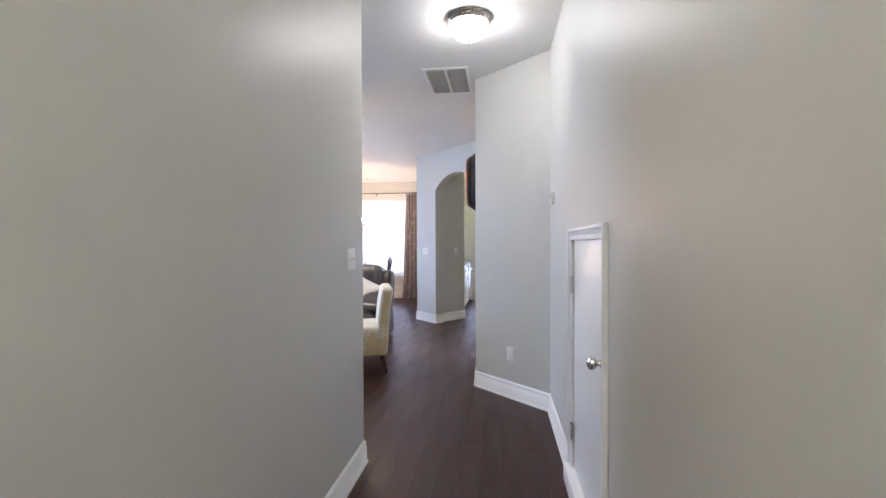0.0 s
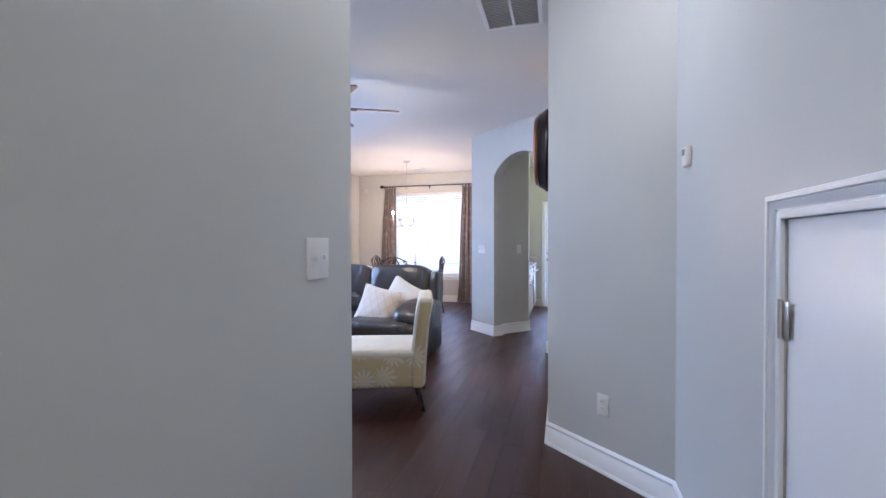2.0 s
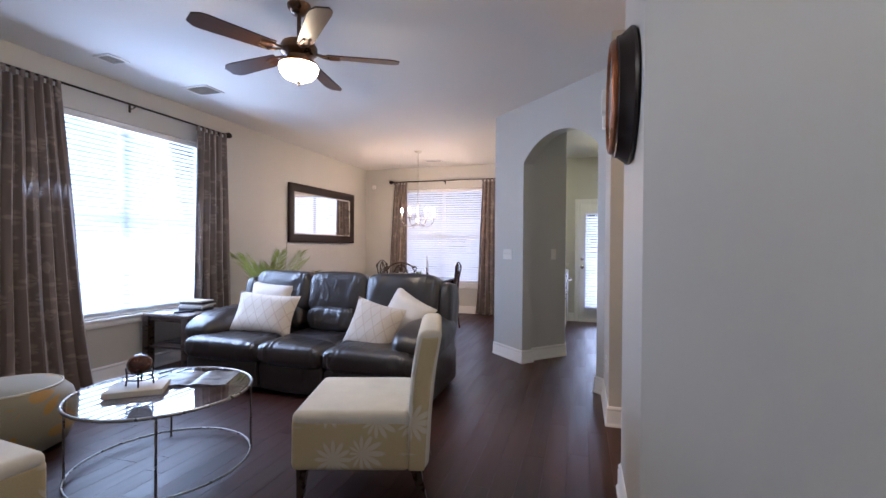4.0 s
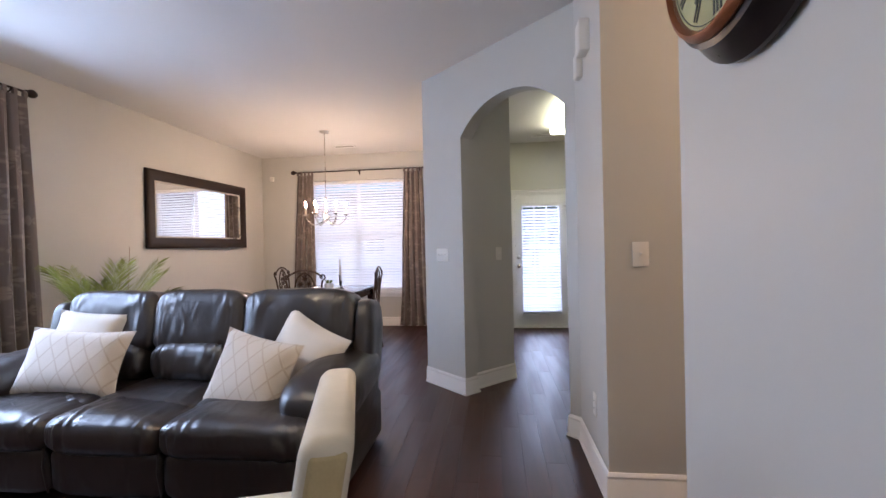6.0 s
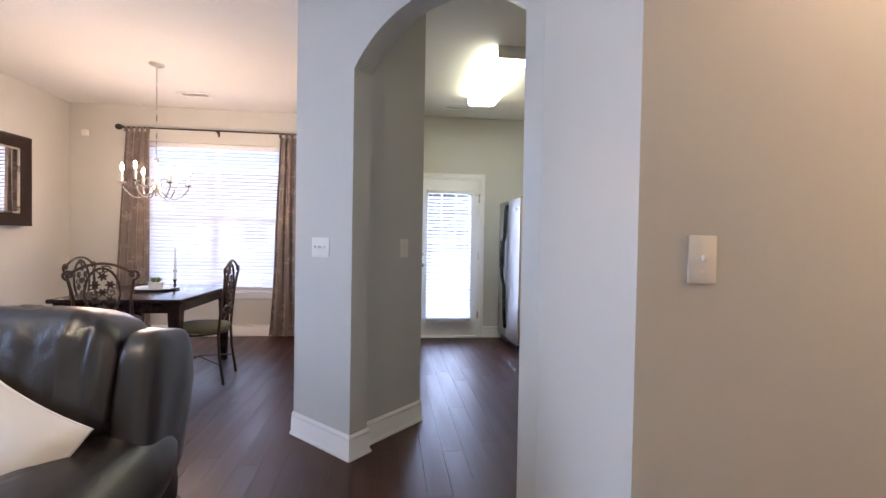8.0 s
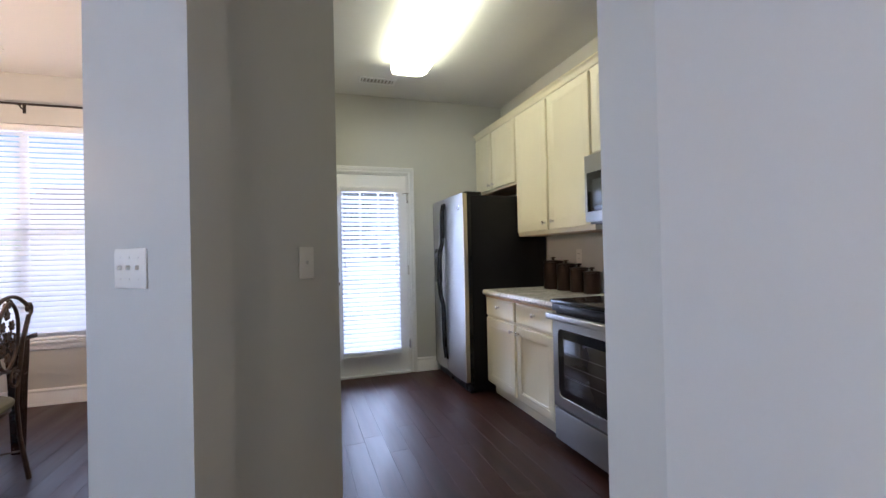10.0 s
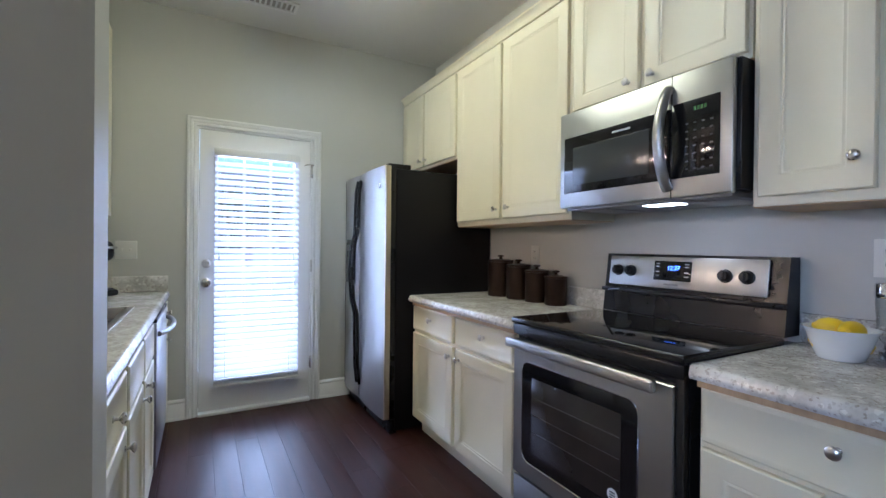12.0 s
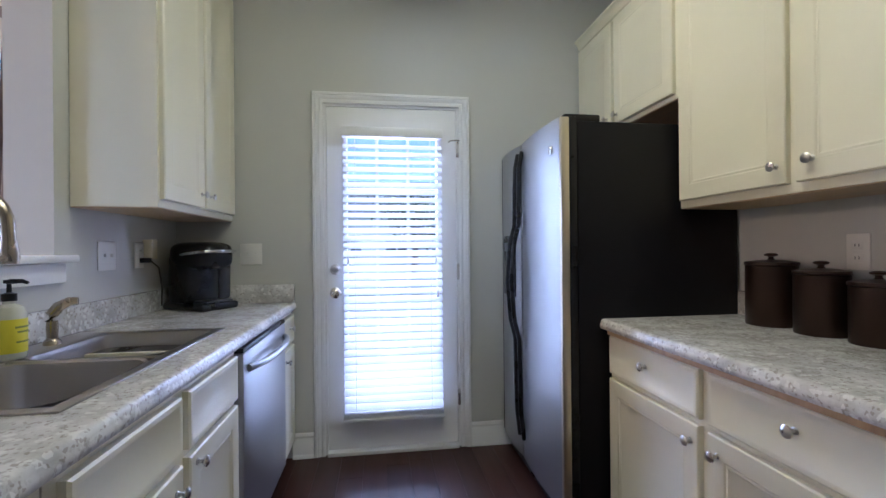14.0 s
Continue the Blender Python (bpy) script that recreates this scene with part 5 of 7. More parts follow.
    panel = part("control_panel", bx(0.032, w - 0.055, -0.010, 0.0, 0.006, 0.142, 0.004), STEEL_H, o, "stainless steel control panel", True, mp)
    part("panel_ledge", bx(0.0, w, yb - 0.012, yb + 0.02, 1.018, 1.036, 0.004), BLACK, o)
    for x in (0.085, 0.155, 0.575, 0.652):
        kb = lathe(bmesh.new(), [(0.0, 0.0), (0.026, 0.0), (0.026, 0.006), (0.022, 0.008), (0.020, 0.026), (0.017, 0.030), (0.0, 0.030)], 22, pose(x, -0.010, 0.074, 90, 0, 0))
        box(kb, x - 0.005, x + 0.005, -0.046, -0.040, 0.054, 0.094, 0.002)
        part("knob", kb, BLACK, panel)
    ds = part("display", bx(0.272, 0.440, -0.0125, -0.0102, 0.040, 0.124, 0.003), BLACK_GLASS, panel)
    text_bar(ds, "12:37", 0.026, 0.362, 0.086, -0.0128, glow("blue_digits", (0.10, 0.22, 1.0), 6))
    for x, ww in ((0.290, 0.016), (0.420, 0.018)):
        for z in (0.058, 0.075, 0.098, 0.110):
            part("print_bar", bx(x - ww / 2, x + ww / 2, -0.0131, -0.0127, z, z + 0.004), surf("panel_print", (0.35, 0.36, 0.38), 0.4, relief=0), ds, "", False)
    part("maker_mark", bx(0.322, 0.386, -0.0108, -0.0102, 0.020, 0.027), surf("mark_grey", (0.25, 0.25, 0.25), 0.4, relief=0), panel, "", False)


cooker()


def microwave():
    w, h = 0.778, 0.435
    o = thing("microwave", "stainless steel over-the-range microwave with an arched handle", "microwave", right_unit(7.982, 1.885) @ pose(0, 0, 1.405))
    d = XR - 1.885 - 0.004
    part("body", bx(0.0, w, 0.0, d, 0.012, h, 0.003), BLACK, o)
    part("front_panel", bx(0.0, w - 0.012, -0.028, -0.001, 0.0, h, 0.006), STEEL_H, o, "stainless steel front")
    part("door_gap", bx(0.556, 0.560, -0.0285, -0.020, 0.0, h), BLACK, o, "", False)
    win = part("door_window", bx(0.030, 0.556, -0.031, -0.0285, 0.066, 0.318, 0.002), BLACK_GLASS, o, "dark glass door")
    part("inner_window", bx(0.085, 0.470, -0.0325, -0.0312, 0.100, 0.268, 0.001), surf("mesh_window", (0.05, 0.055, 0.058), 0.15, relief=0.1, fine=600), win)
    part("maker_mark", bx(0.300, 0.385, -0.0320, -0.0312, 0.288, 0.296), surf("mark_pale", (0.5, 0.5, 0.5), 0.4, relief=0), win, "", False)
    cp = part("control_panel", bx(0.560, 0.728, -0.031, -0.0285, 0.066, 0.330, 0.002), BLACK_GLASS, o, "black control panel")
    gd = glow("green_digits", (0.03, 0.11, 0.02), 0.10)
    for k in range(4):
        part("display_bar", bx(0.640 + k * 0.012, 0.648 + k * 0.012, -0.0316, -0.0311, 0.292, 0.306), gd, cp, "", False)
    pr = surf("button_print", (0.06, 0.062, 0.066), 0.5, relief=0)
    for r in range(7):
        for c in range(4):
            part("button", bx(0.612 + c * 0.028, 0.622 + c * 0.028, -0.0316, -0.0311, 0.092 + r * 0.026, 0.097 + r * 0.026), pr, cp, "", False)
    pts = []
    for k in range(17):
        a = k / 16
        pts.append((0.548, -0.032 - 0.058 * math.sin(math.pi * a) ** 0.75, 0.030 + a * 0.36))
    hb = bmesh.new()
    tube(hb, pts, 0.016, 10)
    for v in hb.verts:
        v.co.x = 0.548 + (v.co.x - 0.548) * 1.25
    part("handle", hb, STEEL_H, o, "polished arched handle")
    part("vent_bottom", bx(0.03, w - 0.02, -0.01, d - 0.02, -0.012, 0.011, 0.004), surf("grey_hood_metal", (0.18, 0.18, 0.19), 0.35, 0.6), o)
    part("hood_light", bx(0.40, 0.54, 0.03, 0.10, -0.0150, -0.0122), UNDER, o, "lit hood light")
    for x0 in (0.08, 0.58):
        part("filter", bx(x0, x0 + 0.16, 0.06, 0.26, -0.0150, -0.0122, 0.001), surf("filter_mesh", (0.30, 0.30, 0.31), 0.4, 0.8, fine=500, relief=0.5), o)


microwave()


def canister(label, x, y, r, h):
    o = thing("canister", label, "canister", pose(x, y, 0.9008), "canisters on the counter")
    part("body", lathe(bmesh.new(), [(0.0, 0.0), (r - 0.002, 0.0), (r, 0.003), (r, h), (r - 0.002, h + 0.002), (0.0, h + 0.002)], 30), CANISTER, o)
    b = lathe(bmesh.new(), [(0.0, 0.003), (r + 0.002, 0.003), (r + 0.004, 0.006), (r + 0.002, 0.014), (r * 0.55, 0.021), (0.012, 0.023), (0.008, 0.030), (0.010, 0.034), (0.021, 0.038), (0.022, 0.043), (0.014, 0.047), (0.0, 0.048)], 30, pose(0, 0, h))
    part("lid", b, CANISTER, o, "bronze lid with a knob")


CANISTER = surf("oiled_bronze_tin", (0.042, 0.024, 0.018), 0.36, 0.7, var=0.25, scale=6, fine=60, stretch=(1, 1, 0.2))
for lab, y, r, h in (("largest oiled bronze canister beside the fridge", 8.818, 0.083, 0.222), ("second largest oiled bronze canister", 8.628, 0.076, 0.198), ("third oiled bronze canister", 8.456, 0.069, 0.172), ("smallest oiled bronze canister", 8.296, 0.061, 0.146)):
    canister(lab, 2.133, y, r, h)


def coffee_maker():
    o = thing("coffee_maker", "black single-cup coffee maker on the counter", "coffee maker", pose(-0.25, 9.79, 0.9008, 0, 0, 58) @ Matrix.Diagonal((0.9, 0.9, 1.04, 1)))
    part("base", bx(-0.12, 0.12, -0.17, 0.16, 0.0, 0.035, 0.014, 3), BLACK, o)
    b = bmesh.new()
    puff(b, (0, 0.055, 0.150), (0.105, 0.105, 0.150), 0.35, 0.45, 32, 16)
    part("tower", b, BLACK, o)
    b = bmesh.new()
    puff(b, (0, -0.01, 0.262), (0.112, 0.165, 0.070), 0.55, 0.5, 32, 14)
    part("head", b, BLACK, o, "rounded glossy black head")
    pts = [(-0.104, 0.02, 0.268), (-0.110, -0.08, 0.276), (-0.095, -0.165, 0.282), (-0.04, -0.188, 0.284), (0.04, -0.188, 0.284), (0.095, -0.165, 0.282), (0.110, -0.08, 0.276), (0.104, 0.02, 0.268)]
    part("handle", tube(bmesh.new(), pts, 0.0085, 8), CHROME, o, "silver lid handle")
    part("drip_tray", bx(-0.085, 0.085, -0.160, -0.055, 0.036, 0.046, 0.004), surf("drip_grate", (0.10, 0.10, 0.11), 0.3, 0.6), o)
    b = bmesh.new()
    puff(b, (0.136, 0.05, 0.150), (0.045, 0.095, 0.125), 0.3, 0.4, 24, 14)
    part("water_tank", b, surf("smoked_tank", (0.03, 0.03, 0.034), 0.12, relief=0), o, "smoked water tank")
    part("emblem", lathe(bmesh.new(), [(0.0, 0.0), (0.012, 0.0), (0.012, 0.002), (0.0, 0.002)], 16, pose(0.183, 0.03, 0.20, 0, 90, 0)), surf("emblem_grey", (0.2, 0.2, 0.21), 0.3, relief=0), o)
    c = thing("power_plug", "black plug and cream adapter in the outlet", "plug", pose(XL, 9.60, 1.18, 0, 0, 90))
    part("plug", bx(-0.014, 0.014, -0.052, -0.010, -0.036, -0.012, 0.004), BLACK, c)
    part("adapter", bx(0.035, 0.085, -0.045, -0.0005, -0.02, 0.075, 0.004), surf("ivory_adapter", (0.62, 0.56, 0.40), 0.4, relief=0), c)
    part("cord", tube(bmesh.new(), [(0, -0.05, -0.024), (0.03, -0.075, -0.06), (0.07, -0.07, -0.16), (0.11, -0.05, -0.25)], 0.0035, 8), BLACK, c)


coffee_maker()


def lemon_bowl():
    o = thing("bowl", "white ribbed bowl on the near counter", "bowl", pose(2.045, 7.005, 0.9008))
    part("dish", lathe(bmesh.new(), [(0.0, 0.003), (0.050, 0.0), (0.056, 0.004), (0.072, 0.045), (0.084, 0.082), (0.093, 0.093), (0.089, 0.092), (0.080, 0.080), (0.066, 0.045), (0.050, 0.012), (0.0, 0.010)], 36), surf("white_porcelain", (0.80, 0.80, 0.79), 0.15, var=0.02, relief=0), o)
    lm = surf("lemon_skin", (0.80, 0.55, 0.015), 0.4, var=0.08, scale=9, fine=180, relief=0.6)
    for x, y, a, z in ((2.07, 7.035, 20, 0.985), (2.035, 6.975, 100, 0.987), (2.075, 6.975, 60, 0.945), (2.02, 7.025, 10, 0.945)):
        b = lathe(bmesh.new(), [(0.0, -0.048), (0.006, -0.047), (0.010, -0.041), (0.022, -0.032), (0.031, -0.012), (0.032, 0.006), (0.026, 0.026), (0.012, 0.039), (0.007, 0.046), (0.0, 0.048)], 22, pose(0, 0, 0, 90, 0, 0))
        l = solo("lemon", b, lm, "yellow lemon in the white bowl", "lemon", "", True, "lemons", pose(x, y, z, 8, 12, a))


lemon_bowl()
o = thing("pepper_mill", "clear acrylic pepper mill with a silver top", "pepper mill", pose(2.165, 6.93, 0.9008))
part("base", lathe(bmesh.new(), [(0.0, 0.0), (0.026, 0.0), (0.026, 0.024), (0.014, 0.030), (0.014, 0.045), (0.022, 0.055)], 20), CHROME, o)
part("body", lathe(bmesh.new(), [(0.0, 0.055), (0.022, 0.055), (0.030, 0.075), (0.034, 0.160), (0.034, 0.182), (0.0, 0.182)], 20), GLASS, o, "clear acrylic body")
part("cap", lathe(bmesh.new(), [(0.0, 0.183), (0.035, 0.183), (0.037, 0.188), (0.036, 0.222), (0.033, 0.227), (0.0, 0.228)], 20), CHROME, o)
o = thing("photo_frame", "white framed picture with a yellow base propped on the counter", "picture frame", pose(2.10, 6.80, 0.9008, 0, 0, -62) @ pose(0, 0, 0.004, -12, 0, 0))
b = bmesh.new()
for x0, x1, z0, z1 in ((-0.105, -0.062, 0, 0.29), (0.062, 0.105, 0, 0.29), (-0.062, 0.062, 0, 0.05), (-0.062, 0.062, 0.24, 0.29)):
    box(b, x0, x1, -0.012, 0.012, z0, z1, 0.003)
part("frame", b, TRIM, o)
pc = part("picture", bx(-0.063, 0.063, 0.0, 0.004, 0.049, 0.241), surf("grey_picture", (0.11, 0.115, 0.12), 0.25, var=0.2, scale=8, relief=0), o, "dark grey picture with a yellow lower band")
part("yellow_band", bx(-0.062, 0.062, -0.0012, -0.0002, 0.050, 0.088), surf("yellow_print", (0.75, 0.62, 0.03), 0.4, relief=0), pc)
part("easel_back", bx(-0.02, 0.02, 0.012, 0.016, 0.02, 0.22), BLACK, o)

# ---- living room ----


def pillow_mesh(w, h, t, seed=0, n=14):
    """A square scatter cushion with pinched corners, in the local xz plane."""
    bm = bmesh.new()
    sides = []
    for s in (-1, 1):
        rows = []
        for j in range(n + 1):
            v = -1 + 2 * j / n
            row = []
            for i in range(n + 1):
                u = -1 + 2 * i / n
                edge = (1 - abs(u) ** 3.2) * (1 - abs(v) ** 3.2)
                th = t / 2 * edge ** 0.55 * (1 + 0.12 * noise.noise((u * 1.7 + seed, v * 1.7, s)))
                x = w / 2 * u * (1 - 0.09 * (1 - v * v) * abs(u))
                z = h / 2 * v * (1 - 0.09 * (1 - u * u) * abs(v))
                row.append(bm.verts.new((x, s * th, z)))
            rows.append(row)
        for a, c in zip(rows, rows[1:]):
            for i in range(n):
                bm.faces.new((a[i], a[i + 1], c[i + 1], c[i]))
        sides.append(rows)
    bmesh.ops.remove_doubles(bm, verts=bm.verts[:], dist=0.0006)
    bmesh.ops.recalc_face_normals(bm, faces=bm.faces[:])
    return bm


def pillow(label, material, w, h, t, m, seed):
    o = thing("throw_pillow", label, "pillow", m, "throw pillows")
    part("cover", pillow_mesh(w, h, t, seed), material, o)
    pts = []
    for u, v in [(-1 + 0.2 * k, -1) for k in range(10)] + [(1, -1 + 0.2 * k) for k in range(10)] + [(1 - 0.2 * k, 1) for k in range(10)] + [(-1, 1 - 0.2 * k) for k in range(10)]:
        pts.append((w / 2 * u * (1 - 0.09 * (1 - v * v) * abs(u)), 0, h / 2 * v * (1 - 0.09 * (1 - u * u) * abs(v))))
    part("piping", tube(bmesh.new(), pts, 0.003, 6, True), material, o)
    return o


def crease(bm, amp=0.012, seed=0.0, run=(14, 3, 4), fold=0.5):
    """Presses gathered leather folds into a plump mesh; run is how often folds come along each axis."""
    for v in bm.verts:
        p = v.co
        bend = 0.10 * noise.noise((p.x * 4 + seed, p.y * 4, p.z * 4 + 3))
        k = noise.noise((p.x * 4 + seed, p.y * 5, p.z * 5))
        g = 1 - 2.2 * abs(noise.noise(((p.x + bend) * run[0] + seed * 3, (p.y + bend) * run[1], (p.z + bend) * run[2] + seed)))
        h = 1 - 2.2 * abs(noise.noise(((p.x - bend) * run[0] * 2.3 + seed, p.y * run[1] * 2 + seed, (p.z + bend) * run[2] * 2)))
        patch = max(0.0, min(1.0, 0.55 + 1.4 * noise.noise((p.x * 3.1 + seed * 2, p.y * 3.1 + 7, p.z * 3.1))))
        v.co += v.normal * (amp * (0.7 * k + 1.15 * fold * (0.25 + 0.75 * patch) * (g + 0.45 * h)))
    return bm


def soft(c, half, e1, e2, seed, amp=0.010, nu=170, nv=64, run=(14, 3, 4), fold=0.5):
    b = puff(bmesh.new(), c, half, e1, e2, nu, nv)
    b.normal_update()
    return crease(b, amp, seed, run, fold)


def sofa():
    o = thing("sofa", "dark brown leather three-seat reclining sofa", "sofa", pose(-1.93, 5.07, 0))
    xs = [-0.92, -0.32, 0.315, 0.93]
    part("base", bx(-1.12, 1.20, 0.10, 0.96, 0.03, 0.34, 0.03), LEATHER, o)
    part("back_frame", box(bmesh.new(), -1.05, 1.16, 0.82, 1.00, 0.20, 0.93, 0.05, 3), LEATHER, o)
    backs = [-0.90, -0.265, 0.36, 1.09]
    for i in range(3):
        x0, x1 = xs[i], xs[i + 1]
        cx, hw = (x0 + x1) / 2, (x1 - x0) / 2
        if i == 0:
            fx, fw = (x0 - 0.20 + x1) / 2, (x1 - x0 + 0.20) / 2
        elif i == 2:
            fx, fw = (x0 + x1 + 0.20) / 2, (x1 - x0 + 0.20) / 2
        else:
            fx, fw = cx, hw
        part("seat_cushion", soft((fx, 0.20, 0.355), (fw + 0.006, 0.205, 0.108), 0.6, 0.30, i * 3.1, 0.009, run=(17, 3, 6), fold=0.7), LEATHER, o)
        part("seat_rear", soft((cx, 0.50, 0.375), (hw + 0.006, 0.26, 0.095), 0.5, 0.3, i * 5.7, 0.010, run=(9, 6, 4)), LEATHER, o)
        part("footrest_panel", soft((fx, 0.115, 0.165), (fw - 0.004, 0.075, 0.125), 0.35, 0.25, i * 2.2, 0.007, run=(8, 3, 3)), LEATHER, o)
        bc, bw = (backs[i] + backs[i + 1]) / 2, (backs[i + 1] - backs[i]) / 2
        tilt = pose(bc, 0.78, 0.60, -12, 0, 0)
        b = soft((0, 0, 0.205), (bw + 0.008, 0.145, 0.215), 0.45, 0.34, i * 7.3 + 1, 0.011, run=(13, 6, 6), fold=0.7)
        b.transform(tilt)
        part("back_cushion", b, LEATHER, o)
        b = soft((0, -0.045, -0.05), (bw - 0.03, 0.135, 0.130), 0.65, 0.45, i * 4.9, 0.011, run=(17, 5, 5), fold=0.8)
        b.transform(tilt)
        part("lumbar_cushion", b, LEATHER, o)
        if i < 2:
            part("seat_seam", tube(bmesh.new(), [(x1, 0.03, 0.30), (x1, 0.02, 0.20), (x1, 0.045, 0.06)], 0.006, 6), LEATHER, o)
    for s, x, hw in ((-1, -1.075, 0.16), (1, 1.045, 0.165)):
        part("arm", soft((x, 0.56, 0.29), (hw - 0.01, 0.42, 0.27), 0.35, 0.30, x, 0.007), LEATHER, o)
        b = soft((0, 0, 0), (hw + 0.035, 0.42, 0.155), 0.85, 0.5, x * 3, 0.009, run=(6, 9, 5), fold=0.3)
        b.transform(pose(x, 0.52, 0.50, 4, 0, 0))
        part("arm_pad", b, LEATHER, o, "rolled leather arm")
        b = soft((0, 0, 0), (0.062, 0.17, 0.25), 0.45, 0.5, x * 2, 0.008, run=(3, 4, 3))
        b.transform(pose(1.145 if s > 0 else -1.0, 0.86, 0.69, -9, 0, 0))
        part("back_wing", b, LEATHER, o)
    for x in (-1.0, 1.05):
        for y in (0.16, 0.90):
            part("foot", bx(x - 0.03, x + 0.03, y - 0.03, y + 0.03, 0.0, 0.05, 0.004), BLACK, o)


sofa()
pillow("white scatter pillow leaning on the sofa back", WHITE_CLOTH, 0.46, 0.42, 0.15, pose(-2.60, 5.68, 0.70, -20, 4, 5), 1)
pillow("tan lattice lumbar pillow on the leather sofa", LATTICE, 0.66, 0.40, 0.16, pose(-2.50, 5.50, 0.628, -24, 3, 4), 2)
pillow("white scatter pillow leaning in the sofa corner", WHITE_CLOTH, 0.48, 0.46, 0.15, pose(-1.12, 5.66, 0.625, -20, 24, -16), 3)
pillow("tan lattice square pillow on the leather sofa", LATTICE, 0.52, 0.45, 0.16, pose(-1.34, 5.48, 0.570, -22, 10, -10), 4)


def slipper_chair(label, m):
    o = thing("slipper_chair", label, "chair", m, "slipper chairs")
    hw, fd = 0.305, 0.34
    part("seat_base", box(bmesh.new(), -hw, hw, -fd, fd - 0.10, 0.185, 0.440, 0.030, 4), FLORAL, o, "gold floral skirt")
    b = box(bmesh.new(), -hw + 0.001, hw - 0.001, -fd + 0.001, fd - 0.09, 0.392, 0.474, 0.038, 6)
    for v in b.verts:
        if v.co.z > 0.44:
            v.co.z += 0.018 * (1 - (v.co.x / hw) ** 2) * (1 - (v.co.y / fd) ** 2)
    part("seat", b, CREAM, o, "plain cream seat")
    n = 14
    mid = []
    for k in range(n + 1):
        t = k / n
        mid.append((fd - 0.065 + 0.055 * t ** 1.6 + 0.035 * max(0, t - 0.7), 0.19 + 0.685 * t))

    def slab(y0, y1, w0, w1, top=0.0, edge=0.012):
        bm = bmesh.new()
        rows = []
        for j, (y, z) in enumerate(mid):
            t = j / n
            hh = (w0 + (w1 - w0) * t)
            zz = z + top * t
            rows.append([bm.verts.new(p) for p in ((-hh, y + y0, zz), (hh, y + y0, zz), (hh, y + y1, zz), (-hh, y + y1, zz))])
        for a, c in zip(rows, rows[1:]):
            for k in range(4):
                bm.faces.new((a[k], a[(k + 1) % 4], c[(k + 1) % 4], c[k]))
        bm.faces.new(rows[0][::-1])
        bm.faces.new(rows[-1])
        bmesh.ops.recalc_face_normals(bm, faces=bm.faces[:])
        bmesh.ops.bevel(bm, geom=[e for e in bm.edges if e.is_manifold and e.calc_face_angle(0) > 0.6], offset=edge, segments=5, profile=0.5, affect='EDGES')
        return bm
    part("back_core", slab(-0.062, 0.058, hw, hw - 0.006, 0.0, 0.040), CREAM, o, "plain cream back")
    part("back_side", slab(-0.044, 0.040, hw + 0.003, hw - 0.003, -0.030, 0.014), FLORAL, o, "gold floral side panel")
    for x in (-hw + 0.045, hw - 0.045):
        for y, sp in ((-fd + 0.05, -0.015), (fd - 0.07, 0.05)):
            b = bmesh.new()
            rows = [[b.verts.new((x + dx * r, y + off + dy * r, z)) for dx, dy in ((-1, -1), (1, -1), (1, 1), (-1, 1))] for z, r, off in ((0.0, 0.014, sp), (0.10, 0.019, sp * 0.4), (0.19, 0.025, 0.0))]
            for a, c in zip(rows, rows[1:]):
                for k in range(4):
                    b.faces.new((a[k], a[(k + 1) % 4], c[(k + 1) % 4], c[k]))
            b.faces.new(rows[0][::-1])
            b.faces.new(rows[-1])
            part("leg", b, DARKWOOD, o, "dark wooden leg", False)
    return o


chair = slipper_chair("cream armless slipper chair with gold floral sides", pose(-0.715, 4.19, 0, 0, 0, -72.4))
copy_thing(chair, pose(-1.93, 2.86, 0, 0, 0, 176))


def pouf():
    o = thing("pouf", "round woven pouf with an ochre star pattern", "pouf", pose(-2.98, 3.76, 0))
    prof = [(0.0, 0.01), (0.22, 0.0), (0.30, 0.04), (0.345, 0.14), (0.35, 0.24), (0.325, 0.34), (0.27, 0.40), (0.14, 0.425), (0.0, 0.43)]
    part("cover", lathe(bmesh.new(), prof, 40), flower_cloth("ochre_woven_cloth", (0.25, 0.22, 0.15), (0.36, 0.20, 0.05), 0.26, 3), o)
    part("seam", tube(bmesh.new(), [(0.272 * math.cos(a), 0.272 * math.sin(a), 0.40) for a in [2 * math.pi * k / 40 for k in range(40)]], 0.006, 6, True), CREAM, o)


pouf()


def coffee_table():
    r, h = 0.46, 0.45
    o = thing("coffee_table", "round glass coffee table with a thin metal frame", "coffee table", pose(-1.895, 3.93, 0))

    def circle(rr, z, n=64):
        return [(rr * math.cos(2 * math.pi * k / n), rr * math.sin(2 * math.pi * k / n), z) for k in range(n)]
    part("tabletop", lathe(bmesh.new(), [(0.0, h - 0.006), (r - 0.012, h - 0.006), (r - 0.010, h - 0.003), (r - 0.012, h), (0.0, h)], 64), GLASS, o, "clear glass top")
    part("top_ring", tube(bmesh.new(), circle(r, h - 0.006), 0.0085, 10, True), SILVER, o)
    part("lower_ring", tube(bmesh.new(), circle(r - 0.006, 0.035), 0.0062, 10, True), SILVER, o)
    for k in range(4):
        a = radians(45 + 90 * k)
        x, y = (r - 0.004) * math.cos(a), (r - 0.004) * math.sin(a)
        part("leg", tube(bmesh.new(), [(x, y, 0.0), (x, y, h - 0.012)], 0.0062, 10), SILVER, o)


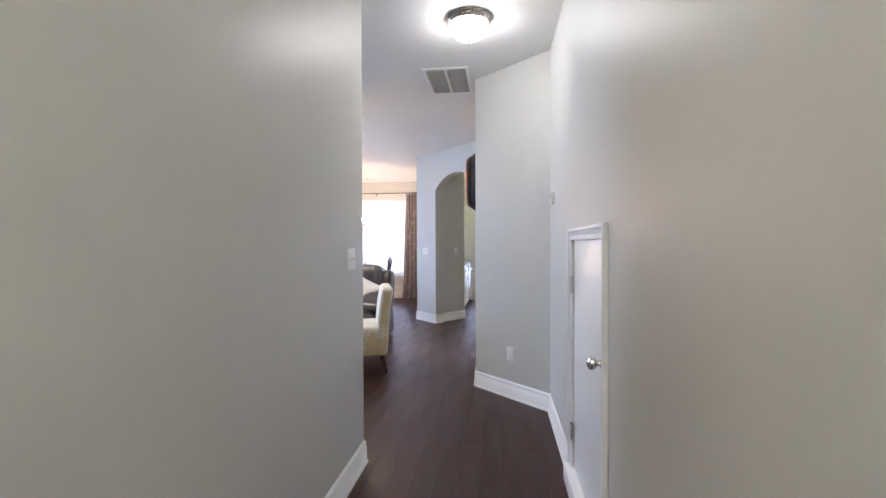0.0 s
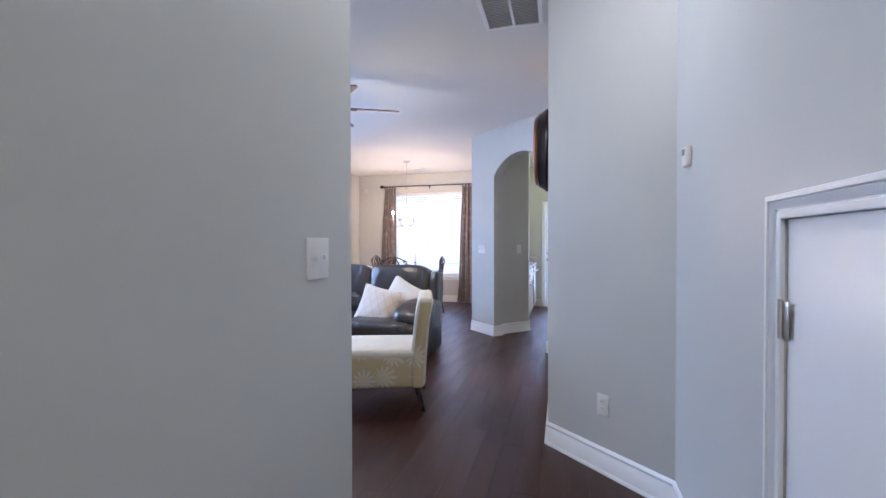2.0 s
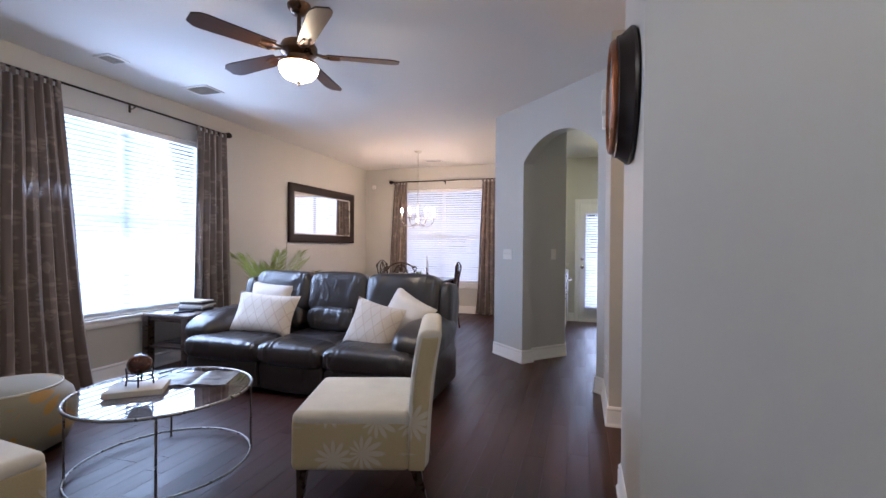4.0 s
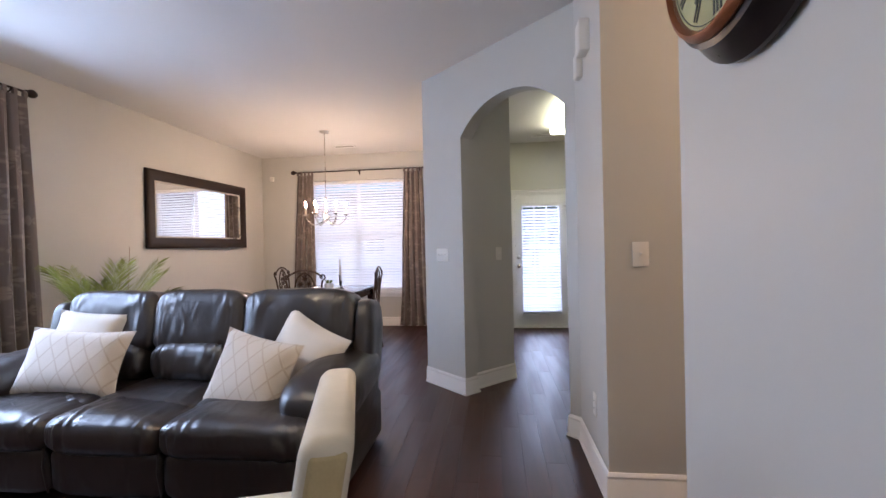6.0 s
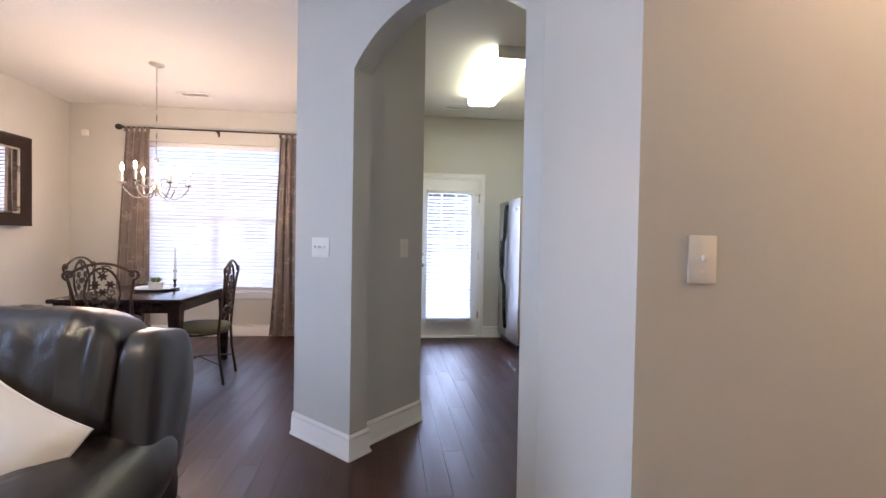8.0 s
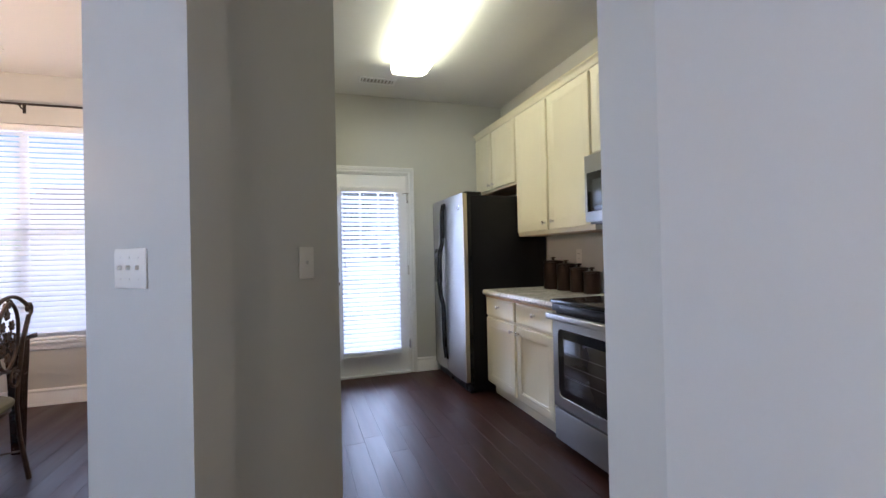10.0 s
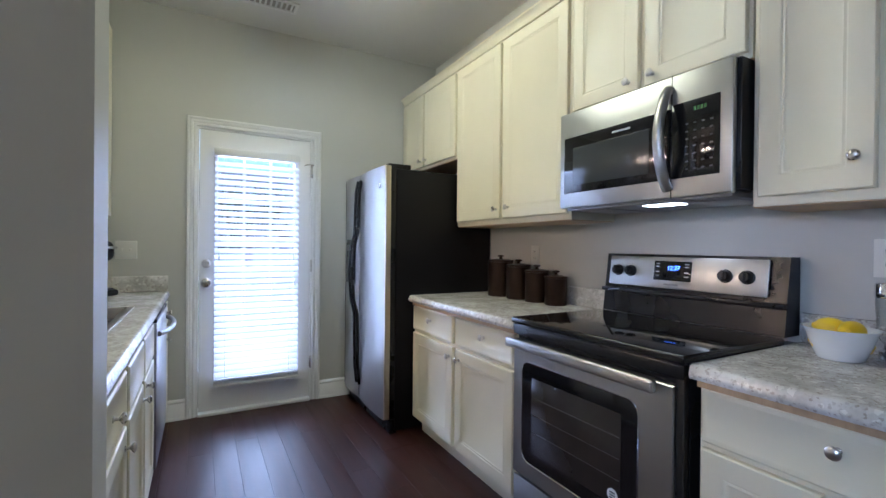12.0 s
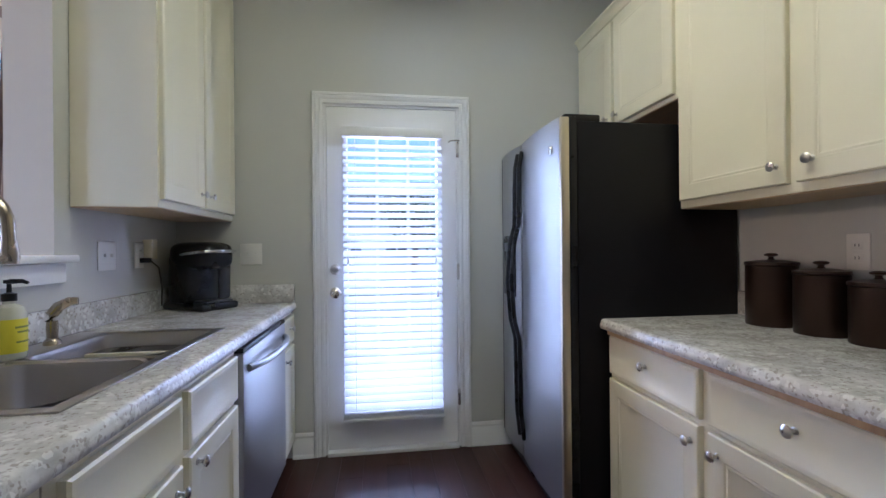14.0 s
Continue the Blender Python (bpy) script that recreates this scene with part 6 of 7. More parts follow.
SILVER = surf("aged_silver_metal", (0.30, 0.28, 0.25), 0.3, 1.0, var=0.06, scale=20, relief=0)
coffee_table()
TT = 0.4505
o = thing("book", "pale hardback book lying on the glass table", "book", pose(-1.99, 3.84, TT, 0, 0, 38))
part("cover", bx(-0.14, 0.14, -0.10, 0.10, 0.0, 0.034, 0.003), surf("book_linen", (0.50, 0.46, 0.38), 0.7, relief=0.3), o)
part("pages", bx(-0.142, 0.135, -0.103, 0.095, 0.005, 0.029), surf("book_pages", (0.68, 0.64, 0.55), 0.8, fine=300, stretch=(1, 1, 20)), o, "", False)
o = thing("decorative_ball", "brown ball on a small dark metal stand", "ornament", pose(-2.0, 3.86, TT + 0.0345))
b = bmesh.new()
puff(b, (0, 0, 0.115), (0.062, 0.062, 0.058), 1.0, 1.0, 28, 16, 0.03, 20)
part("ball", b, surf("mottled_brown_ball", (0.075, 0.028, 0.018), 0.22, var=0.5, scale=22), o)
for k in range(4):
    a = radians(45 + 90 * k)
    c, s = math.cos(a), math.sin(a)
    part("leg", tube(bmesh.new(), [(0.066 * c, 0.066 * s, 0.0), (0.060 * c, 0.060 * s, 0.05), (0.066 * c, 0.066 * s, 0.10)], 0.0045, 8), BRONZE, o)
for z in (0.038, 0.078):
    part("ring", tube(bmesh.new(), [(0.062 * math.cos(q), 0.062 * math.sin(q), z) for q in [2 * math.pi * k / 28 for k in range(28)]], 0.0035, 6, True), BRONZE, o)
o = thing("magazine", "open magazine lying on the glass table", "magazine", pose(-1.87, 4.13, TT, 0, 0, 25))
mg = surf("magazine_print", (0.24, 0.24, 0.24), 0.35, var=0.85, scale=14, relief=0)
for s in (-1, 1):
    b = bmesh.new()
    rows = []
    for k in range(9):
        x = s * 0.21 * k / 8
        z = 0.004 + 0.012 * math.sin(math.pi * min(1, k / 5)) * (1 - k / 12)
        rows.append([b.verts.new((x, y, zz)) for y, zz in ((-0.14, z), (0.14, z), (0.14, 0.0005), (-0.14, 0.0005))])
    for a, c in zip(rows, rows[1:]):
        for k in range(4):
            b.faces.new((a[k], a[(k + 1) % 4], c[(k + 1) % 4], c[k]))
    b.faces.new(rows[0])
    b.faces.new(rows[-1][::-1])
    bmesh.ops.recalc_face_normals(b, faces=b.faces[:])
    pg = part("page_stack", b, mg, o)
    for k, (x, y, ww) in enumerate(((0.05, 0.10, 0.12), (0.05, 0.085, 0.10), (0.05, -0.05, 0.13), (0.05, -0.065, 0.11), (0.05, -0.08, 0.12))):
        part("print_bar", bx(min(s * x, s * (x + ww)), max(s * x, s * (x + ww)), y, y + 0.006, 0.0172, 0.0176), BLACK, pg, "", False)


def end_table():
    o = thing("end_table", "dark wooden end table with a lower shelf", "end table", pose(-3.76, 5.26, 0))
    w, d, h = 0.57, 0.56, 0.60
    part("tabletop", bx(0, w, 0, d, h - 0.03, h, 0.005), GREYTOP, o, "greyish worn wooden top")
    part("shelf", bx(0.02, w - 0.02, 0.02, d - 0.02, 0.26, 0.285, 0.003), DARKWOOD, o)
    part("apron", bx(0.02, w - 0.02, 0.015, 0.033, h - 0.075, h - 0.031), DARKWOOD, o, "", False)
    for x in (0.0, w - 0.075):
        for y in (0.0, d - 0.075):
            part("leg", bx(x, x + 0.075, y, y + 0.075, 0.0, h - 0.0305, 0.004), DARKWOOD, o)


GREYTOP = surf("worn_grey_brown_wood", (0.13, 0.095, 0.08), 0.3, var=0.25, scale=4, stretch=(1, 8, 1))
end_table()
rnd = random.Random(4)
z = 0.601
for k, (col, t) in enumerate((((0.02, 0.02, 0.022), 0.026), ((0.30, 0.29, 0.28), 0.020), ((0.55, 0.54, 0.52), 0.016), ((0.025, 0.02, 0.02), 0.024), ((0.42, 0.40, 0.36), 0.014))):
    o = thing("book", "stacked book or case on the end table" if k else "black book at the bottom of the stack", "book", pose(-3.44 + rnd.uniform(-0.012, 0.012), 5.62 + rnd.uniform(-0.01, 0.01), z, 0, 0, 12 + rnd.uniform(-7, 7)), "books on the end table")
    part("cover", bx(-0.13, 0.13, -0.095, 0.095, 0, t, 0.002), surf("book_cover", col, 0.35, relief=0), o)
    part("pages", bx(-0.125, 0.125, -0.09, 0.0965, 0.003, t - 0.003), surf("stack_pages", (0.60, 0.57, 0.5), 0.8, relief=0), o, "", False)
    z += t + 0.0005
o = thing("remote_control", "black remote control on the end table", "remote control", pose(-3.40, 5.42, 0.6005, 0, 0, 60))
part("body", bx(-0.09, 0.09, -0.022, 0.022, 0, 0.018, 0.006), BLACK, o)


def palm():
    o = thing("potted_palm", "green potted palm behind the sofa", "plant", pose(-3.18, 6.42, 0))
    part("pot", lathe(bmesh.new(), [(0.0, 0.0), (0.13, 0.0), (0.14, 0.02), (0.175, 0.30), (0.185, 0.32), (0.17, 0.33), (0.15, 0.30), (0.0, 0.29)], 28), surf("dark_planter", (0.05, 0.04, 0.035), 0.4), o)
    rnd = random.Random(8)
    for k in range(14):
        a = 2 * math.pi * k / 14 + rnd.uniform(-0.2, 0.2)
        reach, top = rnd.uniform(0.34, 0.64), rnd.uniform(1.00, 1.27)
        if math.cos(a) < -0.2:
            reach = min(reach, 0.58)
        if math.sin(a) < -0.2:
            reach *= 0.55
        droop = rnd.uniform(0.0, 0.09)
        pts = []
        for j in range(15):
            t = j / 14
            r = reach * t ** 1.25
            pts.append(Vector((0.02 * math.cos(a) + r * math.cos(a), 0.02 * math.sin(a) + r * math.sin(a), 0.29 + (top - 0.29) * t ** 0.75 - droop * max(0, t - 0.6) * 2.2)))
        b = tube(bmesh.new(), pts, [0.007 * (1 - 0.8 * j / 14) for j in range(15)], 6)
        for j in range(4, 15):
            d = (pts[j] - pts[j - 1]).normalized()
            side = d.cross(Vector((0, 0, 1))).normalized()
            for half in (0.0, 0.33, 0.67):
                p = pts[j - 1].lerp(pts[j], half)
                ln = 0.20 * math.sin(math.pi * (0.12 + 0.80 * (j - 4) / 11)) ** 0.7 + 0.02
                for s in (-1, 1):
                    w = d * 0.0068
                    dirn = (side * s * 0.55 + d * 0.9 + Vector((0, 0, rnd.uniform(-0.12, 0.12)))).normalized()
                    m1, m2 = p + dirn * ln * 0.45, p + dirn * ln - Vector((0, 0, ln * 0.12))
                    vs = [b.verts.new(q) for q in (p - w * 0.3, p + w * 0.3, m1 + w, m2, m1 - w)]
                    b.faces.new(vs)
        f = part("frond", b, LEAF, o)
    part("dry_stem", tube(bmesh.new(), [(0.16, 0.03, 0.29), (0.18, 0.03, 0.8), (0.215, 0.03, 1.33)], [0.004, 0.003, 0.0015], 6), surf("dry_stem", (0.22, 0.14, 0.06), 0.7, relief=0), o)


palm()


def wall_mirror():
    y0, y1, z0, z1 = 7.64, 9.475, 1.33, 2.242
    w, h, e = y1 - y0, z1 - z0, 0.125
    o = thing("wall_mirror", "wide wall mirror in a dark wooden frame", "mirror", pose(XW + 0.002, y0, z0, 0, 0, 87.4))
    b = bmesh.new()
    prof = [(0.0, 0.0), (0.0, -0.030), (0.012, -0.042), (0.035, -0.046), (0.075, -0.036), (e - 0.012, -0.026), (e, -0.020), (e, -0.004)]
    rows = [[b.verts.new(p) for p in ((i, y, i), (w - i, y, i), (w - i, y, h - i), (i, y, h - i))] for i, y in prof]
    for a, c in zip(rows, rows[1:]):
        for k in range(4):
            b.faces.new((a[k], a[(k + 1) % 4], c[(k + 1) % 4], c[k]))
    bmesh.ops.recalc_face_normals(b, faces=b.faces[:])
    part("frame", b, FRAMEWOOD, o)
    b = bmesh.new()
    prof = [(e, -0.018), (e + 0.006, -0.023), (e + 0.016, -0.020), (e + 0.020, -0.012)]
    rows = [[b.verts.new(p) for p in ((i, y, i), (w - i, y, i), (w - i, y, h - i), (i, y, h - i))] for i, y in prof]
    for a, c in zip(rows, rows[1:]):
        for k in range(4):
            b.faces.new((a[k], a[(k + 1) % 4], c[(k + 1) % 4], c[k]))
    part("inner_trim", b, surf("champagne_trim", (0.50, 0.44, 0.34), 0.3, 0.8), o, "silver inner bead")
    part("glass", bx(e + 0.004, w - e - 0.004, -0.011, -0.005, e + 0.004, h - e - 0.004), MIRROR, o, "mirror glass")


wall_mirror()


def wall_clock():
    o = thing("wall_clock", "large round wall clock with a copper bezel", "clock", pose(0.603, 4.085, 1.945, 0, 0, -90) @ pose(0, 0, 0, 90, 0, 0))
    R = 0.29
    part("case", lathe(bmesh.new(), [(0.0, 0.0), (R - 0.012, 0.0), (R, 0.010), (R, 0.022), (R - 0.016, 0.040), (R - 0.030, 0.060), (R - 0.034, 0.074), (R - 0.050, 0.080), (R - 0.060, 0.070)], 56), CLOCKCASE, o, "dark bronze case")
    part("bezel", lathe(bmesh.new(), [(R - 0.050, 0.076), (R - 0.046, 0.086), (R - 0.054, 0.098), (R - 0.064, 0.102), (R - 0.072, 0.094), (R - 0.076, 0.070)], 56), COPPER, o, "worn copper bezel")
    dial = part("dial", lathe(bmesh.new(), [(0.0, 0.084), (R - 0.070, 0.084), (R - 0.070, 0.078)], 56), surf("aged_clock_dial", (0.56, 0.53, 0.28), 0.5, var=0.2, scale=7), o, "aged cream dial")
    for k in range(12):
        a = radians(30 * k)
        n = 3 if k % 3 == 0 else 2
        for q in range(n):
            part("hour_mark", bx(-0.004 + (q - (n - 1) / 2) * 0.014, 0.004 + (q - (n - 1) / 2) * 0.014, 0.150, 0.200, 0.0845, 0.0855), BLACK, dial, "", False, pose(0, 0, 0, 0, 0, -30 * k))
    part("track_ring", tube(bmesh.new(), [(0.208 * math.cos(a), 0.208 * math.sin(a), 0.0850) for a in [2 * math.pi * k / 60 for k in range(60)]], 0.0014, 4, True), BLACK, dial)
    for ang, ln, wd in ((28, 0.105, 0.010), (215, 0.165, 0.007)):
        part("pointer", bx(-wd / 2, wd / 2, -0.03, ln, 0.0865, 0.088, 0.0005), BLACK, dial, "", False, pose(0, 0, 0, 0, 0, -ang))
    part("pivot", lathe(bmesh.new(), [(0.0, 0.0855), (0.010, 0.0855), (0.010, 0.090), (0.0, 0.091)], 16), BRONZE, dial)
    g = part("glass", lathe(bmesh.new(), [(0.0, 0.0955), (R - 0.074, 0.0945)], 48), PANE, o, "clear dial glass")
    g.visible_shadow = False


CLOCKCASE = surf("dark_clock_case", (0.020, 0.014, 0.014), 0.32, 0.3, var=0.3, scale=10)
wall_clock()


def ceiling_fan():
    o = thing("ceiling_fan", "five-blade brown ceiling fan with a lit bowl, at rest", "ceiling fan", pose(-1.37, 4.44, 0))
    part("canopy", lathe(bmesh.new(), [(0.0, H), (0.075, H), (0.072, H - 0.02), (0.045, H - 0.055), (0.018, H - 0.062), (0.0, H - 0.062)], 28), FANMETAL, o)
    part("downrod", tube(bmesh.new(), [(0, 0, H - 0.06), (0, 0, 2.60)], 0.013, 12), FANMETAL, o)
    part("motor_housing", lathe(bmesh.new(), [(0.0, 2.62), (0.035, 2.62), (0.06, 2.605), (0.105, 2.59), (0.118, 2.565), (0.118, 2.535), (0.10, 2.515), (0.075, 2.505), (0.07, 2.48), (0.09, 2.465), (0.0, 2.465)], 36), FANMETAL, o)
    part("light_ring", lathe(bmesh.new(), [(0.09, 2.466), (0.122, 2.462), (0.126, 2.450), (0.118, 2.444), (0.0, 2.450)], 36), FANMETAL, o)
    part("light_bowl", lathe(bmesh.new(), [(0.120, 2.446), (0.123, 2.436), (0.115, 2.405), (0.090, 2.375), (0.050, 2.356), (0.0, 2.350)], 36), FAN_BOWL, o, "lit alabaster glass bowl")
    part("finial", lathe(bmesh.new(), [(0.0, 2.352), (0.014, 2.348), (0.016, 2.342), (0.007, 2.334), (0.010, 2.326), (0.0, 2.318)], 14), BRONZE, o)
    n = 12
    for k in range(5):
        m = pose(0, 0, 2.523, 0, 0, 28 + 72 * k) @ pose(0, 0, 0, 11, 0, 0)
        bm = bmesh.new()
        outline = []
        for j in range(n + 1):
            t = j / n
            outline.append((0.175 + 0.475 * t, 0.052 + 0.020 * t - (0.035 * max(0, t - 0.9) / 0.1) ** 1.0))
        pts = outline + [(x, -y) for x, y in reversed(outline)]
        prism(bm, pts, -0.004, 0.004)
        bl = part("blade", bm, BLADE, o, "dark walnut blade", True, m)
        b = tube(bmesh.new(), [(0.10, 0.0, 0.012), (0.15, 0.022, -0.002), (0.20, 0.030, -0.008), (0.26, 0.018, -0.008)], 0.008, 8)
        tube(b, [(0.10, 0.0, 0.012), (0.15, -0.022, -0.002), (0.20, -0.030, -0.008), (0.26, -0.018, -0.008)], 0.008, 8)
        part("blade_iron", b, FANMETAL, bl, "aged bronze blade iron")
    part("pull_chain", tube(bmesh.new(), [(0.07, -0.07, 2.46), (0.072, -0.072, 2.34)], 0.0015, 5), FANMETAL, o)


FANMETAL = surf("aged_fan_bronze", (0.16, 0.09, 0.05), 0.3, 0.8, var=0.3, scale=12)
BLADE = surf("walnut_blade", (0.055, 0.020, 0.009), 0.4, var=0.3, scale=3, fine=40, stretch=(1, 10, 10))
ceiling_fan()

# ---- dining room ----


def dining_table():
    x0, x1, y0, y1, h = -2.56, -1.60, 7.98, 9.16, 0.76
    o = thing("dining_table", "dark espresso wooden dining table", "table", pose((x0 + x1) / 2, (y0 + y1) / 2, 0))
    hw, hd = (x1 - x0) / 2, (y1 - y0) / 2
    part("tabletop", box(bmesh.new(), -hw, hw, -hd, hd, h - 0.032, h, 0.006, 3), TABLEWOOD, o)
    b = bmesh.new()
    for a in ((-hw + 0.07, hw - 0.07, -hd + 0.055, -hd + 0.075), (-hw + 0.07, hw - 0.07, hd - 0.075, hd - 0.055), (-hw + 0.055, -hw + 0.075, -hd + 0.075, hd - 0.075), (hw - 0.075, hw - 0.055, -hd + 0.075, hd - 0.075)):
        box(b, *a, h - 0.115, h - 0.0325)
    part("apron", b, TABLEWOOD, o, "", False)
    for sx in (-1, 1):
        for sy in (-1, 1):
            b = bmesh.new()
            cx, cy = sx * (hw - 0.075), sy * (hd - 0.075)
            rows = [[b.verts.new((cx + dx * r, cy + dy * r, z)) for dx, dy in ((-1, -1), (1, -1), (1, 1), (-1, 1))] for z, r in ((0.0, 0.026), (0.45, 0.036), (0.60, 0.042), (h - 0.033, 0.045))]
            for a, c in zip(rows, rows[1:]):
                for k in range(4):
                    b.faces.new((a[k], a[(k + 1) % 4], c[(k + 1) % 4], c[k]))
            b.faces.new(rows[0][::-1])
            b.faces.new(rows[-1])
            part("leg", b, TABLEWOOD, o, "", False)


dining_table()


def spiral(cx, cz, r0, turns, start, sgn, y=0.0, n=20):
    out = []
    for k in range(n + 1):
        t = k / n
        a = start + sgn * turns * 2 * math.pi * t
        r = r0 * (1 - 0.78 * t)
        out.append((cx + r * math.cos(a), y, cz + r * math.sin(a)))
    return out


def dining_chair(label, m):
    o = thing("dining_chair", label, "chair", m, "chairs round the dining table")
    zs = 0.46
    b = bmesh.new()
    puff(b, (0, 0, zs + 0.005), (0.235, 0.225, 0.038), 0.7, 0.75, 36, 12)
    part("seat", b, SEATCLOTH, o, "olive upholstered seat")
    part("seat_ring", tube(bmesh.new(), [(0.225 * math.cos(a), 0.215 * math.sin(a), zs - 0.028) for a in [2 * math.pi * k / 36 for k in range(36)]], 0.010, 8, True), CHAIRMETAL, o)
    for x in (-0.185, 0.185):
        part("leg", tube(bmesh.new(), [(x * 0.95, -0.16, zs - 0.03), (x * 1.10, -0.205, zs - 0.16), (x * 0.95, -0.185, 0.16), (x * 1.08, -0.205, 0.03), (x * 1.14, -0.215, 0.006)], [0.013, 0.013, 0.011, 0.011, 0.014], 8), CHAIRMETAL, o)
        part("leg", tube(bmesh.new(), [(x, 0.19, zs - 0.03), (x * 1.02, 0.20, 0.25), (x * 1.06, 0.235, 0.006)], [0.012, 0.011, 0.013], 8), CHAIRMETAL, o)
        s = 1 if x > 0 else -1
        part("back_post", tube(bmesh.new(), [(x, 0.19, zs - 0.03), (x * 0.95, 0.205, zs + 0.14), (x * 0.92, 0.225, zs + 0.33), (x * 1.05, 0.245, zs + 0.47)], 0.011, 8), CHAIRMETAL, o)
        part("post_scroll", tube(bmesh.new(), spiral(x * 1.05 - s * 0.005, zs + 0.505, 0.040, 1.15, -math.pi / 2, s, 0.246), 0.009, 8), CHAIRMETAL, o)
        part("under_scroll", tube(bmesh.new(), spiral(x * 0.55, zs - 0.085, 0.055, 1.0, math.pi / 2, -s, -0.18), 0.006, 8), CHAIRMETAL, o)
        part("back_scroll", tube(bmesh.new(), spiral(x * 0.62, zs + 0.13, 0.060, 1.2, math.pi / 2, s, 0.215), 0.007, 8), CHAIRMETAL, o)
    top = [(0.205 * u, 0.246, zs + 0.50 + 0.085 * (1 - u * u)) for u in [-0.95 + 1.9 * k / 18 for k in range(19)]]
    part("crest_rail", tube(bmesh.new(), top, 0.010, 8), CHAIRMETAL, o)
    oval = [(0.105 * math.cos(a), 0.232 + 0.03 * math.sin(a) * 0.3, zs + 0.375 + 0.175 * math.sin(a)) for a in [2 * math.pi * k / 40 for k in range(40)]]
    part("back_oval", tube(bmesh.new(), oval, 0.009, 8, True), CHAIRMETAL, o)
    part("lower_rail", tube(bmesh.new(), [(-0.17, 0.207, zs + 0.16), (0, 0.203, zs + 0.19), (0.17, 0.207, zs + 0.16)], 0.009, 8), CHAIRMETAL, o)
    for k, (x, z) in enumerate(((0, 0.375), (0.045, 0.43), (-0.045, 0.43), (0.045, 0.32), (-0.045, 0.32), (0, 0.49), (0, 0.26))):
        b = bmesh.new()
        rim = [[b.verts.new((x + r * math.cos(a), y, zs + z + r * math.sin(a))) for a, r in [(2 * math.pi * q / 36 + k, f * (0.026 + 0.008 * math.cos(6 * 2 * math.pi * q / 36))) for q in range(36)]] for y, f in ((0.224, 0.75), (0.230, 1.0), (0.236, 0.75))]
        for p, s2 in zip(rim, rim[1:]):
            for q in range(36):
                b.faces.new((p[q], p[(q + 1) % 36], s2[(q + 1) % 36], s2[q]))
        b.faces.new(rim[0][::-1])
        b.faces.new(rim[-1])
        bmesh.ops.recalc_face_normals(b, faces=b.faces[:])
        part("rosette", b, CHAIRMETAL, o, "cast metal flower")
    for k, (x, z, s) in enumerate(((0.055, 0.375, 1), (-0.055, 0.375, -1), (0.02, 0.54, 1), (-0.02, 0.54, -1))):
        part("vine_scroll", tube(bmesh.new(), spiral(x, zs + z, 0.032, 1.1, k, s, 0.232, 14), 0.005, 6), CHAIRMETAL, o)
    part("stretcher", tube(bmesh.new(), [(-0.19, -0.19, 0.17), (0, 0.0, 0.20), (0.19, 0.21, 0.17)], 0.006, 6), CHAIRMETAL, o)
    part("stretcher", tube(bmesh.new(), [(0.19, -0.19, 0.17), (0, 0.0, 0.213), (-0.19, 0.21, 0.17)], 0.006, 6), CHAIRMETAL, o)
    return o


SEATCLOTH = surf("olive_seat_cloth", (0.13, 0.115, 0.055), 0.7, var=0.2, scale=8, fine=200, relief=0.4)
CHAIRMETAL = surf("antique_brown_metal", (0.075, 0.045, 0.030), 0.38, 0.6, var=0.35, scale=14)
dc = dining_chair("ornate brown metal dining chair with an olive seat", pose(-1.63, 8.42, 0, 0, 0, -86))
copy_thing(dc, pose(-2.13, 8.03, 0, 0, 0, -163))
copy_thing(dc, pose(-2.54, 8.72, 0, 0, 0, 92))

o = thing("serving_plate", "white plate on the dining table", "plate", pose(-2.10, 8.62, 0.7605))
part("dish", lathe(bmesh.new(), [(0.0, 0.004), (0.09, 0.0), (0.15, 0.012), (0.185, 0.024), (0.182, 0.028), (0.14, 0.018), (0.0, 0.010)], 40), surf("white_glaze", (0.72, 0.72, 0.70), 0.2, relief=0), o)
o = thing("small_planter", "small white pot with a green succulent", "plant", pose(-2.10, 8.62, 0.7715))
part("pot", lathe(bmesh.new(), [(0.0, 0.0), (0.055, 0.0), (0.062, 0.06), (0.055, 0.062), (0.0, 0.055)], 24), surf("pot_glaze", (0.62, 0.60, 0.56), 0.3, relief=0), o)
b = bmesh.new()
rnd = random.Random(2)
for k in range(34):
    a, t = rnd.uniform(0, 6.28), rnd.uniform(0.2, 1.1)
    p = Vector((0.02 * math.cos(a), 0.02 * math.sin(a), 0.055))
    d = Vector((math.cos(a) * t, math.sin(a) * t, 1.0)).normalized() * rnd.uniform(0.04, 0.075)
    sd = Vector((-math.sin(a), math.cos(a), 0)) * 0.009
    vs = [b.verts.new(q) for q in (p - sd * 0.4, p + sd * 0.4, p + d * 0.55 + sd, p + d, p + d * 0.55 - sd)]
    b.faces.new(vs)
part("leaves", b, LEAF, o)
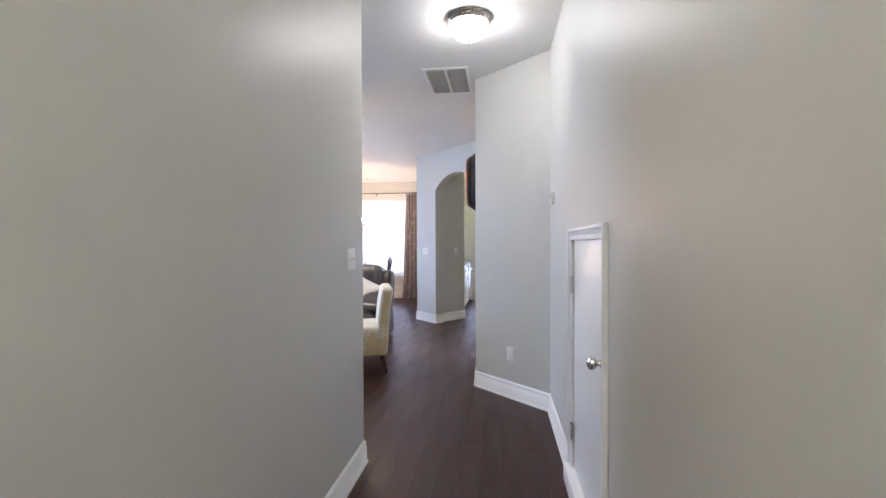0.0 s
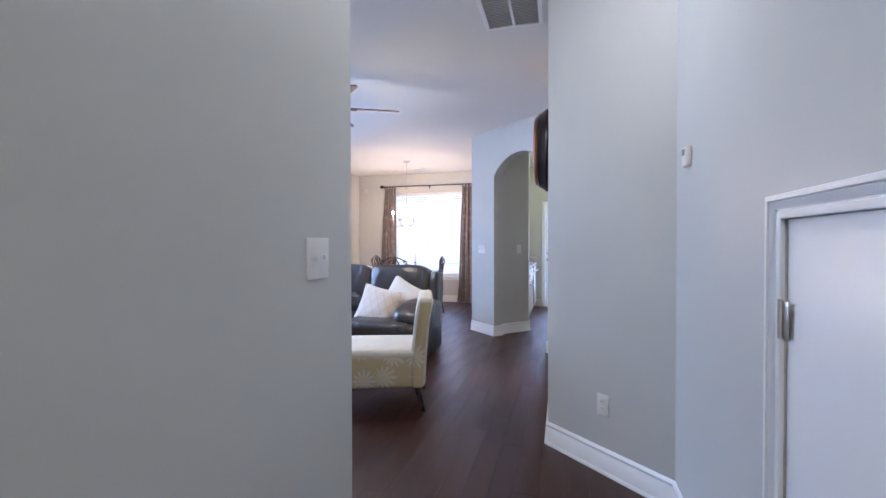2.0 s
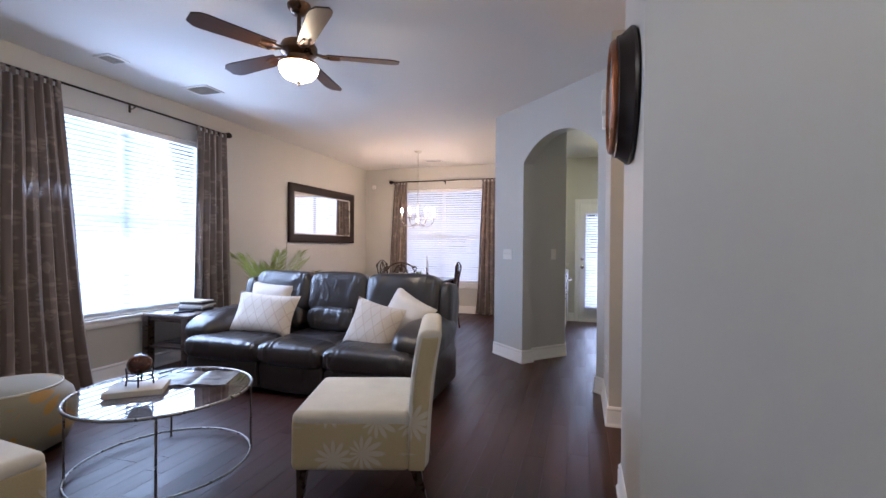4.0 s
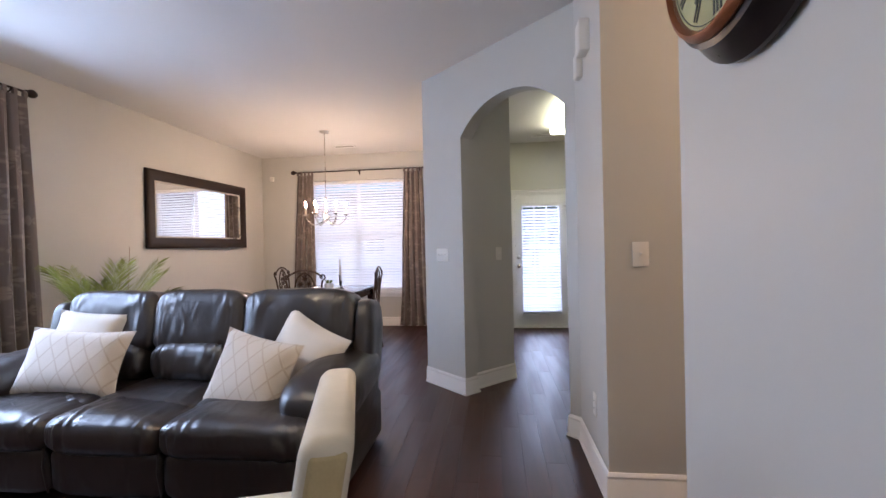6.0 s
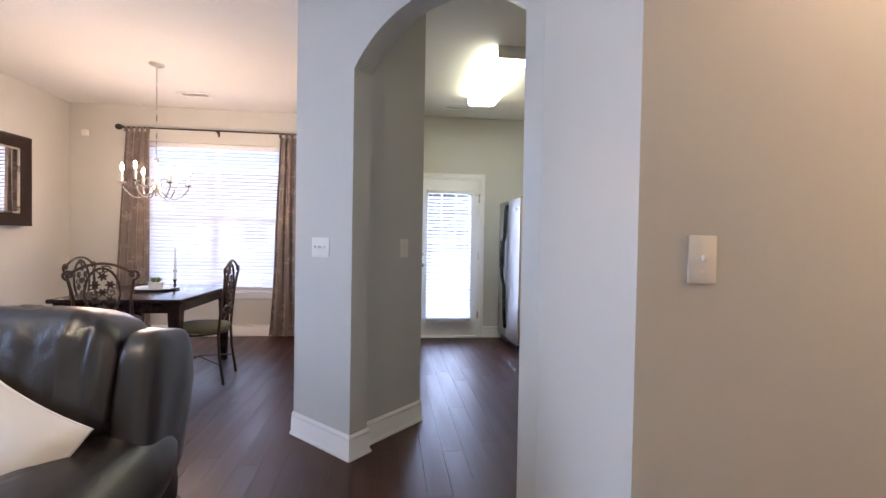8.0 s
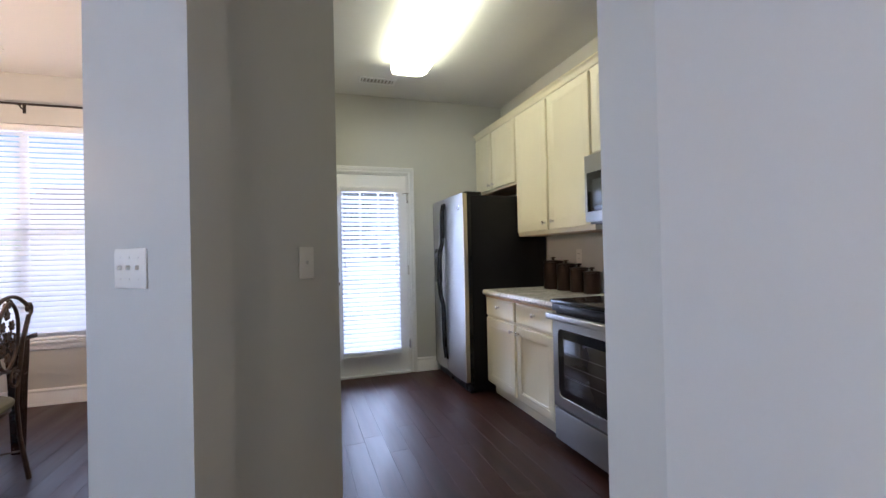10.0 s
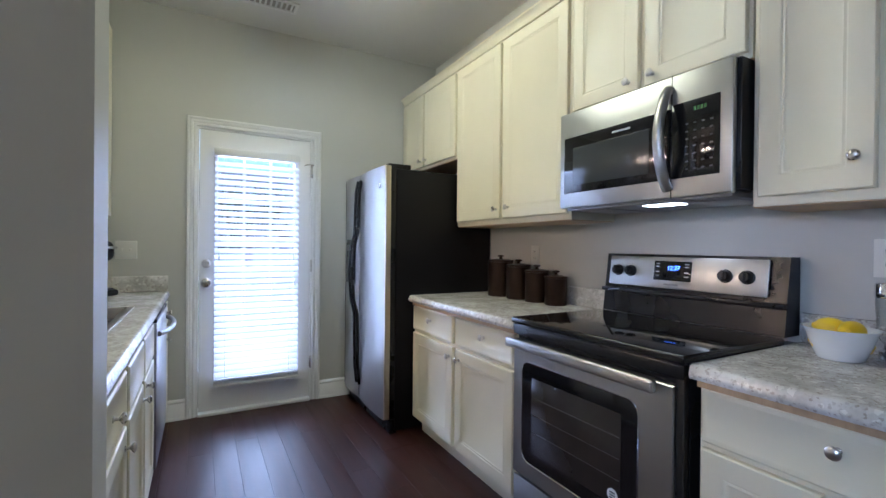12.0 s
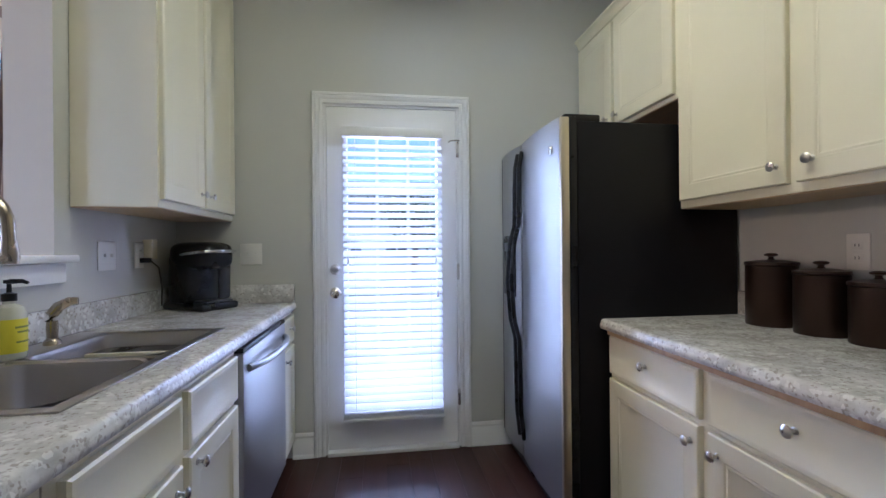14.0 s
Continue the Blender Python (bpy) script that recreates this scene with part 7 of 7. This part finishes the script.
for x, y, hh in ((-2.02, 8.80, 0.17), (-1.93, 8.60, 0.10)):
    o = thing("candlestick", "dark metal candlestick with a white taper candle", "candlestick", pose(x, y, 0.7605), "candlesticks on the dining table")
    part("stand", lathe(bmesh.new(), [(0.0, 0.0), (0.042, 0.0), (0.044, 0.006), (0.014, 0.014), (0.008, 0.03), (0.012, hh * 0.5), (0.007, hh * 0.6), (0.008, hh - 0.02), (0.018, hh - 0.008), (0.014, hh), (0.0, hh)], 20), BRONZE, o)
    part("candle", lathe(bmesh.new(), [(0.0, hh), (0.010, hh), (0.0085, hh + 0.20), (0.003, hh + 0.208), (0.0, hh + 0.21)], 14), surf("white_wax", (0.72, 0.70, 0.66), 0.5, relief=0), o)


def chandelier():
    o = thing("chandelier", "lit six-arm brushed metal chandelier with candle lamps", "chandelier", pose(-2.17, 8.76, 0))
    part("canopy", lathe(bmesh.new(), [(0.0, H), (0.065, H), (0.066, H - 0.008), (0.040, H - 0.022), (0.010, H - 0.028), (0.0, H - 0.028)], 28), NICKEL, o)
    part("rod", tube(bmesh.new(), [(0, 0, H - 0.027), (0, 0, 1.97)], 0.0055, 8), NICKEL, o)
    part("column", lathe(bmesh.new(), [(0.0, 1.98), (0.012, 1.975), (0.024, 1.955), (0.012, 1.935), (0.010, 1.88), (0.018, 1.85), (0.012, 1.82), (0.011, 1.74), (0.026, 1.715), (0.034, 1.69), (0.022, 1.665), (0.010, 1.65), (0.014, 1.632), (0.0, 1.615)], 22), NICKEL, o)
    for k in range(6):
        a = radians(20 + 60 * k)
        c, s = math.cos(a), math.sin(a)
        prof = [(0.02, 1.685), (0.06, 1.635), (0.13, 1.600), (0.17, 1.602), (0.22, 1.640), (0.256, 1.690), (0.260, 1.725)]
        fine = []
        for p, q in zip(prof, prof[1:]):
            for j in range(3):
                t = j / 3
                fine.append((p[0] + (q[0] - p[0]) * t, p[1] + (q[1] - p[1]) * t))
        fine.append(prof[-1])
        arm = part("arm", tube(bmesh.new(), [(r * c, r * s, z) for r, z in fine], 0.006, 8), NICKEL, o)
        part("scroll", tube(bmesh.new(), [(r * c, r * s, z) for r, z in ((0.02, 1.75), (0.06, 1.79), (0.10, 1.77), (0.105, 1.72), (0.075, 1.69), (0.05, 1.71))], 0.004, 6), NICKEL, arm)
        mm = pose(0.260 * c, 0.260 * s, 0)
        part("bobeche", lathe(bmesh.new(), [(0.0, 1.722), (0.020, 1.724), (0.038, 1.736), (0.036, 1.738), (0.016, 1.732), (0.0, 1.732)], 20, mm), NICKEL, arm)
        part("candle_sleeve", lathe(bmesh.new(), [(0.0, 1.733), (0.0115, 1.733), (0.0115, 1.835), (0.0, 1.836)], 14, mm), surf("ivory_sleeve", (0.72, 0.68, 0.58), 0.5, relief=0), arm)
        part("bulb", lathe(bmesh.new(), [(0.0, 1.836), (0.006, 1.838), (0.0115, 1.856), (0.0095, 1.876), (0.004, 1.896), (0.0, 1.904)], 12, mm), BULB, arm, "lit candle bulb")


chandelier()

# ---- outside the back door ----


def neighbour():
    o = thing("neighbour_house", "pale sided house across the lawn", "house", pose(0.5, 34, -0.15))
    part("wall", bx(-14, 14, 0, 8, 0, 3.4), SIDING, o, "", False)
    bm = bmesh.new()
    prism(bm, [(0, 0), (1, 0), (1, 1), (0, 1)], 0, 1)
    for v in bm.verts:
        x, y, z = v.co
        v.co = (-14.6 + x * 29.2, (-0.6 + y * 9.2) if z < 0.5 else 4.0 + (y - 0.5) * 0.4, 3.42 + 2.6 * z)
    part("roof", bm, ROOF, o, "", False)
    wm = surf("far_window_glass", (0.06, 0.07, 0.08), 0.1, relief=0)
    for x in (-9, -5.4, -1.6, 1.2, 4.6, 8.8):
        wd = part("window", bx(x - 0.75, x + 0.75, -0.05, -0.001, 0.9, 2.3, 0.02), TRIM, o, "white framed window")
        for sx in (-1, 1):
            for sz in (0, 1):
                part("pane", bx(x + (0.05 if sx > 0 else -0.67), x + (0.67 if sx > 0 else -0.05), -0.07, -0.051, 0.98 + sz * 0.66, 1.56 + sz * 0.66), wm, wd, "", False)


neighbour()


def tree(label, x, y, h, seed):
    rnd = random.Random(seed)
    o = thing("tree", label, "tree", pose(x, y, -0.15))
    b = tube(bmesh.new(), [(0, 0, 0), (0.05, 0.02, h * 0.3), (0.0, 0.1, h * 0.6), (0.1, 0.05, h * 0.85)], [0.22, 0.17, 0.11, 0.04], 10)
    tips = []
    for k in range(12):
        a, t = rnd.uniform(0, 6.28), rnd.uniform(0.35, 0.8)
        ln = h * rnd.uniform(0.2, 0.36)
        p = Vector((0.02, 0.05, h * t))
        q = p + Vector((math.cos(a) * ln, math.sin(a) * ln, ln * rnd.uniform(0.3, 0.9)))
        tube(b, [p, p.lerp(q, 0.5) + Vector((0, 0, 0.15)), q], [0.07, 0.045, 0.015], 6)
        tips += [q, p.lerp(q, 0.7)]
    part("trunk", b, BARK, o)
    verts, faces = [], []
    for _ in range(2600):
        c = rnd.choice(tips)
        p = c + Vector((rnd.gauss(0, 0.5), rnd.gauss(0, 0.5), rnd.gauss(0.1, 0.42)))
        d = Vector((rnd.gauss(0, 1), rnd.gauss(0, 1), rnd.gauss(0, 1))).normalized() * 0.11
        e = d.cross(Vector((rnd.gauss(0, 1), rnd.gauss(0, 1), rnd.gauss(0, 1)))).normalized() * 0.06
        i = len(verts)
        verts += [p - d, p + e, p + d, p - e]
        faces.append((i, i + 1, i + 2, i + 3))
    me = bpy.data.meshes.new("crown")
    me.from_pydata([tuple(v) for v in verts], [], faces)
    me.materials.append(TREELEAF)
    c = new("crown", me)
    c.parent = o


tree("leafy tree behind the back lawn", -4.2, 31.0, 4.6, 1)
tree("broad leafy tree near the neighbour's house", 2.6, 32.0, 4.0, 2)
tree("leafy tree beside the neighbour's house", 7.5, 31.0, 4.4, 3)

# ---- floor planks ----


def planks():
    """Staggered boards along y; those that the walk passes are pieces, the rest is one mesh."""
    rnd = random.Random(11)
    pw, gap = 0.127, 0.0009
    meshes = {}
    far = bmesh.new()
    count = 0
    x = XW - 0.02
    while x < 3.0:
        y = -2.2 - rnd.uniform(0, 1.2)
        while y < YD + 0.02:
            ln = rnd.choice((0.9, 1.2, 1.2, 1.5))
            y0, y1 = max(y, -2.2), min(y + ln, YD + 0.02)
            y += ln
            if y1 - y0 < 0.05:
                continue
            cx, cy = x + pw / 2, (y0 + y1) / 2
            near = -1.05 < cx < 1.45 and cy > 0.9 and cx + 0.001 > -1.05 and not (cx > XR)
            if near and count < 300:
                count += 1
                key = round(y1 - y0, 3)
                if key not in meshes:
                    meshes[key] = mesh_of("plank", box(bmesh.new(), -pw / 2 + gap / 2, pw / 2 - gap / 2, -key / 2 + gap / 2, key / 2 - gap / 2, -0.0058, 0.0, 0.0004, 1), PLANK)
                piece("plank", meshes[key], floor, pose(cx, cy, 0))
            else:
                t0, t1 = x + gap / 2, x + pw - gap / 2
                vs = [far.verts.new(p) for p in ((t0, y0 + gap / 2, -0.0058), (t1, y0 + gap / 2, -0.0058), (t1, y1 - gap / 2, -0.0058), (t0, y1 - gap / 2, -0.0058), (t0 + 0.0004, y0 + gap / 2 + 0.0004, 0), (t1 - 0.0004, y0 + gap / 2 + 0.0004, 0), (t1 - 0.0004, y1 - gap / 2 - 0.0004, 0), (t0 + 0.0004, y1 - gap / 2 - 0.0004, 0))]
                far.faces.new(vs[4:])
                for k in range(4):
                    far.faces.new((vs[k], vs[(k + 1) % 4], vs[4 + (k + 1) % 4], vs[4 + k]))
        x += pw
    bmesh.ops.recalc_face_normals(far, faces=far.faces[:])
    tagged(part("planks", far, PLANK, floor, "dark stained floor planks", False), kind="stuff")


planks()
